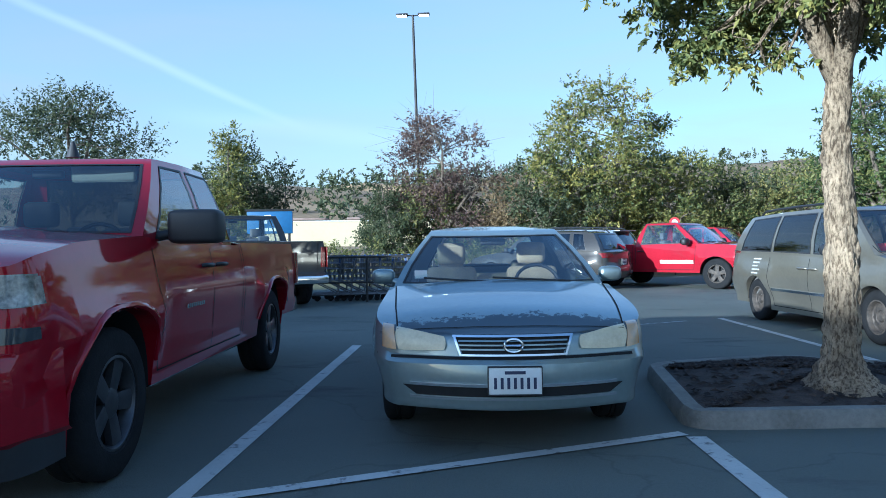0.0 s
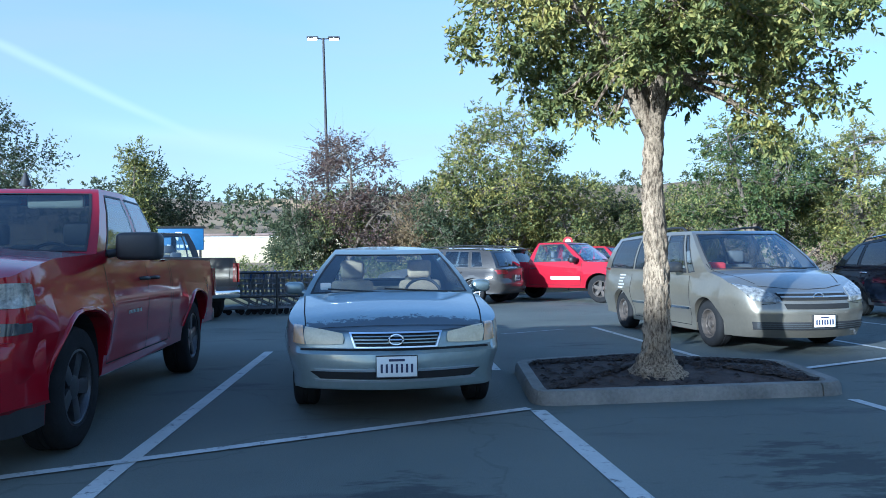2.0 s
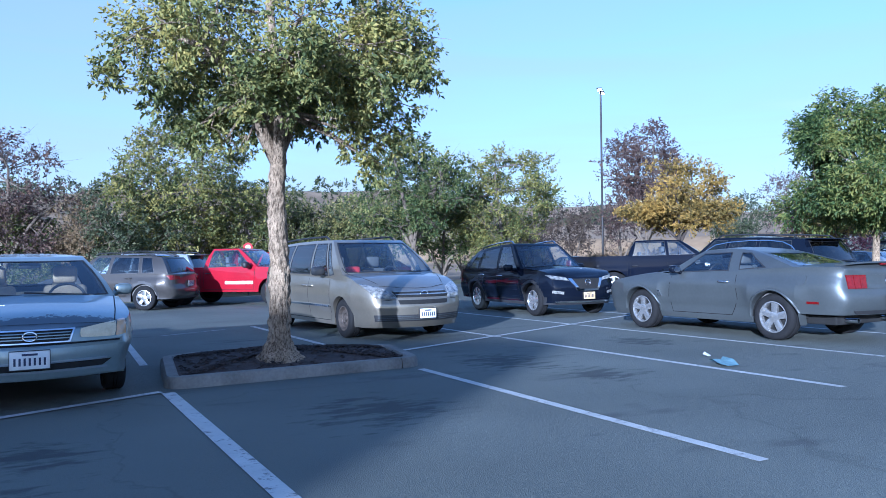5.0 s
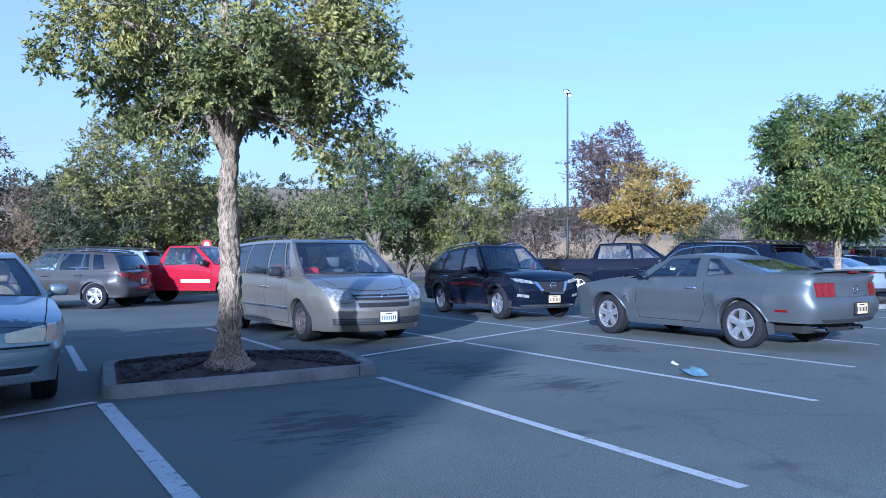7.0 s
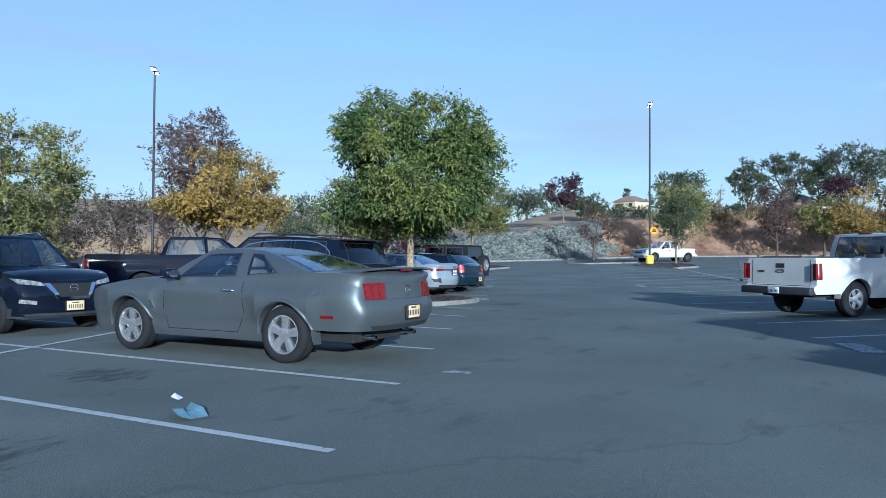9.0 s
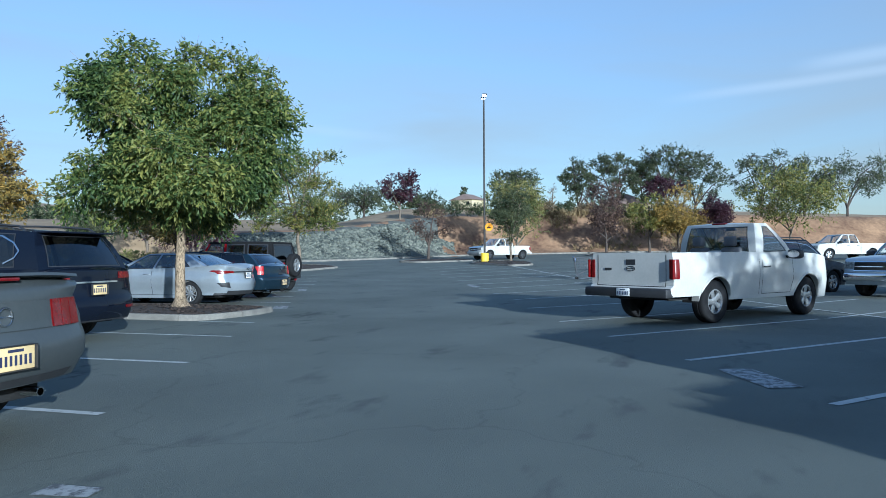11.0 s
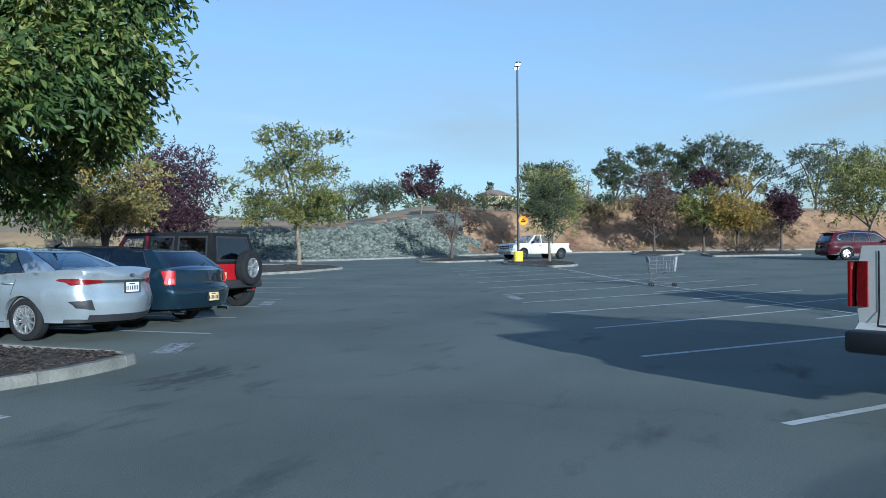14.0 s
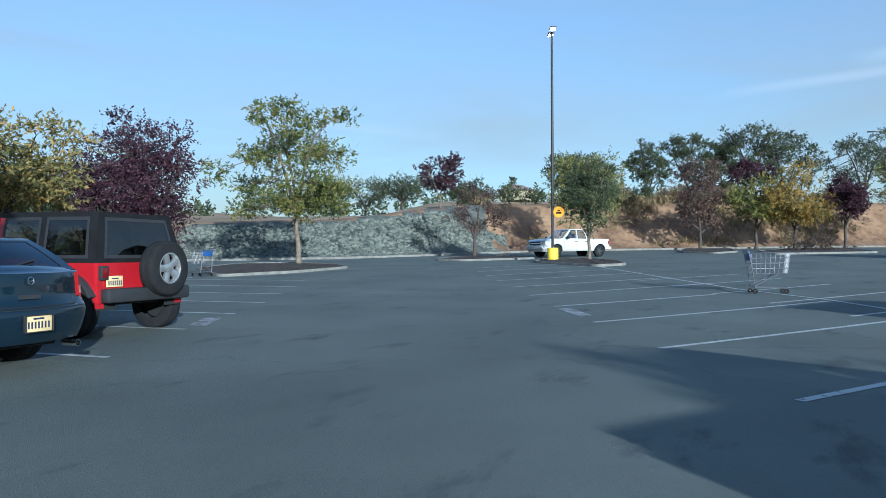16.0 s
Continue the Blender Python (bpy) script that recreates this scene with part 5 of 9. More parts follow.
def peeled(m):
    """Clear coat peeled off in a ragged patch along the bonnet's leading edge."""
    n, l = m.node_tree.nodes, m.node_tree.links
    b = n["Principled BSDF"]
    old = b.inputs["Base Color"].links[0].from_socket
    tc = n.new("ShaderNodeTexCoord")
    sx = n.new("ShaderNodeSeparateXYZ")
    l.new(tc.outputs["Object"], sx.inputs[0])
    no = n.new("ShaderNodeTexNoise")
    no.inputs["Scale"].default_value = 17
    no.inputs["Detail"].default_value = 8
    no.inputs["Roughness"].default_value = 0.7
    l.new(tc.outputs["Object"], no.inputs["Vector"])
    big = n.new("ShaderNodeTexNoise")
    big.inputs["Scale"].default_value = 2.3
    l.new(tc.outputs["Object"], big.inputs["Vector"])
    a = n.new("ShaderNodeMath")
    a.operation = "MULTIPLY_ADD"
    a.inputs[1].default_value = 0.42
    l.new(no.outputs[0], a.inputs[0])
    l.new(sx.outputs[0], a.inputs[2])
    a2 = n.new("ShaderNodeMath")
    a2.operation = "MULTIPLY_ADD"
    a2.inputs[1].default_value = 0.20
    l.new(big.outputs[0], a2.inputs[0])
    l.new(a.outputs[0], a2.inputs[2])
    gt = n.new("ShaderNodeMapRange")
    gt.inputs["From Min"].default_value = 2.495
    gt.inputs["From Max"].default_value = 2.505
    l.new(a2.outputs[0], gt.inputs["Value"])
    zz = n.new("ShaderNodeMapRange")
    zz.inputs["From Min"].default_value = 0.705
    zz.inputs["From Max"].default_value = 0.725
    l.new(sx.outputs[2], zz.inputs["Value"])
    mu = n.new("ShaderNodeMath")
    mu.operation = "MULTIPLY"
    l.new(gt.outputs[0], mu.inputs[0])
    l.new(zz.outputs[0], mu.inputs[1])
    mx = n.new("ShaderNodeMix")
    mx.data_type = "RGBA"
    mx.inputs[7].default_value = (0.10, 0.115, 0.13, 1)
    l.new(mu.outputs[0], mx.inputs[0])
    l.new(old, mx.inputs[6])
    l.new(mx.outputs[2], b.inputs["Base Color"])
    iv = n.new("ShaderNodeMath")
    iv.operation = "MULTIPLY_ADD"
    iv.inputs[1].default_value = -0.85
    iv.inputs[2].default_value = 0.9
    l.new(mu.outputs[0], iv.inputs[0])
    l.new(iv.outputs[0], b.inputs["Coat Weight"])


peeled(P_SILVERBLUE)


def old_sedan():
    S = sedan(4.79, 1.78, 1.47, 1.45, -1.22, P_SILVERBLUE, R=0.315, rim_r=0.19, rim_style="steel", rim_mat=M_RUST, arch=0.36, seat=M_CLOTH,
              creases=((0.56, 0.012, 0.05),), endw=0.76, corner=0.60, bow_f=0.17, sill=0.22, lip_f=0.29,
              deck=[(-2.395, 0.88), (-2.3, 0.97), (-1.7, 1.0), (-0.9, 0.975), (0.9, 0.94), (1.12, 0.95), (1.7, 0.87), (2.1, 0.80), (2.28, 0.765), (2.36, 0.742), (2.395, 0.72)],
              nose=[(0.2, -0.14), (0.30, -0.02), (0.50, 0.02), (0.575, 0.015), (0.60, -0.05), (0.70, -0.07), (0.78, -0.13)])
    S["cab"].update(hr=0.545, v1=0.90)
    root, skin, sh = build_vehicle("sedan", place(0.375, 4.56, -90.5, 4.79), "old silver-blue sedan with peeling bonnet paint and yellowed headlamps", S)
    pair_patches(root, skin, "front", "headlight", [(0.40, 0.635), (0.70, 0.625), (0.72, 0.765), (0.40, 0.715)], M_HEADLIGHT_OLD, "yellowed clouded headlamp", n=8, m=4, lift=0.012, round_=0.25)
    pair_patches(root, skin, "front", "indicator", [(0.705, 0.628), (0.80, 0.640), (0.80, 0.775), (0.725, 0.768)], M_CORNER, "beige corner lamp", n=4, m=4, lift=0.012)
    one_patch(root, skin, "front", "grille", [(-0.30, 0.615), (0.30, 0.615), (0.345, 0.722), (-0.345, 0.722)], M_DARK, "black grille", n=10, m=4, lift=0.006)
    bar_set(root, skin, "front", "grille_bar", -0.325, 0.325, (0.642, 0.667, 0.692), 0.009, P_SILVERBLUE, 0.014)
    for q in ([(-0.36, 0.714), (0.36, 0.714), (0.36, 0.727), (-0.36, 0.727)], [(-0.31, 0.605), (0.31, 0.605), (0.31, 0.616), (-0.31, 0.616)], [(0.305, 0.606), (0.318, 0.606), (0.36, 0.726), (0.345, 0.726)], [(-0.305, 0.606), (-0.318, 0.606), (-0.36, 0.726), (-0.345, 0.726)]):
        one_patch(root, skin, "front", "grille_trim", q, M_CHROME, "chrome trim", n=12, m=1, lift=0.02)
    emblem(root, skin, "front", 0.0, 0.668, 0.055, 0.038, lift=0.035)
    one_patch(root, skin, "front", "air_intake", [(-0.58, 0.375), (0.58, 0.375), (0.66, 0.43), (-0.66, 0.43)], M_DARK, "dark lower air slot", n=14, m=2, lift=0.006)
    for z0 in (0.362, 0.441):
        one_patch(root, skin, "front", "intake_trim", [(-0.62, z0 - 0.008), (0.62, z0 - 0.008), (0.62, z0 + 0.008), (-0.62, z0 + 0.008)], P_SILVER, "bright trim", n=16, m=1, lift=0.014)
    bm = bmesh.new()
    skin.ribbon(bm, "front", [(-0.84, 0.592), (0.84, 0.592)], 0.014, 0.004)
    part("bumper_gap", bm, M_SEAM, root, smooth=False)
    add_plate(root, skin, "front", 0.0, 0.475)
    for pts in ([(2.28, 0.70), (1.9, 0.74), (1.05, 0.80)], [(2.28, -0.70), (1.9, -0.74), (1.05, -0.80)], [(2.30, 0.70), (2.345, 0.35), (2.36, 0.0), (2.345, -0.35), (2.30, -0.70)]):
        bm = bmesh.new()
        skin.ribbon(bm, "top", pts, 0.010, 0.004)
        part("bonnet_gap", bm, M_SEAM, root, smooth=False)
    seams(root, skin, S, doors4(S, 1.0, 0.0, -1.0))
    handles(root, skin, [(0.12, 0.83), (-0.88, 0.85)], P_SILVERBLUE)
    both_sides(root, skin, "side_moulding", [(1.05, 0.52), (-0.82, 0.52), (-0.82, 0.565), (1.05, 0.565)], P_SILVERBLUE, n=16, m=1, lift=0.012)
    for s in (1, -1):
        add_mirror(root, 0.80, 0.80, 0.985, s, P_SILVERBLUE, 0.82)
    pair_patches(root, skin, "rear", "tail_light", [(0.42, 0.70), (0.80, 0.70), (0.80, 0.86), (0.42, 0.86)], M_TAIL, n=5, m=3)
    bm = bmesh.new()
    box(bm, 0.90, 0.905, 0.60, 0.70, 1.02, 1.085)
    st = part("windscreen_sticker", bm, M_WHITE, root, "small square sticker behind the windscreen", smooth=False)
    st.matrix_basis = Matrix.Translation((0.06, -1.26, -0.02))


def coupe():
    h = 4.77 / 2
    S = sedan(4.77, 1.88, 1.39, 1.42, -1.30, P_GREY, R=0.35, rim_r=0.235, tw=0.245, arch=0.405, flare=0.065, sill=0.24, beltz=1.0, lip_r=0.42,
              deck=[(-h, 1.02), (-h + 0.06, 1.10), (-h + 0.5, 1.11), (-1.3, 1.085), (-0.5, 1.02), (0.6, 0.975), (0.95, 1.01), (1.6, 0.96), (2.05, 0.88), (h, 0.78)], cowl=0.95, tail=-1.70,
              creases=((0.56, 0.022, 0.035), (0.42, -0.02, 0.10)), section=[(0.0, 0.90), (0.15, 0.945), (0.40, 0.955), (0.55, 0.985), (0.80, 1.0), (1.0, 0.92)],
              endw=0.78, endw_r=0.80, corner_r=0.48, bow_r=0.12, inset=0.0, nose=[(0.2, -0.12), (0.4, 0.0), (0.7, 0.02), (0.8, -0.03)],
              rump=[(0.30, -0.14), (0.44, -0.04), (0.58, 0.04), (0.70, 0.05), (0.75, 0.0), (1.02, -0.05), (1.10, 0.03)],
              cab=dict(hb=0.845, hr=0.56, ws=0.85, rf=0.27, rr=-0.72, rw=-1.62, zr=arc_roof(1.405, -0.18, 0.6, 0.055), bow=0.18, v0=0.10, v1=0.86,
                       pillars=[(0.66, 0.15, "side"), (-0.44, -0.34, "post"), (-0.63, -0.52, "side"), (-1.18, -0.64, "post")]), seat_x=-0.2, rear_x=-0.95)
    root, skin, sh = build_vehicle("coupe", pose(11.12, 5.79, 0, 0, 0, 90.5), "dark silver sports coupe with five-spoke alloy wheels and rear spoiler", S)
    # rear
    for s in (1, -1):
        for k in range(3):
            y0, y1 = 0.44 + k * 0.105, 0.44 + k * 0.105 + 0.098
            one_patch(root, skin, "rear", "tail_light", [(s * y0, 0.795), (s * y1, 0.795), (s * y1, 0.985), (s * y0, 0.985)], M_TAIL, "red three-bar tail lamp", n=3, m=3, lift=0.012)
    one_patch(root, skin, "rear", "rear_panel", [(-0.42, 0.795), (0.42, 0.795), (0.42, 0.985), (-0.42, 0.985)], P_GREY, "flat panel between the tail lamps", n=8, m=3, lift=0.006)
    emblem(root, skin, "rear", 0.0, 0.89, 0.055, 0.06, lift=0.02)
    add_plate(root, skin, "rear", 0.0, 0.63, M_PLATE_SUNLIT, M_INK)
    one_patch(root, skin, "rear", "diffuser", [(-0.60, 0.43), (0.60, 0.43), (0.66, 0.48), (-0.66, 0.48)], M_PLASTIC, "black lower valance", n=8, m=2, lift=0.006)
    # spoiler
    bm = bmesh.new()
    pts = [(-2.30 + 0.10 * (1 - (k / 5 - 1) ** 2) * -1 + 0.0, -0.72 + 1.44 * k / 10, 1.155 - 0.02 * abs(k / 5 - 1) ** 3) for k in range(11)]
    prev = None
    for x, y, z in pts:
        cur = [bm.verts.new(v) for v in ((x - 0.10, y, z + 0.02), (x - 0.11, y, z), (x + 0.05, y, z - 0.025), (x + 0.14, y, z - 0.01), (x + 0.05, y, z + 0.008))]
        if prev:
            for i in range(5):
                bm.faces.new((prev[i], prev[(i + 1) % 5], cur[(i + 1) % 5], cur[i]))
        else:
            bm.faces.new(cur)
        prev = cur
    bm.faces.new(list(reversed(prev)))
    bmesh.ops.recalc_face_normals(bm, faces=bm.faces)
    for y in (-0.5, 0.5):
        box(bm, -2.30, -2.22, y - 0.05, y + 0.05, 1.08, 1.15, 0.01)
    part("spoiler", bm, P_GREY, root, sharp=50)
    bm = bmesh.new()
    box(bm, -2.50, -2.46, -0.12, 0.12, 1.122, 1.145, 0.006)
    part("brake_light", bm, M_TAIL, root, "high red brake lamp", sharp=40)
    for y in (0.45, -0.45):
        bm = bmesh.new()
        lathe(bm, [(0.032, -0.14), (0.035, 0.14), (0.028, 0.14), (0.026, -0.14)], 16)
        bmesh.ops.rotate(bm, cent=(0, 0, 0), matrix=Matrix.Rotation(radians(90), 3, "Z"), verts=bm.verts)
        bmesh.ops.translate(bm, vec=(-2.20, y, 0.33), verts=bm.verts)
        part("exhaust_pipe", bm, M_CHROME, root, sharp=60)
        bm = bmesh.new()
        box(bm, -2.10, -1.75, y - 0.10, y + 0.10, 0.30, 0.40, 0.04)
        part("silencer", bm, M_DARK, root, sharp=50)
    both_sides(root, skin, "marker_light", [(-2.04, 0.57), (-1.86, 0.57), (-1.86, 0.605), (-2.04, 0.605)], M_TAIL, n=3, m=1)
    both_sides(root, skin, "fuel_cap", [(-1.86, 0.84), (-1.71, 0.84), (-1.71, 0.99), (-1.86, 0.99)], P_GREY, n=5, m=5, lift=0.005, round_=1.0)
    arch_lips(root, skin, S, P_GREY, 0.022, 0.022)
    seams(root, skin, S, [[(0.72, 0.95), (0.78, 0.60), (0.72, 0.34), (-0.52, 0.34), (-0.66, 0.60), (-0.62, 0.98)]])
    handles(root, skin, [(-0.40, 0.87)], M_CHROME)
    for s in (1, -1):
        add_mirror(root, 0.56, 0.86, 1.04, s, P_BLACKBLUE, 0.9)
    both_sides(root, skin, "fender_badge", [(0.92, 0.60), (1.0, 0.60), (0.99, 0.70), (0.95, 0.70)], M_CHROME, n=3, m=3, lift=0.006)
    pair_patches(root, skin, "front", "headlight", [(0.52, 0.60), (0.74, 0.60), (0.74, 0.73), (0.52, 0.73)], M_HEADLIGHT, n=5, m=4)
    one_patch(root, skin, "front", "grille", [(-0.48, 0.56), (0.48, 0.56), (0.48, 0.73), (-0.48, 0.73)], M_DARK, n=8, m=3)


def suv(L, W, H, xf, xr, paint_m, belt=1.0, **kw):
    h = L / 2
    S = dict(L=L, W=W, H=H, xf=xf, xr=xr, R=0.355, tw=0.225, rim_r=0.225, arch=0.41, sill=0.25, beltz=belt, lip_f=0.27, lip_r=0.32,
             deck=[(-h, belt + 0.02), (-h + 0.2, belt + 0.06), (0.5, belt), (h - 1.15, belt + 0.03), (h - 0.5, belt - 0.06), (h - 0.1, belt - 0.17), (h, belt - 0.24)],
             cowl=h - 1.15, tail=-h + 0.22, nose=[(0.25, -0.10), (0.42, 0.0), (0.66, 0.02), (0.9, -0.08)], rump=[(0.3, -0.06), (0.45, 0.03), (0.62, 0.04), (0.70, -0.02), (1.0, -0.05)],
             cab=dict(hb=W / 2 * 0.935, hr=W / 2 * 0.73, ws=h - 1.28, rf=h - 2.0, rr=-h + 0.45, rw=-h + 0.16, zr=arc_roof(H - 0.05, 0.0, 1.6, 0.06),
                      pillars=[(h - 1.42, h - 2.08, "side"), (h - 2.36, h - 2.45, "post"), (h - 2.44, h - 2.53, "dark"), (h - 3.36, h - 3.30, "post"), (h - 3.44, h - 3.38, "dark"), (-h + 0.55, -h + 0.72, "post")]),
             seat_x=h - 2.35, rear_x=h - 3.3, paint=paint_m, rear_glass=M_GLASS_DARK, category="suv")
    S.update(kw)
    return S


def cladding(S, top):
    """Black plastic round the arches and sills."""
    def near(c):
        for ax in (S["xf"], S["xr"]):
            if (c.x - ax) ** 2 + (c.z - S["R"]) ** 2 < (S["arch"] + 0.07) ** 2 and abs(c.y) > S["W"] / 2 * 0.8:
                return True
        return c.z < top
    return [("cladding", near, M_PLASTIC, "black plastic lower cladding")]


def rails(root, S, x0, x1, y, m):
    for s in (1, -1):
        bm = bmesh.new()
        zr = S["cab"]["zr"]
        pts = [(x0, s * y, zr(x0) + 0.0)] + [(x0 + (x1 - x0) * t, s * y, zr(x0 + (x1 - x0) * t) + 0.065) for t in (0.06, 0.25, 0.5, 0.75, 0.94)] + [(x1, s * y, zr(x1))]
        tube(bm, pts, 0.018, 6)
        part("roof_rail", bm, m, root, sharp=60)


def crossover():
    S = suv(4.52, 1.84, 1.70, 1.50, -1.205, P_BLACKBLUE, belt=1.0, rim_mat=M_ALLOY, rim_style="five", creases=((0.86, 0.012, 0.05), (0.45, -0.015, 0.12)),
            deck=[(-2.26, 1.02), (-2.06, 1.06), (0.5, 1.0), (1.11, 1.07), (1.76, 1.035), (2.08, 0.98), (2.22, 0.92), (2.26, 0.86)])
    S["cab"].update(zr=arc_roof(1.665, 0.30, 1.6, 0.115), hr=0.64, rr=-1.54, rw=-2.02)
    S["cab"]["pillars"][-1] = (-1.66, -1.34, "post")
    S["zones"] = cladding(S, 0.33)
    root, skin, sh = build_vehicle("suv", place(11.23, 10.07, -94, 4.52), "black-blue crossover with chrome grille and alloy wheels", S)
    pair_patches(root, skin, "front", "headlight", [(0.44, 0.80), (0.80, 0.84), (0.86, 0.93), (0.50, 0.87)], M_HEADLIGHT, n=8, m=3, lift=0.012)
    one_patch(root, skin, "front", "grille", [(-0.30, 0.60), (0.30, 0.60), (0.42, 0.84), (-0.42, 0.84)], M_DARK, "dark mesh grille", n=8, m=4)
    for s in (1, -1):
        one_patch(root, skin, "front", "grille_surround", [(s * 0.22, 0.60), (s * 0.28, 0.60), (s * 0.46, 0.85), (s * 0.37, 0.85)], M_CHROME, "chrome grille frame", n=2, m=6, lift=0.016)
    one_patch(root, skin, "front", "grille_surround", [(-0.28, 0.575), (0.28, 0.575), (0.26, 0.62), (-0.26, 0.62)], M_CHROME, "chrome grille frame", n=6, m=1, lift=0.016)
    emblem(root, skin, "front", 0.0, 0.76, 0.07, 0.065, lift=0.025)
    add_plate(root, skin, "front", 0.0, 0.47, M_PLATE_SUNLIT)
    pair_patches(root, skin, "front", "fog_light", [(0.58, 0.50), (0.80, 0.53), (0.80, 0.59), (0.58, 0.56)], M_HEADLIGHT, n=4, m=2)
    one_patch(root, skin, "front", "skid_trim", [(-0.70, 0.31), (0.70, 0.31), (0.74, 0.345), (-0.74, 0.345)], M_CHROME, "bright lower trim", n=14, m=1, lift=0.014)
    seams(root, skin, S, doors4(S, 0.92, -0.09, -0.98, 0.36, 0.97))
    handles(root, skin, [(0.05, 0.90), (-0.89, 0.92)], M_CHROME)
    for s in (1, -1):
        add_mirror(root, 0.65, 0.86, 1.06, s, P_BLACKBLUE, 1.05)
    rails(root, S, 0.25, -1.37, 0.60, M_CHROME)
    pair_patches(root, skin, "rear", "tail_light", [(0.55, 0.86), (0.84, 0.86), (0.84, 1.0), (0.55, 1.0)], M_TAIL, n=5, m=3)


def big_suv(m, label, paint_m, hatch=True):
    S = suv(4.95, 1.96, 1.80, 1.52, -1.38, paint_m, belt=1.06, R=0.375, arch=0.43, dark_sides=True)
    S["zones"] = cladding(S, 0.36)
    root, skin, sh = build_vehicle("suv", m, label, S)
    pair_patches(root, skin, "rear", "tail_light", [(0.50, 0.96), (0.90, 0.96), (0.90, 1.06), (0.50, 1.06)], M_TAIL, n=6, m=2)
    add_plate(root, skin, "rear", 0.0, 0.80, M_PLATE_SUNLIT)
    one_patch(root, skin, "rear", "rear_trim", [(-0.44, 0.90), (0.44, 0.90), (0.44, 0.925), (-0.44, 0.925)], M_CHROME, n=8, m=1, lift=0.014)
    pair_patches(root, skin, "rear", "reflector", [(0.60, 0.50), (0.85, 0.50), (0.85, 0.54), (0.60, 0.54)], M_TAIL, n=4, m=1)
    rails(root, S, 0.4, -1.9, 0.68, M_PLASTIC)
    bm = bmesh.new()
    zr = S["cab"]["zr"]
    box(bm, -2.28, -1.95, -0.64, 0.64, zr(-2.0) - 0.015, zr(-2.0) + 0.012, 0.008)
    part("tailgate_spoiler", bm, paint_m, root, sharp=40)
    for view in ("left", "right"):
        bm = bmesh.new()
        skin.ribbon(bm, view, [(1.0, 1.125), (0.72, 1.40), (0.4, 1.575), (0.0, 1.635), (-0.6, 1.66), (-1.2, 1.645), (-1.55, 1.60), (-1.80, 1.50), (-1.93, 1.38), (-1.88, 1.28), (-1.7, 1.20)], 0.022, 0.012)
        part("window_trim", bm, M_CHROME, root, "chrome window trim", smooth=False)
    seams(root, skin, S, doors4(S, 1.06, 0.0, -1.05, 0.38, 1.02))
    handles(root, skin, [(0.12, 0.95), (-0.95, 0.97)], paint_m)
    for s in (1, -1):
        add_mirror(root, 0.80, 0.92, 1.12, s, paint_m, 1.05)
    pair_patches(root, skin, "front", "headlight", [(0.50, 0.80), (0.86, 0.82), (0.86, 0.93), (0.50, 0.90)], M_HEADLIGHT, n=5, m=3)
    one_patch(root, skin, "front", "grille", [(-0.46, 0.62), (0.46, 0.62), (0.46, 0.88), (-0.46, 0.88)], M_DARK, n=8, m=3)
    return root


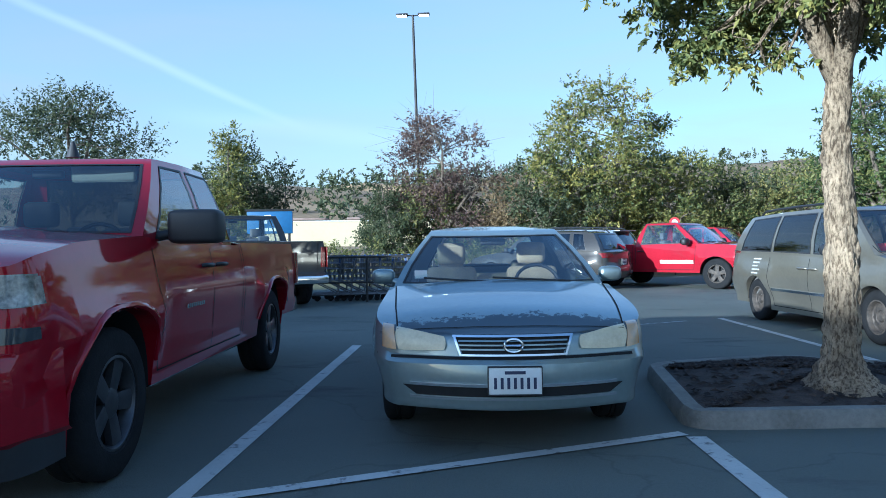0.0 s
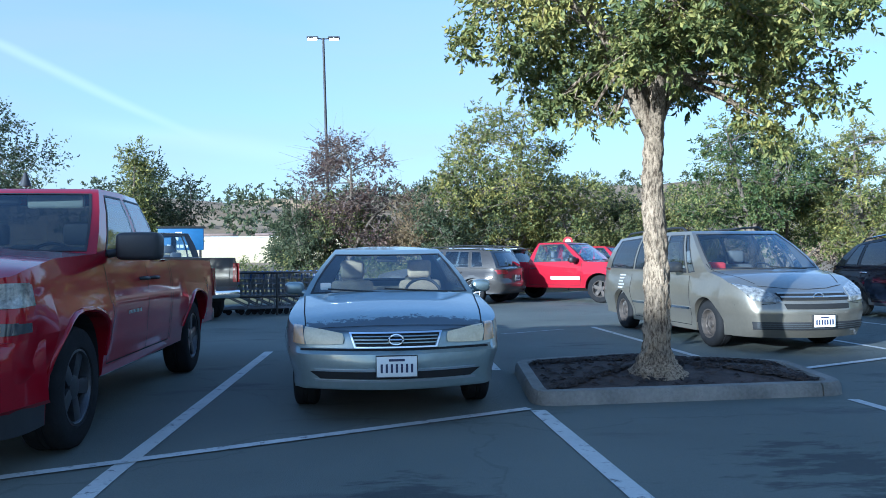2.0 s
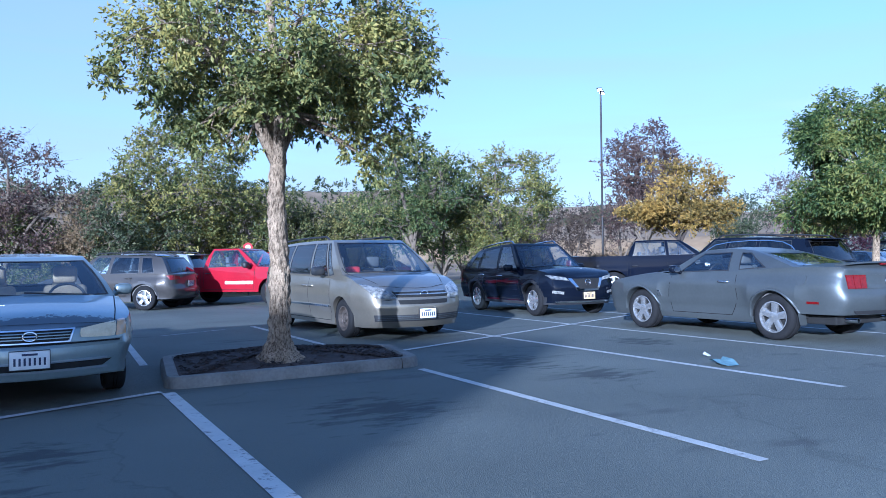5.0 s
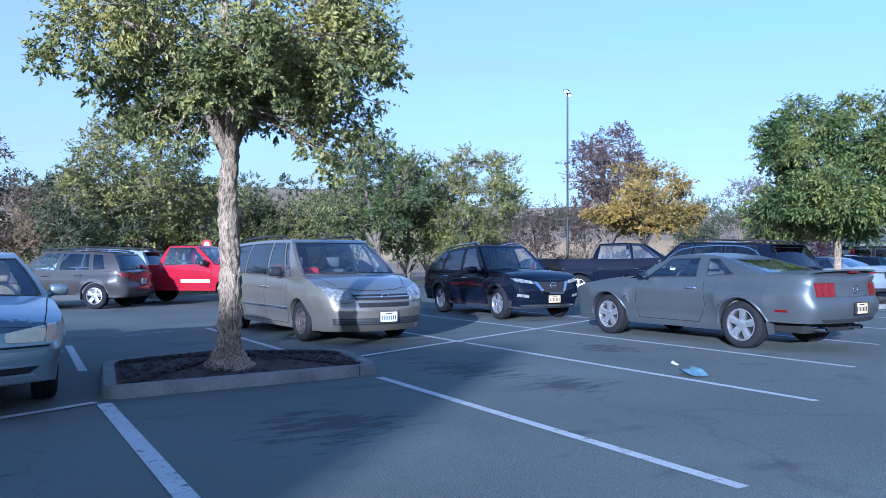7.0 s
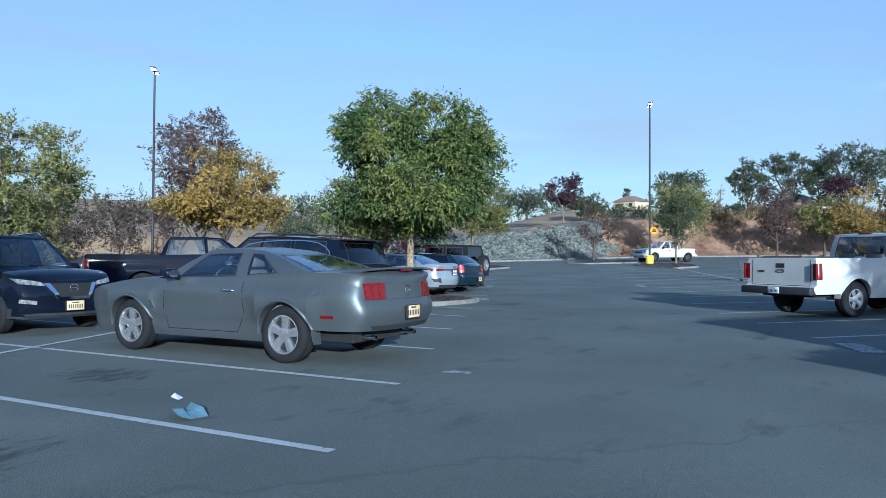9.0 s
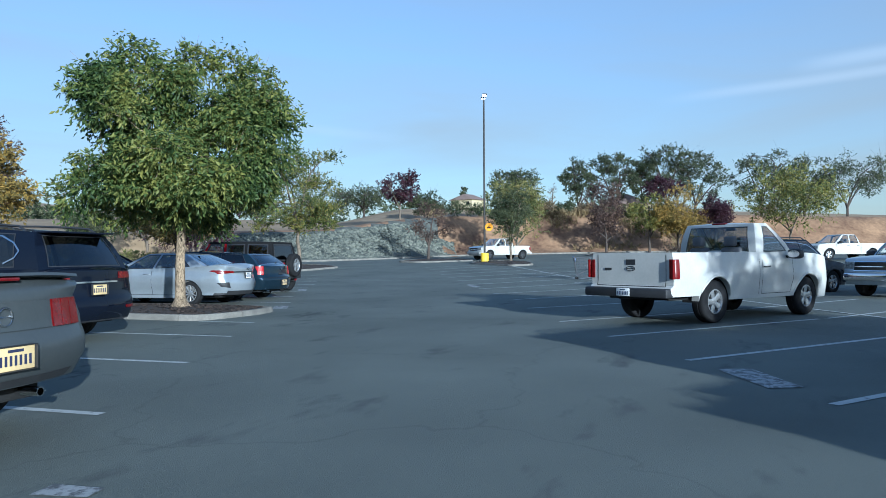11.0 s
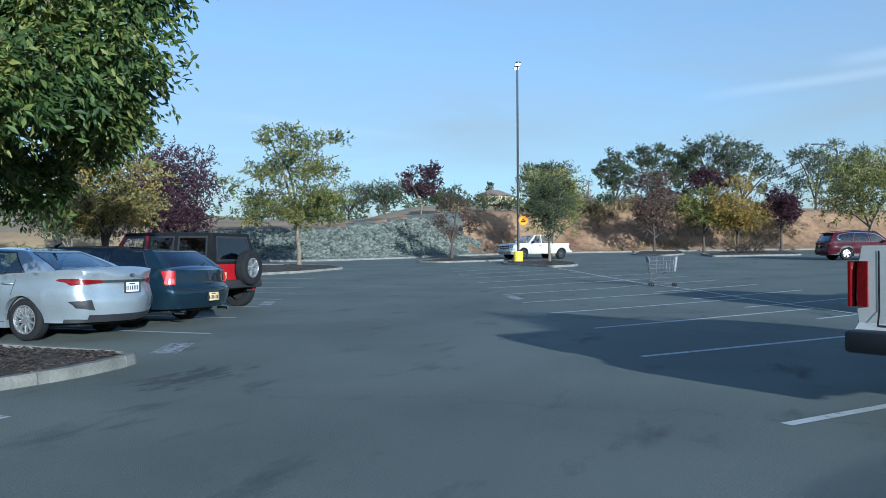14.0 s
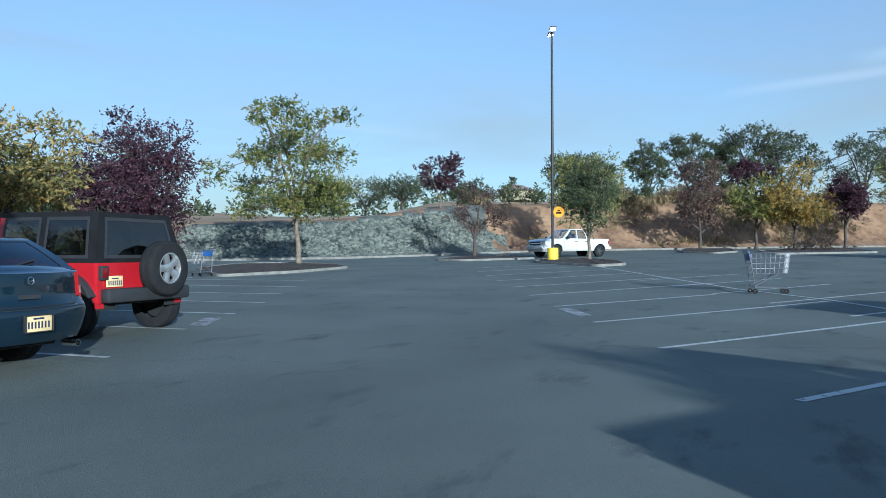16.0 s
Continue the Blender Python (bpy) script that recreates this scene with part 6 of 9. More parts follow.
def minivan():
    h = 5.08 / 2
    S = suv(5.08, 1.95, 1.75, h - 0.97, h - 0.97 - 3.03, P_GOLD, belt=1.03, R=0.33, rim_r=0.205, rim_style="steel", rim_mat=M_RUST, arch=0.385, sill=0.20, lip_f=0.21, lip_r=0.26, category="minivan", corner=0.75, endw=0.70, bow_f=0.20,
            deck=[(-h, 1.0), (-h + 0.2, 1.06), (-0.5, 1.04), (1.0, 1.0), (h - 1.0, 1.07), (h - 0.55, 0.98), (h - 0.15, 0.82), (h, 0.72)], cowl=h - 1.0, tail=-h + 0.2,
            nose=[(0.2, -0.10), (0.34, 0.0), (0.56, 0.03), (0.64, 0.0), (0.9, -0.10), (1.0, -0.14)], creases=((0.52, 0.014, 0.03),),
            cab=dict(hb=0.905, hr=0.70, ws=h - 1.02, rf=h - 1.86, rr=-h + 0.42, rw=-h + 0.10, zr=arc_roof(1.69, -0.2, 1.9, 0.055), bow=0.22, bulge=0.05,
                     pillars=[(h - 1.36, h - 1.90, "side"), (h - 1.56, h - 2.0, "post"), (h - 1.62, h - 2.06, "side"), (h - 2.40, h - 2.50, "post"), (h - 2.48, h - 2.58, "dark"), (h - 3.55, h - 3.52, "post"), (h - 3.62, h - 3.59, "dark"), (-h + 0.42, -h + 0.62, "post")]),
            seat_x=h - 2.25, rear_x=h - 3.3)
    root, skin, sh = build_vehicle("minivan", place(6.03, 8.0, -87.0, 5.08), "dusty silver-beige minivan with sliding doors and steel wheels", S)
    pair_patches(root, skin, "front", "headlight", [(0.47, 0.67), (0.80, 0.69), (0.92, 0.93), (0.60, 0.85)], M_HEADLIGHT, "large clear headlamp", n=7, m=5, lift=0.014, round_=0.15)
    one_patch(root, skin, "front", "grille", [(-0.48, 0.70), (0.48, 0.70), (0.50, 0.79), (-0.50, 0.79)], M_DARK, "dark upper grille", n=10, m=2)
    bar_set(root, skin, "front", "grille_bar", -0.48, 0.48, (0.745, 0.79), 0.018, P_GOLD, 0.018)
    one_patch(root, skin, "front", "grille", [(-0.44, 0.59), (0.44, 0.59), (0.46, 0.655), (-0.46, 0.655)], M_DARK, "dark lower grille", n=10, m=2)
    emblem(root, skin, "front", 0.0, 0.745, 0.07, 0.048, lift=0.035)
    one_patch(root, skin, "front", "air_intake", [(-0.78, 0.315), (0.78, 0.315), (0.80, 0.42), (-0.80, 0.42)], M_PLASTIC, "black slatted air intake", n=16, m=2, lift=0.006)
    bar_set(root, skin, "front", "intake_slat", -0.76, 0.76, (0.34, 0.367, 0.394), 0.009, P_GREY, 0.014)
    add_plate(root, skin, "front", 0.0, 0.435)
    for view, pts, wide in (("front", [(-0.92, 0.63), (-0.55, 0.66)], 0.008), ("front", [(0.92, 0.63), (0.55, 0.66)], 0.008),
                            ("top", [(h - 0.30, 0.62), (h - 0.75, 0.80), (h - 1.15, 0.86)], 0.010), ("top", [(h - 0.30, -0.62), (h - 0.75, -0.80), (h - 1.15, -0.86)], 0.010),
                            ("top", [(h - 0.24, -0.62), (h - 0.10, -0.3), (h - 0.06, 0), (h - 0.10, 0.3), (h - 0.24, 0.62)], 0.010)):
        bm = bmesh.new()
        skin.ribbon(bm, view, pts, wide, 0.004)
        part("bonnet_gap", bm, M_SEAM, root, smooth=False)
    seams(root, skin, S, [[(h - 1.50, 1.0), (h - 1.42, 0.6), (h - 1.5, 0.27), (h - 2.44, 0.27), (h - 2.44, 1.0)], [(h - 2.44, 0.27), (h - 3.50, 0.27), (h - 3.58, 0.7), (h - 3.58, 1.0)]])
    handles(root, skin, [(h - 2.32, 0.86), (h - 2.58, 0.86)], P_GOLD)
    both_sides(root, skin, "side_moulding", [(h - 1.45, 0.50), (h - 3.5, 0.50), (h - 3.5, 0.535), (h - 1.45, 0.535)], M_CHROME, "bright side strip", n=16, m=1, lift=0.012)
    for s in (1, -1):
        add_mirror(root, h - 1.72, 0.90, 1.10, s, P_CHARCOAL, 1.1)
    rails(root, S, 0.45, -1.85, 0.66, M_PLASTIC)
    pair_patches(root, skin, "rear", "tail_light", [(0.62, 0.80), (0.90, 0.80), (0.90, 1.1), (0.62, 1.1)], M_TAIL, n=4, m=4)
    bm = bmesh.new()
    box(bm, h - 1.62, h - 1.42, -0.62, -0.36, 1.02, 1.20, 0.05)
    part("red_bag", bm, mat("red_cloth", (0.5, 0.03, 0.03), 0.9), root, "red bundle on the dashboard", sharp=60)
    # rows of faded lettering on the sliding door, as bars
    bm = bmesh.new()
    for k in range(5):
        skin.patch(bm, "right", [(-1.55, 0.96 - k * 0.055), (-1.30 - 0.04 * (k % 3), 0.96 - k * 0.055), (-1.30 - 0.04 * (k % 3), 0.982 - k * 0.055), (-1.55, 0.982 - k * 0.055)], n=4, m=1, lift=0.003, depth=0.002)
    part("door_lettering", bm, M_LETTER, root, "faded white lettering as plain bars", smooth=False)


def pickup(L, W, H, wb, paint_m, front_over, cab_len, belt=1.18, **kw):
    """cab_len: from the windscreen's base to the back of the cab."""
    h = L / 2
    xf = h - front_over
    cowl = h - 1.42
    back = cowl - cab_len
    S = dict(L=L, W=W, H=H, xf=xf, xr=xf - wb, R=0.40, tw=0.27, rim_r=0.24, arch=0.47, sill=0.42, beltz=belt, lip_f=0.36, lip_r=0.52, inset=0.02,
             deck=[(-h, belt + 0.02), (back - 0.05, belt + 0.03), (back + 0.1, belt - 0.01), (cowl, belt + 0.03), (h - 0.6, belt + 0.0), (h - 0.12, belt - 0.06), (h, belt - 0.16)],
             cowl=cowl, tail=back, cuts=(back - 0.02, back - 0.06, -h + 0.06, -h + 0.10),
             nose=[(0.3, -0.06), (0.5, 0.0), (0.75, 0.02), (0.8, -0.02), (1.1, -0.06)], rump=[(0.4, -0.05), (0.55, 0.04), (0.68, 0.05), (0.70, -0.06), (1.2, -0.06)],
             endw=0.88, endw_r=0.97, corner=0.35, corner_r=0.12, bow_f=0.12, bow_r=0.0, flare=0.045, crown=0.045,
             section=[(0.0, 0.95), (0.25, 0.975), (0.55, 1.0), (0.85, 0.985), (1.0, 0.955)],
             bed=(-h + 0.05, back - 0.05), bedz=0.85,
             cab=dict(hb=W / 2 * 0.935, hr=W / 2 * 0.72, ws=cowl - 0.03, rf=cowl - 0.75, rr=back + 0.28, rw=back + 0.02, zr=arc_roof(H - 0.05, (cowl + back) / 2 - 0.3, 1.0, 0.035), bow=0.15, bow_r=0.03, rearw=0.95, v0=0.06,
                      pillars=[(cowl - 0.20, cowl - 0.84, "side"), (back + 0.2, back + 0.34, "post")]),
             seat_x=cowl - 1.15, rear_x=None, paint=paint_m, category="pickup truck")
    S.update(kw)
    return S


def tailgate_details(root, skin, S, paint_m, plate_m=None):
    h = S["L"] / 2
    bz = S["beltz"]
    bm = bmesh.new()
    w = S["W"] / 2 * 0.80
    skin.ribbon(bm, "rear", [(-w, bz - 0.02), (-w, 0.70), (w, 0.70), (w, bz - 0.02)], 0.014, 0.004)
    part("tailgate_gap", bm, M_SEAM, root, smooth=False)
    one_patch(root, skin, "rear", "tailgate_handle", [(-0.11, bz - 0.20), (0.11, bz - 0.20), (0.11, bz - 0.10), (-0.11, bz - 0.10)], M_PLASTIC, "black tailgate handle", n=4, m=3, lift=0.004)
    emblem(root, skin, "rear", 0.0, bz - 0.27, 0.10, 0.042, M_PLASTIC, 0.006)
    one_patch(root, skin, "rear", "tailgate_badge", [(0.46, bz - 0.30), (0.62, bz - 0.30), (0.62, bz - 0.26), (0.46, bz - 0.26)], M_PLASTIC, "small badge bar", n=4, m=1)
    pair_patches(root, skin, "rear", "tail_light", [(S["W"] / 2 * 0.88, 0.84), (S["W"] / 2 * 0.958, 0.84), (S["W"] / 2 * 0.958, bz - 0.10), (S["W"] / 2 * 0.88, bz - 0.10)], M_TAIL, "upright red tail lamp", n=3, m=5, lift=0.014)
    for s, view in ((1, "left"), (-1, "right")):
        one_patch(root, skin, view, "tail_light_side", [(-h + 0.17, 0.84), (-h - 0.01, 0.84), (-h - 0.01, bz - 0.10), (-h + 0.17, bz - 0.10)], M_TAIL, n=3, m=5, lift=0.012)
    bm = bmesh.new()
    box(bm, -h - 0.16, -h + 0.08, -S["W"] / 2 * 0.96, S["W"] / 2 * 0.96, 0.50, 0.67, 0.03)
    b = part("rear_bumper", bm, S.get("bumper_mat", M_PLASTIC), root, "rear step bumper", sharp=40)
    x = -h - 0.165
    bm = bmesh.new()
    box(bm, x - 0.006, x + 0.004, -0.153, 0.153, 0.52, 0.665, 0.004)
    pl = part("number_plate", bm, plate_m or M_PLATE, root, "pressed metal number plate", sharp=30)
    plate_bars(pl, x - 0.006, 0, 0.585, M_INK, -1)


def silverado_like():
    L, W = 5.85, 2.03
    S = pickup(L, W, 1.97, 3.64, P_RED, 0.98, 2.10, belt=1.30, rim_style="five", rim_mat=M_ALLOY_DARK, R=0.42, rim_r=0.26, rear_x=-0.35, flare=0.05, arch=0.53, archn=2.7,
               creases=((0.98, 0.014, 0.06), (0.62, 0.012, 0.05)))
    cowl, back = S["cowl"], S["tail"]
    S["cab"]["pillars"] = [(cowl - 0.22, cowl - 0.86, "side"), (cowl - 1.18, cowl - 1.24, "post"), (cowl - 1.27, cowl - 1.33, "side"), (back + 0.16, back + 0.30, "post")]
    h = L / 2
    S["deck"] = [(-h, 1.30), (back - 0.05, 1.31), (back + 0.1, 1.29), (cowl - 0.3, 1.29), (cowl, 1.35), (h - 0.6, 1.31), (h - 0.15, 1.245), (h, 1.19)]
    S["lip_f"] = 0.27
    S["rear_glass"], S["front_glass"] = M_GLASS_DARK, M_GLASS_MID
    S["zones"] = [("front_bumper", lambda c: c.x > S["xf"] + S["arch"] - 0.05 and 0.40 < c.z < 0.82, P_RED, "red painted bumper"),
                  ("front_valance", lambda c: c.x > S["xf"] + S["arch"] - 0.05 and c.z <= 0.40, M_PLASTIC, "black lower valance")]
    S["bulge"] = lambda x, y: 0.035 * smooth01((0.52 - abs(y)) / 0.12) * smooth01((x - 1.5) / 0.3) * smooth01((2.85 - x) / 0.25) if x > 1.4 else 0.0
    root, skin, sh = build_vehicle("pickup_truck", place(-2.83, 3.16, -90, L), "dark red crew pickup truck with black wheels", S)
    pair_patches(root, skin, "front", "headlight", [(0.58, 1.02), (0.985, 1.02), (0.985, 1.165), (0.58, 1.165)], M_HEADLIGHT, "clear headlamp with bright strips", n=6, m=4, lift=0.012)
    pair_patches(root, skin, "front", "lamp_strip", [(0.62, 1.075), (0.86, 1.075), (0.86, 1.095), (0.62, 1.095)], M_WHITE, "white strip of the headlamp", n=6, m=1, lift=0.02)
    pair_patches(root, skin, "front", "lamp_strip", [(0.84, 1.09), (0.865, 1.09), (0.865, 1.15), (0.84, 1.15)], M_HEADLIGHT, "white strip of the headlamp", n=2, m=3, lift=0.02)
    pair_patches(root, skin, "front", "lamp_bead_strip", [(0.60, 1.026), (0.96, 1.026), (0.96, 1.040), (0.60, 1.040)], M_HEADLIGHT, "row of small lamp beads", n=8, m=1, lift=0.018)
    for view in ("left", "right"):
        one_patch(root, skin, view, "headlight_side", [(h - 0.02, 1.02), (h - 0.22, 1.03), (h - 0.20, 1.155), (h - 0.02, 1.165)], M_HEADLIGHT, n=4, m=4, lift=0.010)
        one_patch(root, skin, view, "indicator", [(h + 0.0, 0.865), (h - 0.18, 0.875), (h - 0.17, 0.93), (h + 0.0, 0.93)], M_LAMP_DARK, "dark side lamp", n=4, m=2, lift=0.010)
        bm = bmesh.new()
        for k in range(9):
            x = h - 2.03 - k * 0.042
            skin.patch(bm, view, [(x, 0.855), (x - 0.028, 0.855), (x - 0.028, 0.885), (x, 0.885)], n=1, m=1, lift=0.005, depth=0.003)
        part("door_badge", bm, M_CHROME, root, "small chrome badge bars on the door", smooth=False)
    one_patch(root, skin, "front", "grille", [(-0.56, 0.80), (0.56, 0.80), (0.56, 1.15), (-0.56, 1.15)], M_DARK, "black grille", n=8, m=5)
    bar_set(root, skin, "front", "grille_bar", -0.58, 0.58, (0.84, 0.95, 1.06), 0.03, M_CHROME, 0.016)
    emblem(root, skin, "front", 0.0, 0.96, 0.13, 0.05, lift=0.03)
    pair_patches(root, skin, "front", "indicator", [(0.60, 0.865), (0.97, 0.865), (0.97, 0.935), (0.60, 0.935)], M_LAMP_DARK, "dark lamp housing", n=5, m=2)
    pair_patches(root, skin, "front", "indicator", [(0.70, 0.885), (0.90, 0.885), (0.90, 0.918), (0.70, 0.918)], M_AMBER, "orange lamp below the headlamp", n=5, m=2, lift=0.018)
    # bumper: a shelf that stands proud of the grille and wraps round the corners
    bm = bmesh.new()
    prev = None
    for k in range(25):
        f = k / 12 - 1
        y = f * 1.02
        x0 = h + 0.14 * (1 - abs(f) ** 2.2) + 0.03 - 0.42 * max(0.0, (abs(f) - 0.86) / 0.14) ** 2
        cur = [bm.verts.new(v) for v in ((x0 - 0.16, y * 0.985, 0.835), (x0 + 0.02, y, 0.825), (x0 + 0.045, y, 0.80), (x0 + 0.03, y, 0.62), (x0 + 0.0, y, 0.44), (x0 - 0.06, y * 0.985, 0.41))]
        if prev:
            for i in range(5):
                bm.faces.new((prev[i], cur[i], cur[i + 1], prev[i + 1]))
        prev = cur
    bmesh.ops.recalc_face_normals(bm, faces=bm.faces)
    part("bumper_shell", bm, P_RED, root, "red painted bumper", sharp=40)
    arch_lips(root, skin, S, P_RED, 0.02, 0.02)
    tailgate_details(root, skin, S, P_RED)
    seams(root, skin, S, [[(cowl - 0.10, 1.27), (cowl - 0.10, 0.8), (cowl - 0.16, 0.50), (cowl - 1.23, 0.50), (cowl - 1.23, 1.27)], [(cowl - 1.23, 0.5), (back + 0.05, 0.50), (back + 0.05, 1.27)], [(back - 0.02, 1.29), (back - 0.02, 0.50)]])
    handles(root, skin, [(cowl - 1.08, 1.14), (cowl - 1.42, 1.14)], M_PLASTIC)
    for s in (1, -1):
        add_mirror(root, cowl - 0.34, 0.96, 1.38, s, M_PLASTIC, 1.5, 0.55)
        bm = bmesh.new()
        box(bm, S["xr"] + 0.55, S["xf"] - 0.55, s * 0.93 - 0.03, s * 0.93 + 0.03, 0.40, 0.45, 0.015)
        part("sill_trim", bm, M_CHROME, root, sharp=50)
    bm = bmesh.new()
    zr = S["cab"]["zr"]
    x = S["cab"]["rf"] - 0.35
    g = bmesh.ops.create_cone(bm, cap_ends=True, segments=12, radius1=0.05, radius2=0.012, depth=0.12)["verts"]
    bmesh.ops.translate(bm, vec=(x, 0, zr(x) + 0.11), verts=g)
    part("roof_antenna", bm, M_PLASTIC, root, "black fin antenna", sharp=50)
    bm = bmesh.new()
    box(bm, S["cab"]["rf"] - 0.02, S["cab"]["rf"] + 0.01, 0.16, 0.62, zr(x) - 0.17, zr(x) - 0.05, 0.02, )
    part("sun_visor", bm, mat("pale_visor", (0.62, 0.62, 0.55), 0.8), root, "folded-down pale sun visor", sharp=50)


def white_truck():
    L, W = 5.42, 2.0
    S = pickup(L, W, 1.92, 3.2, P_WHITE, 0.95, 1.28, belt=1.29, rim_style="five", R=0.40, rim_r=0.225, bumper_mat=M_PLASTIC, seat=M_CLOTH_DARK)
    S["cab"].update(hr=W / 2 * 0.80, rr=S["tail"] + 0.13, v1=0.90, zr=arc_roof(1.90, S["tail"] + 0.5, 1.0, 0.04))
    S["rear_glass"] = M_GLASS_MID
    root, skin, sh = build_vehicle("pickup_truck", place_rear(21.75, 0.0, -37, L), "white single-cab pickup truck with black step bumper", S)
    arch_lips(root, skin, S, P_WHITE, 0.02, 0.02)
    tailgate_details(root, skin, S, P_WHITE)
    cowl, back, h = S["cowl"], S["tail"], L / 2
    seams(root, skin, S, [[(cowl - 0.10, 1.17), (cowl - 0.10, 0.8), (cowl - 0.16, 0.50), (back + 0.08, 0.50), (back + 0.08, 1.17)], [(back - 0.02, 1.19), (back - 0.02, 0.50)]])
    handles(root, skin, [(back + 0.22, 1.03)], M_PLASTIC)
    for s in (1, -1):
        add_mirror(root, cowl - 0.30, 0.97, 1.25, s, M_PLASTIC, 1.35)
    bm = bmesh.new()
    zr = S["cab"]["zr"]
    box(bm, S["cab"]["rr"] - 0.03, S["cab"]["rr"] + 0.05, -0.16, 0.16, zr(S["cab"]["rr"]) - 0.01, zr(S["cab"]["rr"]) + 0.03, 0.012)
    part("high_brake_light", bm, M_TAIL, root, sharp=50)
    pair_patches(root, skin, "front", "headlight", [(0.62, 0.80), (0.93, 0.80), (0.93, 1.05), (0.62, 1.05)], M_HEADLIGHT, n=5, m=4)
    one_patch(root, skin, "front", "grille", [(-0.58, 0.74), (0.58, 0.74), (0.58, 1.06), (-0.58, 1.06)], M_CHROME, n=8, m=4)


def plain_pickup(m, label, paint_m, crew=True, rim=None, scale_L=5.6, bumper=None, belt=1.16, glass=0.69, cab=2.1):
    L, W = scale_L, 1.98
    S = pickup(L, W, glass + belt, 3.5 if crew else 3.2, paint_m, 0.95, cab, belt=belt, rim_mat=rim or M_ALLOY, rim_style="five", rear_x=(-0.35 if crew else None), bumper_mat=bumper or M_CHROME)
    cowl, back = S["cowl"], S["tail"]
    if crew:
        S["cab"]["pillars"] = [(cowl - 0.22, cowl - 0.86, "side"), (cowl - 1.14, cowl - 1.20, "post"), (cowl - 1.23, cowl - 1.29, "side"), (back + 0.16, back + 0.30, "post")]
    root, skin, sh = build_vehicle("pickup_truck", m, label, S)
    tailgate_details(root, skin, S, paint_m)
    h = L / 2
    d = [[(cowl - 0.10, 1.13), (cowl - 0.10, 0.8), (cowl - 0.16, 0.50), (back + 0.08, 0.50), (back + 0.08, 1.13)], [(back - 0.02, 1.15), (back - 0.02, 0.50)]]
    if crew:
        d.append([(cowl - 1.19, 0.5), (cowl - 1.19, 1.13)])
    seams(root, skin, S, d)
    handles(root, skin, [(back + 0.24, 1.0)] + ([(cowl - 1.05, 1.0)] if crew else []), M_PLASTIC)
    for s in (1, -1):
        add_mirror(root, cowl - 0.30, 0.95, 1.22, s, M_PLASTIC, 1.25)
    pair_patches(root, skin, "front", "headlight", [(0.60, 0.82), (0.92, 0.82), (0.92, 1.02), (0.60, 1.02)], M_HEADLIGHT, n=5, m=4, lift=0.012)
    one_patch(root, skin, "front", "grille", [(-0.56, 0.74), (0.56, 0.74), (0.56, 1.03), (-0.56, 1.03)], M_DARK, n=8, m=4)
    bar_set(root, skin, "front", "grille_bar", -0.56, 0.56, (0.76, 0.88, 1.02), 0.03, M_CHROME, 0.016)
    bm = bmesh.new()
    box(bm, h - 0.04, h + 0.17, -0.85, 0.85, 0.48, 0.70, 0.05)
    part("front_bumper", bm, bumper or M_CHROME, root, "front bumper", sharp=40)
    if not crew:
        one_patch(root, skin, "right", "door_stripe", [(cowl - 1.12, 0.66), (cowl - 0.15, 0.66), (cowl - 0.15, 0.76), (cowl - 1.12, 0.76)], M_LETTER, "pale lettering strip on the door", n=8, m=1, lift=0.002)
    return root


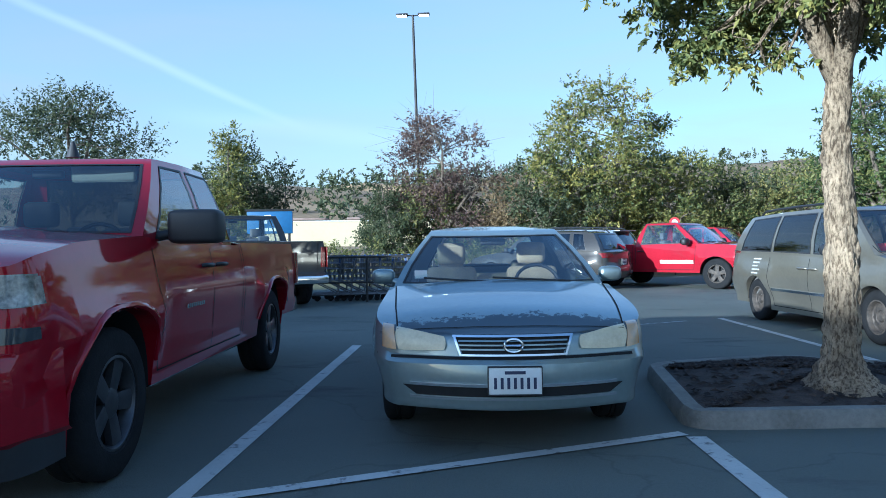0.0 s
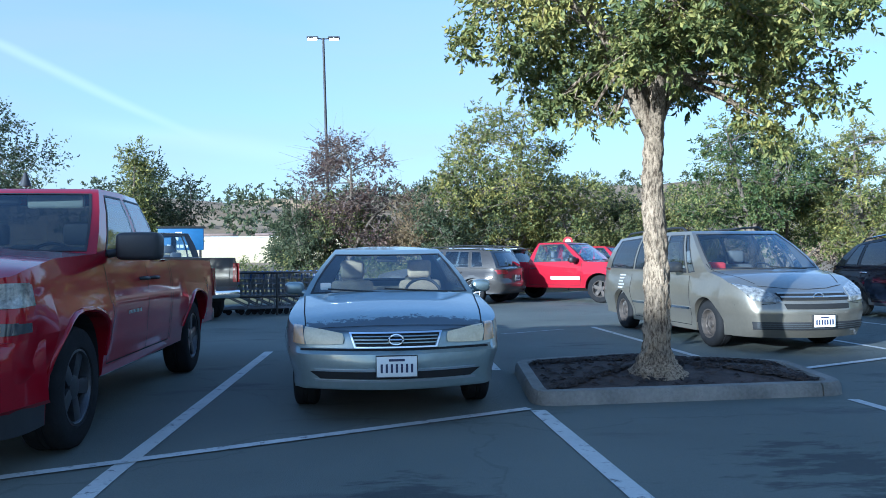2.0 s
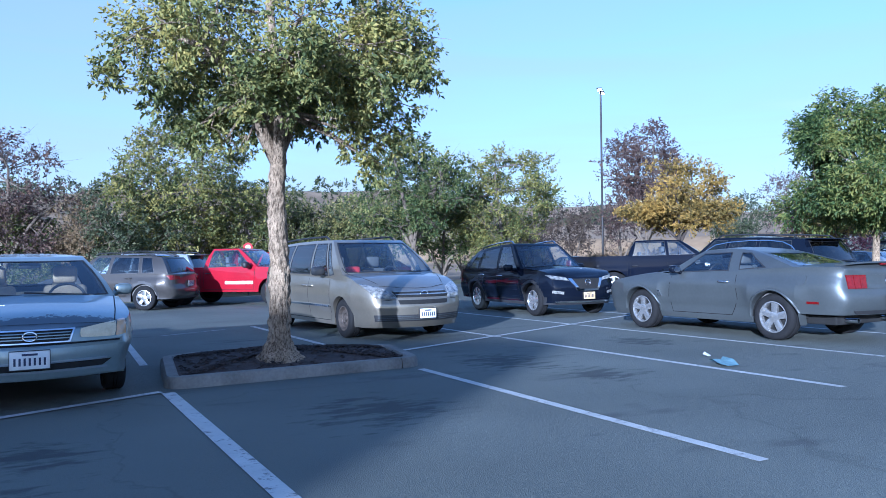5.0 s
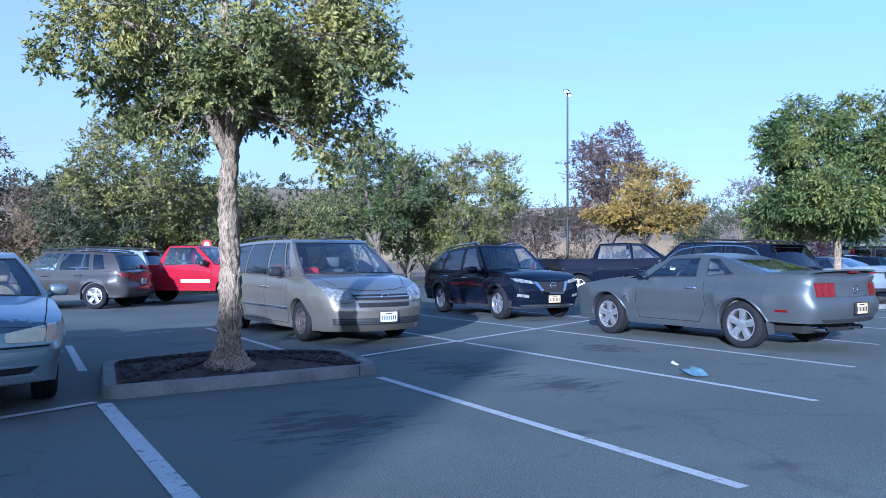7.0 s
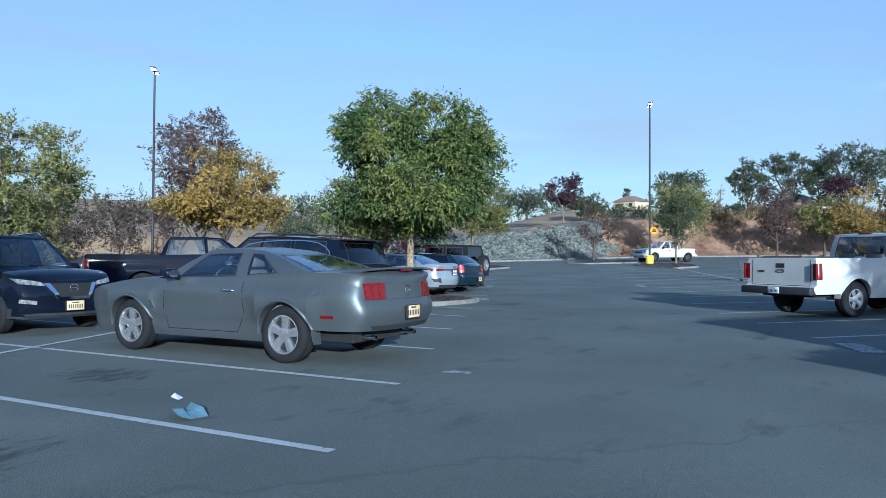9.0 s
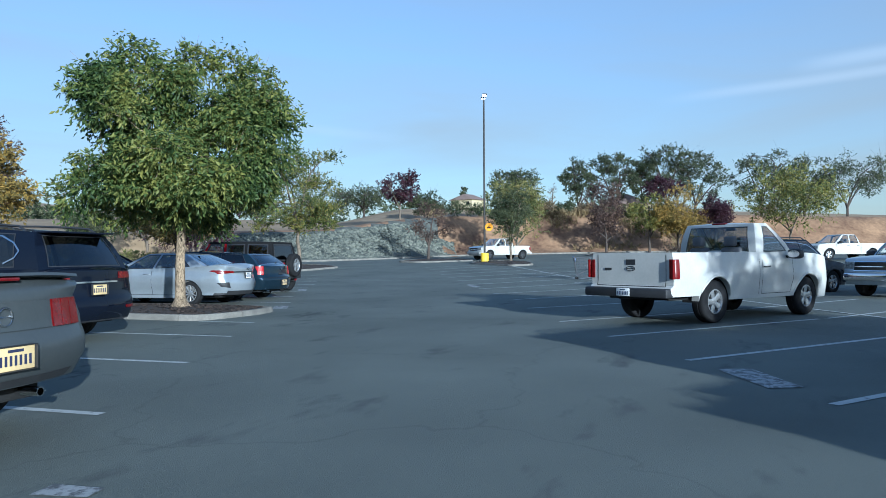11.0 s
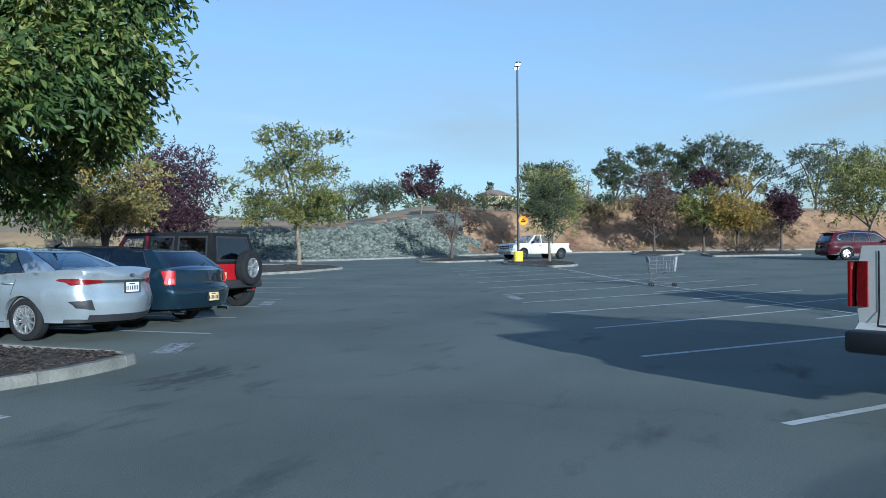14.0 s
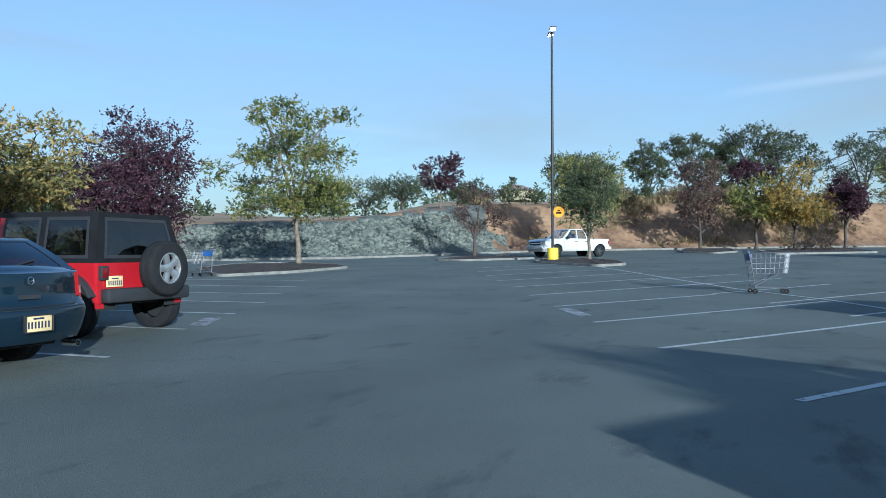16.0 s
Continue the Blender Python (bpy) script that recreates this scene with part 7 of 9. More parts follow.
def compact_sedan():
    h = 4.64 / 2
    S = sedan(4.64, 1.80, 1.43, 1.42, -1.28, P_SILVER, R=0.32, rim_r=0.215, rim_style="ten", rim_mat=M_ALLOY, arch=0.37, sill=0.19, creases=((0.78, 0.014, 0.05), (0.40, -0.015, 0.12)),
              deck=[(-h, 0.96), (-h + 0.06, 1.06), (-h + 0.4, 1.06), (-1.2, 1.0), (0.8, 0.93), (1.1, 0.95), (1.7, 0.87), (2.15, 0.76), (h, 0.66)], tail=-1.72, bow_r=0.20, endw_r=0.66, corner_r=0.66,
              rump=[(0.25, -0.10), (0.42, 0.0), (0.60, 0.03), (0.68, 0.0), (0.85, -0.06), (1.0, -0.02), (1.06, 0.03)],
              cab=dict(hb=0.83, hr=0.57, ws=1.05, rf=0.22, rr=-0.95, rw=-1.70, zr=arc_roof(1.39, -0.3, 0.7, 0.04), pillars=[(0.90, 0.14, "side"), (-0.08, -0.22, "post"), (-0.16, -0.29, "side"), (-1.30, -0.82, "post")]))
    S["zones"] = [("rear_diffuser", lambda c: c.x < -2.0 and c.z < 0.36, M_PLASTIC, "black lower bumper")]
    root, skin, sh = build_vehicle("sedan", place_rear(25.25, 10.4, 90, 4.64), "bright silver compact sedan with alloy wheels", S)
    pair_patches(root, skin, "rear", "tail_light", [(0.46, 0.86), (0.80, 0.835), (0.84, 0.925), (0.46, 0.905)], M_TAIL, "slim red tail lamp", n=9, m=2, lift=0.014)
    both_sides(root, skin, "tail_light_side", [(-1.88, 0.905), (-2.2, 0.85), (-2.2, 0.93), (-1.95, 0.935)], M_TAIL, n=4, m=2, lift=0.008)
    one_patch(root, skin, "rear", "tail_bar", [(-0.47, 0.865), (0.47, 0.865), (0.47, 0.905), (-0.47, 0.905)], M_LAMP_DARK, "dark bar between the lamps", n=8, m=1, lift=0.012)
    emblem(root, skin, "rear", 0.0, 0.97, 0.05, 0.022)
    add_plate(root, skin, "rear", 0.0, 0.79)
    pair_patches(root, skin, "rear", "corner_vent", [(0.58, 0.46), (0.78, 0.50), (0.84, 0.60), (0.64, 0.62)], M_PLASTIC, "black corner vent", n=4, m=2, lift=0.010)
    seams(root, skin, S, doors4(S, 1.02, -0.1, -1.12, 0.28, 0.92))
    handles(root, skin, [(0.05, 0.83), (-0.98, 0.86)], P_SILVER)
    for s in (1, -1):
        add_mirror(root, 0.70, 0.83, 0.99, s, P_BLACKBLUE, 0.9)
    bm = bmesh.new()
    tube(bm, [(-1.0, 0, 1.42), (-1.12, 0, 1.475)], [0.03, 0.008], 8)
    part("roof_antenna", bm, P_BLACKBLUE, root, sharp=50)
    pair_patches(root, skin, "front", "headlight", [(0.45, 0.62), (0.80, 0.66), (0.80, 0.74), (0.45, 0.70)], M_HEADLIGHT, n=5, m=3)


def wagon():
    h = 5.02 / 2
    S = suv(5.02, 1.88, 1.48, 1.55, -1.50, P_BLUE, belt=0.98, R=0.35, rim_r=0.22, arch=0.39, sill=0.22, category="station wagon", endw_r=0.76, corner_r=0.58, bow_r=0.16,
            rump=[(0.25, -0.10), (0.40, 0.0), (0.60, 0.05), (0.66, 0.04), (0.72, -0.04), (1.0, -0.07)], rear_glass=M_GLASS_DARK, dark_sides=True,
            cab=dict(hb=0.865, hr=0.62, ws=h - 1.30, rf=h - 1.95, rr=-h + 0.62, rw=-h + 0.20, zr=arc_roof(1.44, 0.2, 1.8, 0.06), pillars=[(h - 1.44, h - 2.03, "side"), (h - 2.42, h - 2.5, "post"), (h - 2.5, h - 2.58, "dark"), (h - 3.5, h - 3.45, "post"), (h - 3.58, h - 3.52, "dark"), (-h + 0.48, -h + 0.80, "post")]))
    S["zones"] = [("rear_diffuser", lambda c: c.x < -2.2 and c.z < 0.30, M_PLASTIC, "black lower bumper")]
    root, skin, sh = build_vehicle("station_wagon", place_rear(27.55, 10.62, 90, 5.02), "dark teal-blue station wagon with red tail lamps", S)
    pair_patches(root, skin, "rear", "tail_light", [(0.735, 0.75), (0.86, 0.75), (0.85, 1.0), (0.745, 1.0)], M_TAIL_GLOW, "lit red tail lamp", n=4, m=5, lift=0.012)
    pair_patches(root, skin, "rear", "lamp_reflector", [(0.75, 0.775), (0.845, 0.775), (0.845, 0.86), (0.75, 0.86)], M_REFLECTOR, "pale lower half of the lamp", n=4, m=3, lift=0.02)
    both_sides(root, skin, "tail_light_side", [(-h + 0.16, 0.77), (-h + 0.04, 0.75), (-h + 0.06, 1.0), (-h + 0.14, 0.98)], M_TAIL_GLOW, n=3, m=4, lift=0.010)
    add_plate(root, skin, "rear", 0.0, 0.52, M_PLATE_SUNLIT)
    emblem(root, skin, "rear", 0.0, 0.93, 0.035, 0.035)
    one_patch(root, skin, "rear", "tailgate_handle", [(-0.12, 0.755), (0.12, 0.755), (0.12, 0.795), (-0.12, 0.795)], M_PLASTIC, n=4, m=1, lift=0.012)
    bm = bmesh.new()
    skin.ribbon(bm, "rear", [(-0.64, 1.0), (-0.62, 0.68), (0.62, 0.68), (0.64, 1.0)], 0.010, 0.004)
    skin.ribbon(bm, "rear", [(-0.88, 0.655), (0.88, 0.655)], 0.010, 0.004)
    part("tailgate_gap", bm, M_SEAM, root, smooth=False)
    bm = bmesh.new()
    tube(bm, [(-h + 0.14, 0.0, 1.06), (-h + 0.18, -0.18, 1.10), (-h + 0.22, -0.34, 1.13)], 0.012, 6)
    part("rear_wiper", bm, M_PLASTIC, root)
    seams(root, skin, S, doors4(S, 1.08, 0.02, -1.0, 0.30, 0.95))
    handles(root, skin, [(0.16, 0.86), (-0.88, 0.88)], P_BLUE)
    for s in (1, -1):
        add_mirror(root, 0.86, 0.87, 1.02, s, P_BLUE, 0.95)
    bm = bmesh.new()
    lathe(bm, [(0.035, -0.10), (0.035, 0.10), (0.028, 0.10), (0.026, -0.1)], 16)
    bmesh.ops.rotate(bm, cent=(0, 0, 0), matrix=Matrix.Rotation(radians(90), 3, "Z"), verts=bm.verts)
    bmesh.ops.translate(bm, vec=(-h + 0.02, -0.62, 0.26), verts=bm.verts)
    part("exhaust_pipe", bm, M_CHROME, root, sharp=60)
    bm = bmesh.new()
    lathe(bm, [(0.035, -0.10), (0.035, 0.10), (0.028, 0.10), (0.026, -0.1)], 16)
    bmesh.ops.rotate(bm, cent=(0, 0, 0), matrix=Matrix.Rotation(radians(90), 3, "Z"), verts=bm.verts)
    bmesh.ops.translate(bm, vec=(-h + 0.02, 0.62, 0.26), verts=bm.verts)
    part("exhaust_pipe", bm, M_CHROME, root, sharp=60)


def jeep():
    L, W = 4.15, 1.83
    h = L / 2
    S = suv(L, W, 1.83, 1.38, -1.56 + 0.0, P_JEEP, belt=1.06, R=0.405, rim_r=0.23, tw=0.26, arch=0.46, sill=0.42, category="off-road car", endw=0.96, endw_r=0.98, corner=0.08, corner_r=0.06, bow_f=0.02, bow_r=0.0, flare=0.0, inset=-0.05,
            deck=[(-h, 1.06), (0.8, 1.06), (1.0, 1.08), (h, 1.04)], cowl=0.95, tail=-h + 0.03, nose=[(0.3, 0.0), (1.0, 0.0)], rump=[(0.3, 0.0), (1.1, 0.0)], section=[(0, 0.96), (0.5, 1.0), (1.0, 0.99)], lip_r=0.50, lip_f=0.5,
            cab=dict(hb=0.88, hr=0.74, ws=0.90, rf=0.50, rr=-h + 0.16, rw=-h + 0.04, zr=arc_roof(1.80, -0.4, 2.0, 0.03), bow=0.02, bow_r=0.0, rearw=1.0, bulge=0.01, v0=0.10, v1=0.90,
                     pillars=[(0.80, 0.42, "side"), (-0.10, -0.10, "post"), (-0.20, -0.20, "dark"), (-0.95, -0.92, "post"), (-1.05, -1.02, "dark"), (-h + 0.18, -h + 0.26, "post")]), rear_glass=M_GLASS_DARK, seal=0.05, seat_x=-0.1)
    soft_top = mat("black_soft_top", (0.012, 0.012, 0.013), 0.85, var=0.3, scale=5, fine=40, spec=0.12)
    S["zones"] = [("soft_top", lambda c: c.z > 1.07 and (c.x < -0.96 or c.z > 1.70), soft_top, "black fabric soft top")]
    root, skin, sh = build_vehicle("off_road_car", place_rear(31.02, 12.25, 90, L), "red off-road car with black soft top and spare wheel", S)
    # spare wheel on the tailgate
    ty, rm, dc = wheel_meshes(0.41, 0.26, 0.23, "five", M_ALLOY)
    sp = new("spare_wheel", ty)
    sp.parent = root
    sp.matrix_basis = Matrix.Translation((-h - 0.20, -0.20, 0.97)) @ Matrix.Rotation(radians(90), 4, "Z")
    tagged(sp, "spare wheel with silver rim on the tailgate")
    o = new("rim", rm)
    o.parent = sp
    bm = bmesh.new()
    box(bm, -h - 0.10, -h + 0.0, -0.35, -0.09, 0.85, 1.15, 0.03)
    part("spare_carrier", bm, M_PLASTIC, root, sharp=50)
    for s in (1, -1):
        bm = bmesh.new()
        box(bm, -h - 0.05, -h + 0.01, s * 0.80 - 0.07, s * 0.80 + 0.07, 0.82, 1.02, 0.012)
        housing = part("tail_light", bm, M_PLASTIC, root, "square tail lamp in black frame", sharp=40)
        bm = bmesh.new()
        box(bm, -h - 0.058, -h - 0.045, s * 0.80 - 0.045, s * 0.80 + 0.045, 0.85, 0.99, 0.006)
        part("lens", bm, M_TAIL, housing, "red lens", sharp=40)
        for ax in (S["xf"], S["xr"]):
            bm = bmesh.new()
            prev = None
            for a in range(15, 170, 12):
                c_, s_ = math.cos(radians(a)), math.sin(radians(a))
                r = 0.47
                cur = [bm.verts.new((ax + r * c_, s * 0.86, S["R"] + r * s_ * 0.98)), bm.verts.new((ax + (r + 0.02) * c_, s * 1.0, S["R"] + (r + 0.01) * s_)), bm.verts.new((ax + (r + 0.06) * c_, s * 0.99, S["R"] + (r + 0.05) * s_)), bm.verts.new((ax + (r + 0.07) * c_, s * 0.86, S["R"] + (r + 0.07) * s_))]
                if prev:
                    for i in range(3):
                        bm.faces.new((prev[i], prev[i + 1], cur[i + 1], cur[i]))
                prev = cur
            bmesh.ops.recalc_face_normals(bm, faces=bm.faces)
            part("fender_flare", bm, M_PLASTIC, root, "black plastic wheel-arch flare", sharp=50)
    bm = bmesh.new()
    box(bm, -h - 0.16, -h + 0.02, -0.84, 0.84, 0.50, 0.70, 0.04)
    part("rear_bumper", bm, M_PLASTIC, root, "black rear bumper", sharp=40)
    bm = bmesh.new()
    box(bm, -h - 0.03, -h - 0.018, 0.45, 0.755, 0.72, 0.875, 0.004)
    pl = part("number_plate", bm, M_PLATE_SUNLIT, root, sharp=30)
    plate_bars(pl, -h - 0.032, 0.60, 0.79, M_INK, -1)
    seams(root, skin, S, [[(0.80, 1.05), (0.80, 0.52), (-0.12, 0.52), (-0.12, 1.05)], [(-0.20, 1.05), (-0.20, 0.52), (-0.85, 0.52), (-1.0, 0.8), (-1.0, 1.05)]])
    handles(root, skin, [(0.0, 0.95), (-0.88, 0.95)], M_PLASTIC)
    for s in (1, -1):
        add_mirror(root, 0.72, 0.90, 1.14, s, M_PLASTIC, 1.2)


def compass_suv():
    S = suv(4.39, 1.82, 1.64, 1.33, -1.31, P_COMPASS, belt=0.99, rim_mat=M_ALLOY, rim_style="five")
    S["zones"] = cladding(S, 0.36) + [("roof_panel", lambda c: c.z > 1.575, P_BLACKBLUE, "black roof panel")]
    root, skin, sh = build_vehicle("suv", place_rear(4.55, 19.95, 142, 4.39), "grey-beige compact suv with black roof and cladding", S)
    pair_patches(root, skin, "rear", "tail_light", [(0.48, 0.88), (0.82, 0.86), (0.84, 0.99), (0.48, 0.97)], M_TAIL, n=5, m=3)
    add_plate(root, skin, "rear", 0.0, 0.75)
    rails(root, S, 0.3, -1.6, 0.62, M_PLASTIC)
    seams(root, skin, S, doors4(S, 0.95, -0.02, -0.95, 0.4, 0.95))
    handles(root, skin, [(0.12, 0.9), (-0.85, 0.92)], P_COMPASS)
    for s in (1, -1):
        add_mirror(root, 0.7, 0.86, 1.05, s, P_COMPASS, 1.0)


def plain_sedan(m, label, paint_m):
    S = sedan(4.75, 1.82, 1.45, 1.42, -1.33, paint_m)
    root, skin, sh = build_vehicle("sedan", m, label, S)
    pair_patches(root, skin, "front", "headlight", [(0.45, 0.60), (0.80, 0.62), (0.80, 0.72), (0.45, 0.70)], M_HEADLIGHT, n=5, m=3)
    pair_patches(root, skin, "rear", "tail_light", [(0.45, 0.72), (0.82, 0.72), (0.82, 0.86), (0.45, 0.86)], M_TAIL, n=5, m=3)
    one_patch(root, skin, "front", "grille", [(-0.36, 0.45), (0.36, 0.45), (0.40, 0.66), (-0.40, 0.66)], M_DARK, n=6, m=3)
    add_plate(root, skin, "rear", 0.0, 0.62)
    seams(root, skin, S, doors4(S, 1.0, -0.05, -1.05))
    for s in (1, -1):
        add_mirror(root, 0.75, 0.83, 1.0, s, paint_m, 0.9)
    return root


old_sedan()
silverado_like()
minivan()
crossover()
coupe()
compact_sedan()
wagon()
jeep()
white_truck()
compass_suv()
big_suv(place_rear(16.65, 7.55, 90, 4.95), "black-blue large suv with chrome window trim", P_BLACKBLUE)
plain_pickup(place(8.35, 19.6, -44, 5.4), "bright red work pickup truck with steel wheels", P_FLATRED, crew=False, rim=M_RUST, scale_L=5.3, glass=0.66, cab=1.95)
plain_pickup(place_rear(-3.35, 15.2, 122, 5.7), "dark grey pickup truck with closed tailgate", P_CHARCOAL, rim=M_ALLOY_DARK, belt=1.36)
plain_pickup(place_rear(18.0, 19.1, -42, 6.1), "black crew-cab pickup truck with chrome bumper", P_BLACK, belt=1.33, glass=0.62, scale_L=6.1, cab=2.55)
plain_sedan(place_rear(26.0, 18.6, -42, 4.75), "black sedan beside the black pickup", P_BLACK)
plain_sedan(place_rear(21.2, 25.9, -42, 4.75), "dark sedan in the back row", P_CHARCOAL)
big_suv(place_rear(6.3, 25.6, 142, 4.95), "silver-green suv in the back row", P_SILVER)
plain_pickup(place(12.6, 29.0, -44, 5.4), "red pickup truck in the far bays", P_FLATRED)
plain_pickup(place(69.0, 15.4, 139.5, 5.3), "white crew pickup truck by the far lamp pole", P_WHITE, rim=M_ALLOY_DARK, bumper=P_WHITE, scale_L=5.3)
big_suv(place_rear(67.4, -5.1, -72, 4.95), "maroon suv with pale window trim in the far bays", P_MAROON)
big_suv(pose(34.0, -4.0, 0, 0, 0, -44), "black suv in the bay beyond the white pickup", P_BLACKBLUE)
plain_pickup(place(31.2, -6.2, 136, 5.6), "silver pickup truck with chrome grille", P_SILVER)
plain_sedan(place_rear(15.15, -3.75, -44, 4.75), "silver sedan with red tail lamps in the bays", P_SILVER)
# next three vehicles are unseen, added to cast shade across the aisle
big_suv(place_rear(12.4, -4.3, -44, 4.95), "dark suv parked in the angled bays", P_CHARCOAL)
plain_pickup(place_rear(9.8, -5.4, -44, 5.6), "grey pickup truck parked in the angled bays", P_GREY)
big_suv(place_rear(7.2, -6.6, -44, 4.95), "maroon suv parked in the angled bays", P_MAROON)
plain_pickup(place(65.6, -9.8, 120, 5.6), "white pickup truck in the far bays", P_WHITE)
plain_sedan(place_rear(21.5, 37.9, 165, 4.75), "red sedan parked beyond the verge trees", P_MAROON)
plain_sedan(place(27.6, 17.4, -90, 4.75), "silver sedan nose to nose with the wagon", P_SILVER)


# ---------------------------------------------------------------- trees
def leaf_cloud(name, centres, count, size, material, parent, seed, droop=0.0, aspect=0.45, flat=0.8, per=9):
    """Many small folded leaves, set along short twigs that fan out of clumps (centre, radius)."""
    rs = np.random.RandomState(seed)
    c = np.array([p for p, r in centres])
    r = np.array([r for p, r in centres])
    wgt = r ** 1.7
    shoots = max(1, count // per)
    count = shoots * per
    pick = rs.choice(len(c), shoots, p=wgt / wgt.sum())
    v = rs.normal(size=(shoots, 3))
    v /= np.linalg.norm(v, axis=1)[:, None]
    start = c[pick] + v * (rs.uniform(0.05, 0.72, shoots) ** 0.6 * r[pick])[:, None] * np.array([1, 1, flat])
    way = v * 0.9 + rs.normal(size=(shoots, 3)) * 0.42
    way[:, 2] += 0.30 - 0.22 * droop
    way /= np.linalg.norm(way, axis=1)[:, None]
    span = np.maximum(r[pick] * rs.uniform(0.30, 0.85, shoots), size * 1.6)
    t = np.tile((np.arange(per) + 0.6) / per, shoots) * rs.uniform(0.9, 1.1, count)
    rep = np.repeat(np.arange(shoots), per)
    pos = start[rep] + way[rep] * (span[rep] * t)[:, None]
    pos[:, 2] -= 0.22 * max(droop, 0.0) * span[rep] * t * t
    side = np.cross(way[rep], rs.normal(size=(count, 3)))
    side /= np.linalg.norm(side, axis=1)[:, None] + 1e-9
    a = way[rep] * 0.7 + side * 0.9 + rs.normal(size=(count, 3)) * 0.25
    a[:, 2] -= droop * 0.8
    a /= np.linalg.norm(a, axis=1)[:, None]
    b = np.cross(a, rs.normal(size=(count, 3)))
    b /= np.linalg.norm(b, axis=1)[:, None] + 1e-9
    pos += a * (size * 0.45)
    s = size * rs.uniform(0.65, 1.3, count)
    n = np.cross(a, b)
    A, B, N = a * s[:, None], b * (s * aspect)[:, None], n * (s * 0.12)[:, None]
    verts = np.stack([pos - A * 0.5, pos + B * 0.5 + N, pos + A * 0.5, pos - B * 0.5 + N], 1).reshape(-1, 3)
    me = bpy.data.meshes.new(name)
    me.vertices.add(len(verts))
    me.vertices.foreach_set("co", verts.astype(np.float32).ravel())
    k = np.arange(count) * 4
    tri = np.stack([k, k + 1, k + 2, k, k + 2, k + 3], 1).reshape(-1)
    me.loops.add(len(tri))
    me.loops.foreach_set("vertex_index", tri.astype(np.int32))
    me.polygons.add(count * 2)
    me.polygons.foreach_set("loop_start", (np.arange(count * 2) * 3).astype(np.int32))
    me.update(calc_edges=True)
    me.materials.append(material)
    ob = new(name, me)
    ob.parent = parent
    return ob


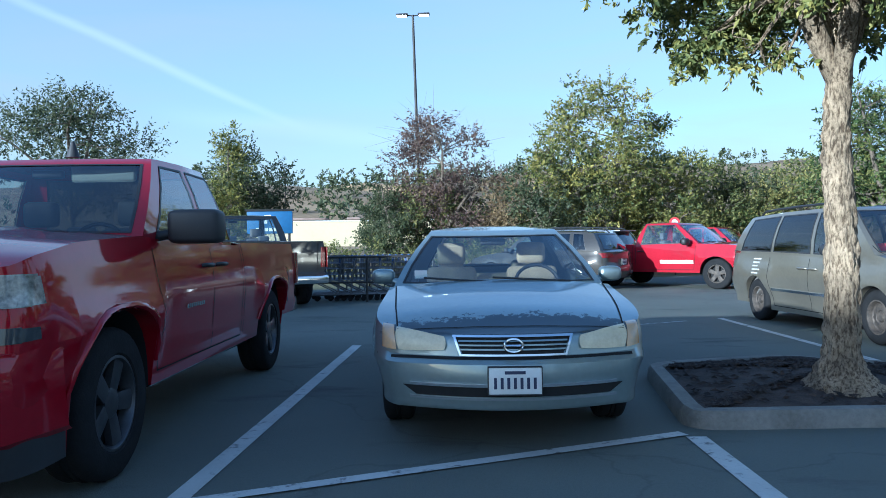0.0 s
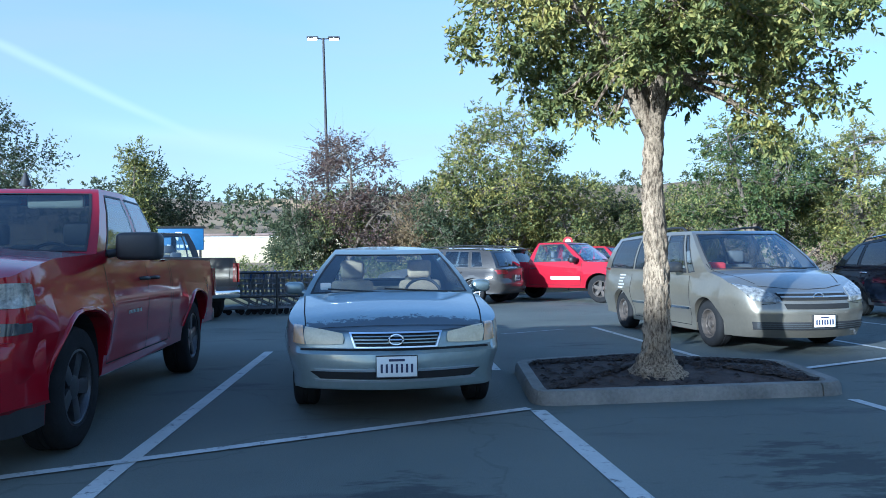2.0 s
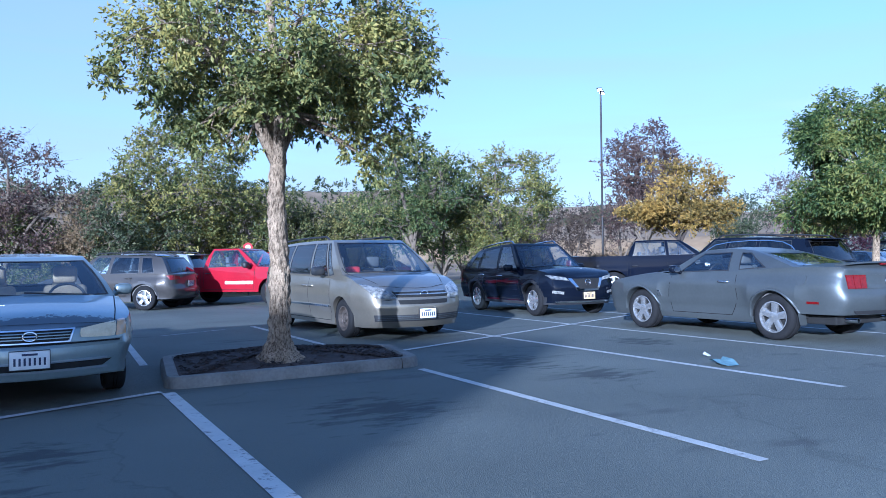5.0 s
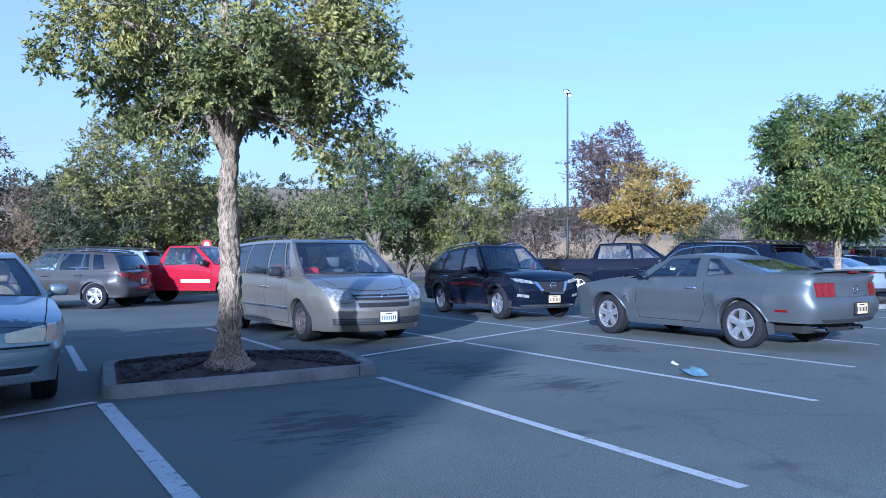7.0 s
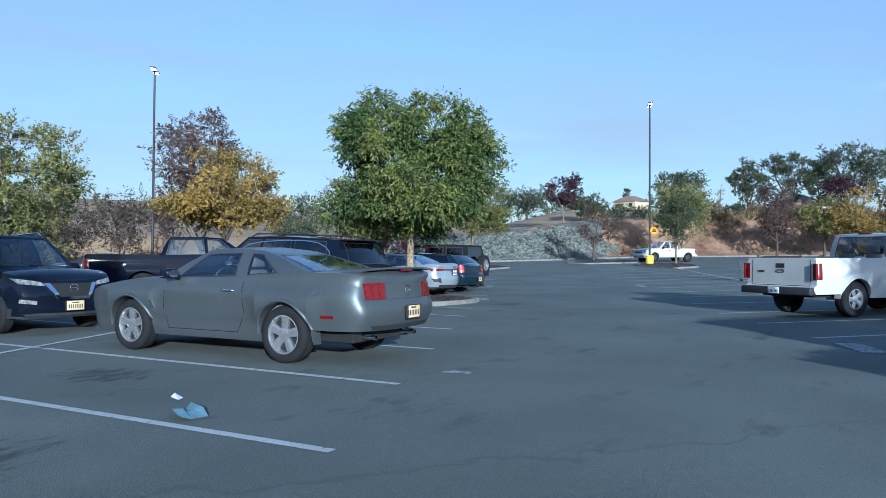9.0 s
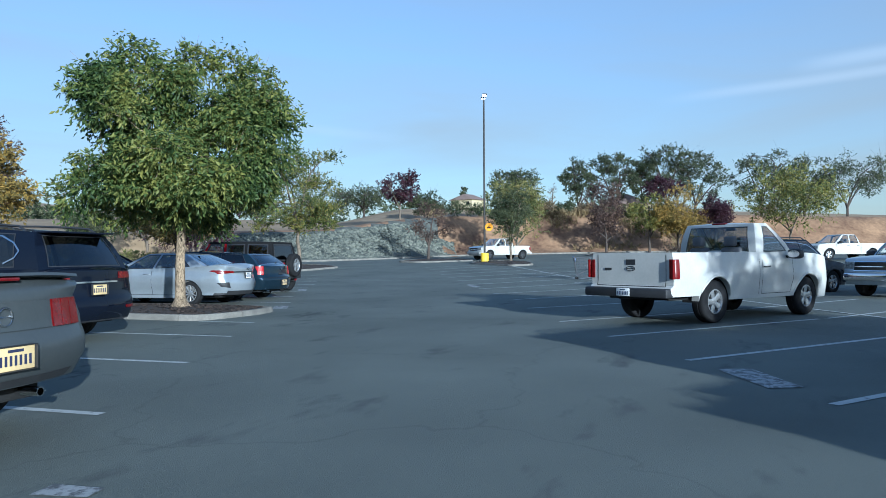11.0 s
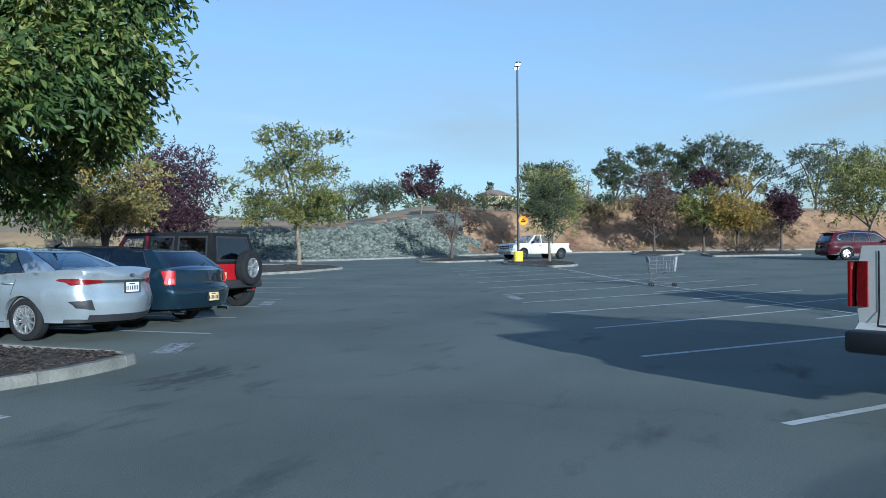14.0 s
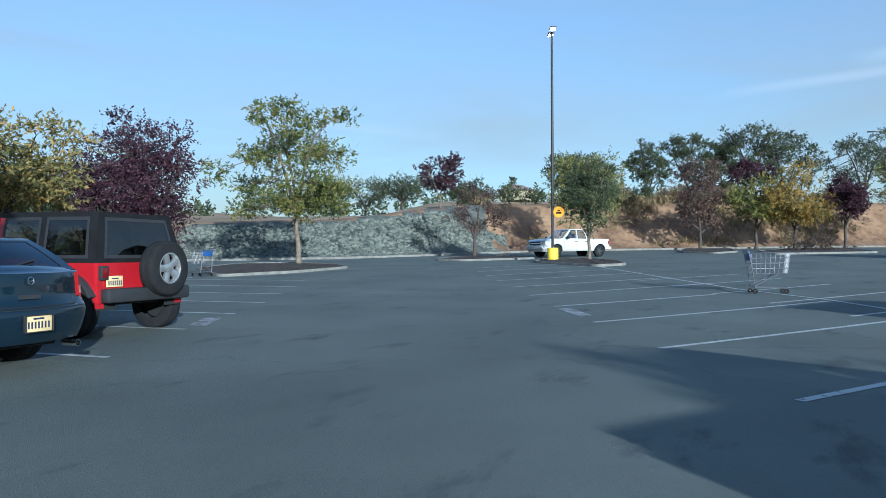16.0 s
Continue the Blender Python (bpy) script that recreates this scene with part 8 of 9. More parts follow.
def tree(x, y, height, crown_low, half, label, leaf, leaves, size, seed, trunk=0.14, bark=None, clumps=26, fork=None, flat=0.8, gap=0.0, droop=0.2, lean=(0, 0), bare=0, name="tree", z=None, shape="round", puff=1.0, sprays=0, aspect=0.45, mains=6, twigs=3, extra=()):
    """A tapered trunk, a few main limbs, side branches that leave them, and a crown of leaf clumps with gaps."""
    rnd = random.Random(seed)
    z0 = land_z(x, y) - 0.05 if z is None else z
    root = thing(name, pose(x, y, z0), label, "tree" if name == "tree" else "shrub", "trees round the car park")
    bark = bark or M_BARK_SMOOTH
    fork = fork if fork is not None else crown_low * 0.9 + 0.1
    lean = Vector((lean[0], lean[1], 0))
    cen = []
    low_part = 0.28 if shape == "dome" else 0.5
    mid = crown_low + (height - crown_low) * low_part
    for k in range(clumps):
        for _ in range(60):
            v = Vector((rnd.uniform(-1, 1), rnd.uniform(-1, 1), rnd.uniform(-1, 1)))
            if shape == "cone":
                wide = 1.0 - 0.80 * (v.z + 1) / 2
                if math.hypot(v.x, v.y) > wide:
                    continue
                ok = math.hypot(v.x, v.y) > wide * 0.35
            else:
                lump = 0.94 + 0.40 * noise.noise((v.x * 1.6 + seed, v.y * 1.6, v.z * 1.6))
                ok = 0.34 < v.length < lump
            if ok and shape == "cone":
                break
            if ok and noise.noise((v.x * 1.9 + seed * 3.1, v.y * 1.9, v.z * 1.9)) > -0.16 - 0.3 * (1 - gap):
                break
        r = half * rnd.uniform(0.22, 0.42) * puff * (0.8 if shape == "cone" else 1)
        up = (height - mid) if v.z > 0 else (mid - crown_low)
        p = Vector((v.x * half * 0.90, v.y * half * 0.90, mid + v.z * up * 0.88)) + lean * height
        cen.append((p, r))
    cen += [(Vector(e[:3]), e[3]) for e in extra]
    bm = bmesh.new()
    n = 110 if bark is M_BARK else 12
    pts, rad = [], []
    for k in range(n + 1):
        t = k / n
        wob = Vector((noise.noise((seed, t * 2.1, 0)), noise.noise((seed, t * 2.1, 9)), 0)) * (0.03 if bark is M_BARK else 0.10) * t * height / 4
        pts.append(Vector((0, 0, fork * t)) + lean * fork * t + wob)
        rad.append(trunk * (1.0 - 0.34 * t) * (1.0 + (1.5 if bark is M_BARK else 1.0) * max(0.0, 1 - t * fork / 0.36) ** 2))
    sides = 64 if bark is M_BARK else 16 if trunk > 0.12 else 8
    tube(bm, pts, rad, sides)
    # main limbs, spread round the head of the trunk
    order = sorted(range(len(cen)), key=lambda q: -(cen[q][0] - pts[-1]).length + 0.6 * half * abs(noise.noise((q * 1.7, seed, 0))))
    limbs, spread = [], []
    for q in order:
        d = (cen[q][0] - pts[-1])
        if d.z < 0.15 * half or any(d.normalized().dot(e) > 0.72 for e in spread):
            continue
        spread.append(d.normalized())
        limbs.append(q)
        if len(limbs) >= mains:
            break
    nodes = []
    for c, q in enumerate(limbs):
        p = cen[q][0]
        s = pts[-1 - (c % 3) * max(1, n // 16)]
        d = p - s
        bend = Vector((rnd.uniform(-1, 1), rnd.uniform(-1, 1), rnd.uniform(0.0, 0.8))) * half * 0.10
        line = []
        for k in range(9):
            t = k / 8
            q3 = s + d * t + bend * math.sin(math.pi * t) + Vector((0, 0, d.length * 0.16 * math.sin(math.pi * t)))
            q3 += Vector((noise.noise((c, t * 4, seed)), noise.noise((c, t * 4, seed + 7)), 0)) * 0.07 * half * t
            line.append(q3)
        rr = [trunk * (0.52 * (1 - k / 8) ** 0.8 + 0.05) for k in range(9)]
        tube(bm, line, rr, 9 if trunk > 0.12 else 6, False)
        nodes += [(line[k], rr[k]) for k in range(2, 9)]
    for q, (p, r) in enumerate(cen):
        if q in limbs and nodes:
            base, br = p, trunk * 0.08
        elif nodes:
            base, br = min(nodes, key=lambda e: (e[0] - p).length + (0.3 * half if e[0].z > p.z + 0.3 * half else 0))
            m1 = base.lerp(p, 0.5) + Vector((rnd.uniform(-1, 1), rnd.uniform(-1, 1), rnd.uniform(0.0, 0.8))) * half * 0.06
            br = min(br * 0.6, trunk * 0.2)
            tube(bm, [base, m1, p], [br, br * 0.7, br * 0.3], 5, False)
        else:
            base, br = pts[-1], trunk * 0.3
            tube(bm, [base, base.lerp(p, 0.5) + Vector((0, 0, 0.05 * half)), p], [br, br * 0.7, br * 0.3], 5, False)
        for _ in range(twigs + bare):
            d = Vector((rnd.uniform(-1, 1), rnd.uniform(-1, 1), rnd.uniform(-0.5, 1))).normalized() * r * rnd.uniform(0.8, 1.4 + 0.25 * bare)
            tube(bm, [base.lerp(p, 0.75), p + d * 0.5, p + d], [trunk * 0.06, trunk * 0.04, trunk * 0.015], 4, False)
    # thin sprays that hang from the rim of the crown
    hosts = [e for e in cen if e[0].z < mid + 0.35 * (height - mid)]
    for k in range(sprays):
        p, r = rnd.choice(hosts)
        out = Vector((p.x, p.y, 0))
        out = (out.normalized() if out.length > 0.1 else Vector((1, 0, 0))) * rnd.uniform(0.0, 0.35)
        hang = rnd.uniform(0.3, 1.0) * half * 0.22
        a = p + Vector((rnd.uniform(-1, 1), rnd.uniform(-1, 1), -0.4)) * r * 0.8
        tip = a + out * half * 0.4 + Vector((rnd.uniform(-0.1, 0.1), rnd.uniform(-0.1, 0.1), -hang))
        mid_ = a.lerp(tip, 0.5) + out * half * 0.12
        tube(bm, [p, a, mid_, tip], [trunk * 0.05, trunk * 0.04, trunk * 0.03, trunk * 0.015], 4, False)
        for f in (0.15, 0.5, 0.8, 1.0):
            q3 = a.lerp(mid_, f * 2) if f < 0.5 else mid_.lerp(tip, f * 2 - 1)
            cen.append((q3, half * rnd.uniform(0.055, 0.10)))
    # knobbly bark
    if trunk > 0.12:
        for v in bm.verts:
            if v.co.z < fork * 1.02 and math.hypot(v.co.x - lean.x * v.co.z, v.co.y - lean.y * v.co.z) < trunk * 2.5:
                f = noise.noise((v.co.x * 9, v.co.y * 9, v.co.z * 5 + seed)) * 0.12
                if bark is M_BARK:
                    f *= 0.5
                    f += (abs(noise.noise((v.co.x * 20, v.co.y * 20, v.co.z * 7))) - 0.25) * 0.34
                    f += (abs(noise.noise((v.co.x * 45 + 7, v.co.y * 45, v.co.z * 14))) - 0.25) * 0.16
                v.co.x *= 1 + f
                v.co.y *= 1 + f
    part("trunk", bm, bark, root, "branching trunk and limbs", sharp=70)
    if gap:
        cen = [(p, r * (1 - gap * 0.5)) for p, r in cen]
    if leaves < 20000:
        leaves, size = int(leaves * 1.75), size * 0.76
    leaf_cloud("crown", [(tuple(p), r) for p, r in cen], leaves, size, leaf, root, seed, droop, aspect, flat)
    return root


L_OAK = leaf_mat("olive_oak_leaf", (0.068, 0.088, 0.03), (0.175, 0.185, 0.058), (0.39, 0.33, 0.105))
L_CORK = leaf_mat("pale_olive_leaf", (0.075, 0.098, 0.032), (0.20, 0.215, 0.06), (0.45, 0.38, 0.10))
L_GREEN = leaf_mat("green_leaf", (0.034, 0.062, 0.018), (0.092, 0.135, 0.034), (0.26, 0.26, 0.058))
L_DARK = leaf_mat("dark_oak_leaf", (0.030, 0.044, 0.021), (0.068, 0.086, 0.041), (0.145, 0.152, 0.07))
L_YELLOWGREEN = leaf_mat("yellow_green_leaf", (0.065, 0.088, 0.026), (0.17, 0.18, 0.048), (0.36, 0.31, 0.075))
L_ORANGE = leaf_mat("orange_autumn_leaf", (0.14, 0.08, 0.02), (0.36, 0.20, 0.03), (0.52, 0.33, 0.05))
L_LIME = leaf_mat("light_green_leaf", (0.042, 0.066, 0.018), (0.12, 0.14, 0.034), (0.29, 0.245, 0.06))
L_GOLD = leaf_mat("golden_green_leaf", (0.085, 0.075, 0.024), (0.26, 0.185, 0.042), (0.48, 0.31, 0.065))
L_MID = leaf_mat("mid_green_leaf", (0.04, 0.066, 0.021), (0.10, 0.135, 0.04), (0.26, 0.25, 0.07))
L_MIX = leaf_mat("mixed_autumn_leaf", (0.07, 0.078, 0.03), (0.21, 0.185, 0.06), (0.44, 0.29, 0.08))
L_PURPLE = leaf_mat("purple_brown_leaf", (0.055, 0.038, 0.036), (0.11, 0.072, 0.06), (0.21, 0.135, 0.09))
L_MAROON = leaf_mat("maroon_leaf", (0.03, 0.014, 0.024), (0.052, 0.022, 0.035), (0.095, 0.04, 0.05))
L_TAN = leaf_mat("tan_dry_leaf", (0.12, 0.085, 0.045), (0.22, 0.16, 0.085), (0.34, 0.25, 0.13))
L_STRAW = leaf_mat("dry_straw", (0.20, 0.14, 0.07), (0.36, 0.27, 0.13), (0.52, 0.41, 0.22))
L_GREY = leaf_mat("brown_grey_leaf", (0.05, 0.037, 0.03), (0.092, 0.068, 0.05), (0.16, 0.115, 0.075))

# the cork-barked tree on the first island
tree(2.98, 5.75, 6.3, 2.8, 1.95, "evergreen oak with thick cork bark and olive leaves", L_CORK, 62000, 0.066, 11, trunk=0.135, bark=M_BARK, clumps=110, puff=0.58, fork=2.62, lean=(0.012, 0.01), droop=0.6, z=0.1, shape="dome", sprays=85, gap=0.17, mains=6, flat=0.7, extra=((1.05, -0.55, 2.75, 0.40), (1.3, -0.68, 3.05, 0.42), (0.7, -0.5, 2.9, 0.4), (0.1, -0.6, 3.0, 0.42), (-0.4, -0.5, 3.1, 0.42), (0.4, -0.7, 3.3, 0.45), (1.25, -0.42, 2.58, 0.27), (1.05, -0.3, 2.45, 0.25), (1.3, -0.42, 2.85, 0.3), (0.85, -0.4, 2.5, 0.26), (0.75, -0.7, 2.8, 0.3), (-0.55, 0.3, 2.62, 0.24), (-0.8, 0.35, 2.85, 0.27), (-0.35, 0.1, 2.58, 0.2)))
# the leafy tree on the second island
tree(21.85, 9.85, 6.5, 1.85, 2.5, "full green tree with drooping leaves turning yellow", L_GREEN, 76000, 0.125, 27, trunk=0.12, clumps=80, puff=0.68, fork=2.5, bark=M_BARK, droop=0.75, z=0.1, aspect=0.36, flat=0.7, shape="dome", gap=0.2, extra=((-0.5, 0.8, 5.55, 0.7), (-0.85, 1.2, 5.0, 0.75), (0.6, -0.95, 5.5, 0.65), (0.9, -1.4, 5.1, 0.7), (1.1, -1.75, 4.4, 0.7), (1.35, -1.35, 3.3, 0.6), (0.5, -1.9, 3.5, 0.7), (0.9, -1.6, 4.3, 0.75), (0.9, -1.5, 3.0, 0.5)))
# unseen island and tree, added so the crown's shade falls across the aisle
island([(10.0, -14.2), (12.8, -14.4), (13.0, -11.8), (10.2, -11.6)], "kerbed mulch island in the next row", 0.4, 0, 13, block=2.0)
tree(11.4, -12.9, 6.0, 1.9, 2.3, "full green tree on an island of the next row", L_GREEN, 9000, 0.2, 28, clumps=50, z=0.1, shape="dome", puff=0.8)
tree(57.8, 25.9, 10.0, 2.4, 4.3, "light green young tree on the end island", L_LIME, 12000, 0.22, 22, trunk=0.16, clumps=84, fork=2.8, shape="dome", puff=0.62, flat=0.5, gap=0.3, lean=(-0.01, 0.03), mains=7)
tree(79.2, 13.8, 8.0, 1.4, 2.9, "olive-brown tree behind the lamp pole", L_OAK, 6500, 0.26, 24, trunk=0.16, clumps=44)
tree(63.6, 11.1, 5.9, 1.6, 1.7, "narrow dark olive tree beside the lamp pole", L_DARK, 8000, 0.16, 23, trunk=0.11, clumps=40, fork=1.8, z=0.7)
# north side
tree(-24.2, 48.3, 11.2, 3.0, 5.0, "large dark green spreading oak", L_DARK, 9000, 0.28, 31, clumps=50, trunk=0.25)
tree(-12.4, 42.0, 8.0, 1.2, 2.6, "dense tree, dark green with a yellow face", L_YELLOWGREEN, 8000, 0.2, 32, clumps=44, shape="cone", puff=1.15)
tree(-12.0, 44.5, 7.8, 1.2, 3.0, "dense dark green verge tree", L_DARK, 7000, 0.24, 33, clumps=40)
tree(-0.3, 35.3, 7.4, 1.6, 3.0, "half-bare tree with purple-brown leaves", L_PURPLE, 6500, 0.19, 34, clumps=40, bare=4, gap=0.3, trunk=0.17)
tree(-2.4, 35.6, 4.6, 0.4, 1.8, "dark green thicket at the verge", L_DARK, 5000, 0.18, 35, clumps=24, name="shrub")
tree(2.9, 34.0, 4.9, 0.6, 1.5, "tan dry shrub at the verge", L_TAN, 3600, 0.15, 36, clumps=22, bare=4, name="shrub")
tree(7.0, 32.9, 9.0, 1.0, 3.7, "tall tree in green and yellow leaf", L_YELLOWGREEN, 13000, 0.2, 37, clumps=95, trunk=0.18, puff=0.6, bare=2)
tree(4.6, 32.5, 5.6, 0.6, 2.2, "dark green undergrowth tree", L_DARK, 5000, 0.20, 38, clumps=28, name="shrub")
tree(10.2, 33.5, 5.4, 0.5, 2.4, "green undergrowth tree with yellow sprays", L_YELLOWGREEN, 5200, 0.20, 39, clumps=28, name="shrub")
tree(13.2, 35.4, 5.2, 0.4, 2.5, "olive green shrub at the verge", L_OAK, 5200, 0.18, 40, clumps=28, name="shrub")
tree(15.8, 34.2, 5.0, 0.4, 2.4, "olive green shrub at the verge", L_OAK, 5000, 0.18, 41, clumps=28, name="shrub")
tree(14.9, 25.6, 7.1, 1.2, 2.6, "dark green open-crowned tree at the verge", L_MID, 12000, 0.17, 42, clumps=90, puff=0.62, bare=2, fork=1.9, trunk=0.17)
tree(17.6, 27.9, 6.2, 0.7, 2.4, "dark green tree in thin leaf", L_MID, 8000, 0.18, 43, clumps=60, puff=0.75, bare=1)
tree(19.6, 25.6, 7.0, 0.5, 2.7, "green tree with yellow lower leaves", L_YELLOWGREEN, 13000, 0.17, 44, clumps=95, puff=0.62, bare=2)
tree(38.6, 44.3, 6.2, 0.6, 3.2, "grey-brown shrub on the slope", L_GREY, 3600, 0.24, 45, clumps=26, name="shrub")
tree(33.0, 44.0, 5.0, 0.5, 3.0, "grey-brown shrub on the slope", L_GREY, 3400, 0.24, 46, clumps=26, name="shrub")
tree(27.0, 42.0, 5.6, 0.5, 3.2, "olive-brown shrub on the slope", L_OAK, 3400, 0.24, 47, clumps=26, name="shrub")
tree(34.5, 32.0, 9.9, 2.2, 3.1, "tall purple-brown autumn tree", L_PURPLE, 9500, 0.22, 48, clumps=80, bare=2, puff=0.7)
tree(22.9, 18.3, 6.3, 1.95, 2.3, "golden autumn tree with spreading limbs", L_GOLD, 24000, 0.12, 49, clumps=76, trunk=0.10, bark=M_BARK_DARK, flat=0.45, gap=0.12, shape="dome", puff=0.72, z=0.1, mains=7)
tree(37.0, 37.0, 6.0, 1.2, 2.0, "nearly bare purple-brown tree", L_PURPLE, 1800, 0.16, 50, clumps=20, bare=5)
tree(65.3, 45.4, 9.6, 2.5, 2.6, "bare tree with few purple leaves", L_PURPLE, 1800, 0.22, 51, clumps=22, bare=6, z=0.9)
tree(34.0, 18.9, 4.9, 2.0, 2.0, "dark-trunked autumn tree in green and orange-tan", L_MIX, 9000, 0.15, 52, clumps=54, flat=0.55, puff=0.75, trunk=0.13, bark=M_BARK_DARK, shape="dome", mains=7)
tree(57.5, 44.0, 7.0, 1.0, 2.8, "dark green tree by the bank", L_DARK, 4200, 0.24, 53, clumps=26)
tree(47.7, 27.9, 7.2, 1.0, 2.9, "full maroon-leaved tree on a kerbed island", L_MAROON, 15000, 0.19, 54, clumps=80, puff=0.85, mains=5)
# east, on the bank and beyond
tree(111.0, 37.7, 8.9, 2.6, 3.5, "maroon tree on the rise", L_MAROON, 5200, 0.30, 63, clumps=54, puff=0.66, gap=0.3, bare=2)
tree(69.7, 19.7, 5.2, 1.6, 1.8, "thin grey-brown young tree", L_PURPLE, 2200, 0.17, 62, bark=M_BARK_DARK, clumps=22, bare=3, z=0.85)
tree(87.6, 6.0, 7.8, 1.7, 2.4, "young purple-brown tree on an island", L_PURPLE, 5200, 0.24, 64, bark=M_BARK_DARK, clumps=44, puff=0.9)
tree(88.7, -4.8, 5.8, 2.3, 1.8, "young dark maroon tree on an island", L_MAROON, 5000, 0.24, 65, bark=M_BARK_DARK, clumps=44, puff=0.95)
tree(88.8, -1.2, 7.4, 1.9, 3.0, "yellow-green autumn tree on an island", L_GOLD, 6000, 0.28, 66, bark=M_BARK_DARK, clumps=44, flat=0.6, shape="dome")
tree(88.9, 1.7, 6.0, 2.0, 2.4, "yellow-green autumn tree on an island", L_YELLOWGREEN, 3600, 0.28, 66, bark=M_BARK_DARK, clumps=24)
tree(90.0, -12.0, 9.0, 2.2, 5.0, "broad green and yellow tree", L_YELLOWGREEN, 5200, 0.34, 67, clumps=32)
for k, (x, y, top, half) in enumerate(((131.6, 25.0, 16.0, 4.3), (134.5, 14.6, 17.3, 3.2), (137.5, 8.6, 18.9, 4.0), (139.5, 4.2, 17.2, 2.6), (140.3, 0.3, 19.9, 4.9), (142.0, -4.2, 18.7, 4.2), (146.1, -15.0, 19.1, 5.6), (148.0, -22.0, 17.8, 5.2), (150.0, -29.0, 18.4, 6.5), (150.0, 60.0, 15.0, 6.0), (165.0, 75.0, 16.0, 8.0), (175.0, 100.0, 15.0, 8.0), (128.0, 39.5, 11.2, 3.6))):
    tree(x, y, max(4.5, top + 0.9 - land_z(x, y)), 0.3 * (top - land_z(x, y)), half * 1.15, "dark green oak on the ridge", L_DARK, 6000, 0.34, 71 + k, clumps=58, trunk=0.25, bark=M_BARK_DARK, flat=0.6, puff=0.66, gap=0.35, bare=2)
tree(130.6, 0.5, 7.4, 3.6, 2.9, "dark red-leaved tree on the ridge", L_MAROON, 2600, 0.40, 90, clumps=20)
tree(113.9, 15.7, 6.0, 3.0, 0.9, "dead bare tree on the ridge", L_TAN, 120, 0.2, 91, clumps=12, bare=5)
tree(170.0, 44.4, 6.2, 0.2, 1.3, "dark cypress beside a house", L_DARK, 1500, 0.45, 92, clumps=20, shape="cone")


for k in range(1, 12):
    tree(-5.0 + 1.9 * k, 37.2 - 0.30 * k + 0.8 * math.sin(k * 2.1), 4.3 + 0.9 * math.sin(k * 1.3), 0.2, 1.9, "olive and brown thicket behind the verge", (L_MID, L_DARK, L_OAK)[k % 3], 3800, 0.19, 300 + k, clumps=22, name="shrub", trunk=0.06, fork=0.6)


def scrub(seed, spots, label, leaf, size=0.2):
    for k, (x, y, r, h) in enumerate(spots):
        tree(x, y, h, 0.1, r, label, leaf, 1500, size, seed + k, trunk=0.04, clumps=14, fork=0.3, name="shrub", bare=1)


scrub(200, [(-6 + 2.2 * k, 27.5 + 0.5 * math.sin(k) + 0.35 * k, 1.5, 1.25 + 0.25 * math.sin(k * 2.3)) for k in range(6)], "rough green shrub on the verge", L_OAK, 0.13)
scrub(230, [(22 + 3.1 * k, 30 + 1.6 * k, 1.8, 1.3 + 0.4 * math.sin(k * 1.7)) for k in range(9)], "brown and green shrub on the verge", L_TAN, 0.15)
scrub(250, [(50 + 1.5 * k, 42.5 - 0.8 * k, 1.3, 1.3 + 0.3 * math.sin(k * 1.9)) for k in range(6)], "rust and green shrub on the verge", L_OAK, 0.15)
scrub(270, [(96 + 2.0 * k, 14 - 5.0 * k, 2.0, 1.6) for k in range(6)], "dry bush at the top of the bank", L_TAN, 0.2)
scrub(285, [(80.2, -1.3, 1.7, 1.25)], "brown dry low bush on an island bed", L_GREY, 0.16)


def dry_grass():
    """Straw-coloured tufts over the bare bank."""
    rnd = random.Random(91)
    spots = []
    for _ in range(900):
        w = rnd.uniform(-46, -11)
        u = bank_foot(w) + rnd.uniform(0.6, 9.0)
        x, y = from_uw(u, w)
        if noise.noise((x * 0.16, y * 0.16, 4.0)) > -0.05:
            spots.append(((x, y, land_z(x, y) + 0.10), rnd.uniform(0.25, 0.6)))
    root = thing("dry_grass", pose(0, 0, 0), "straw-coloured dry grass tufts on the bank", "grass", kind="stuff")
    leaf_cloud("tufts", spots, 16000, 0.34, L_STRAW, root, 92, -2.2, 0.12, 0.45)


dry_grass()
scrub(295, [(*from_uw(bank_foot(w) + 7.5 + math.sin(w), w), 1.7, 1.5 + 0.5 * math.sin(w * 1.3)) for w in (-14, -17, -20.5, -23, -27, -31, -34)], "dark green brush along the bank top", L_DARK, 0.2)


# ---------------------------------------------------------------- riprap bank


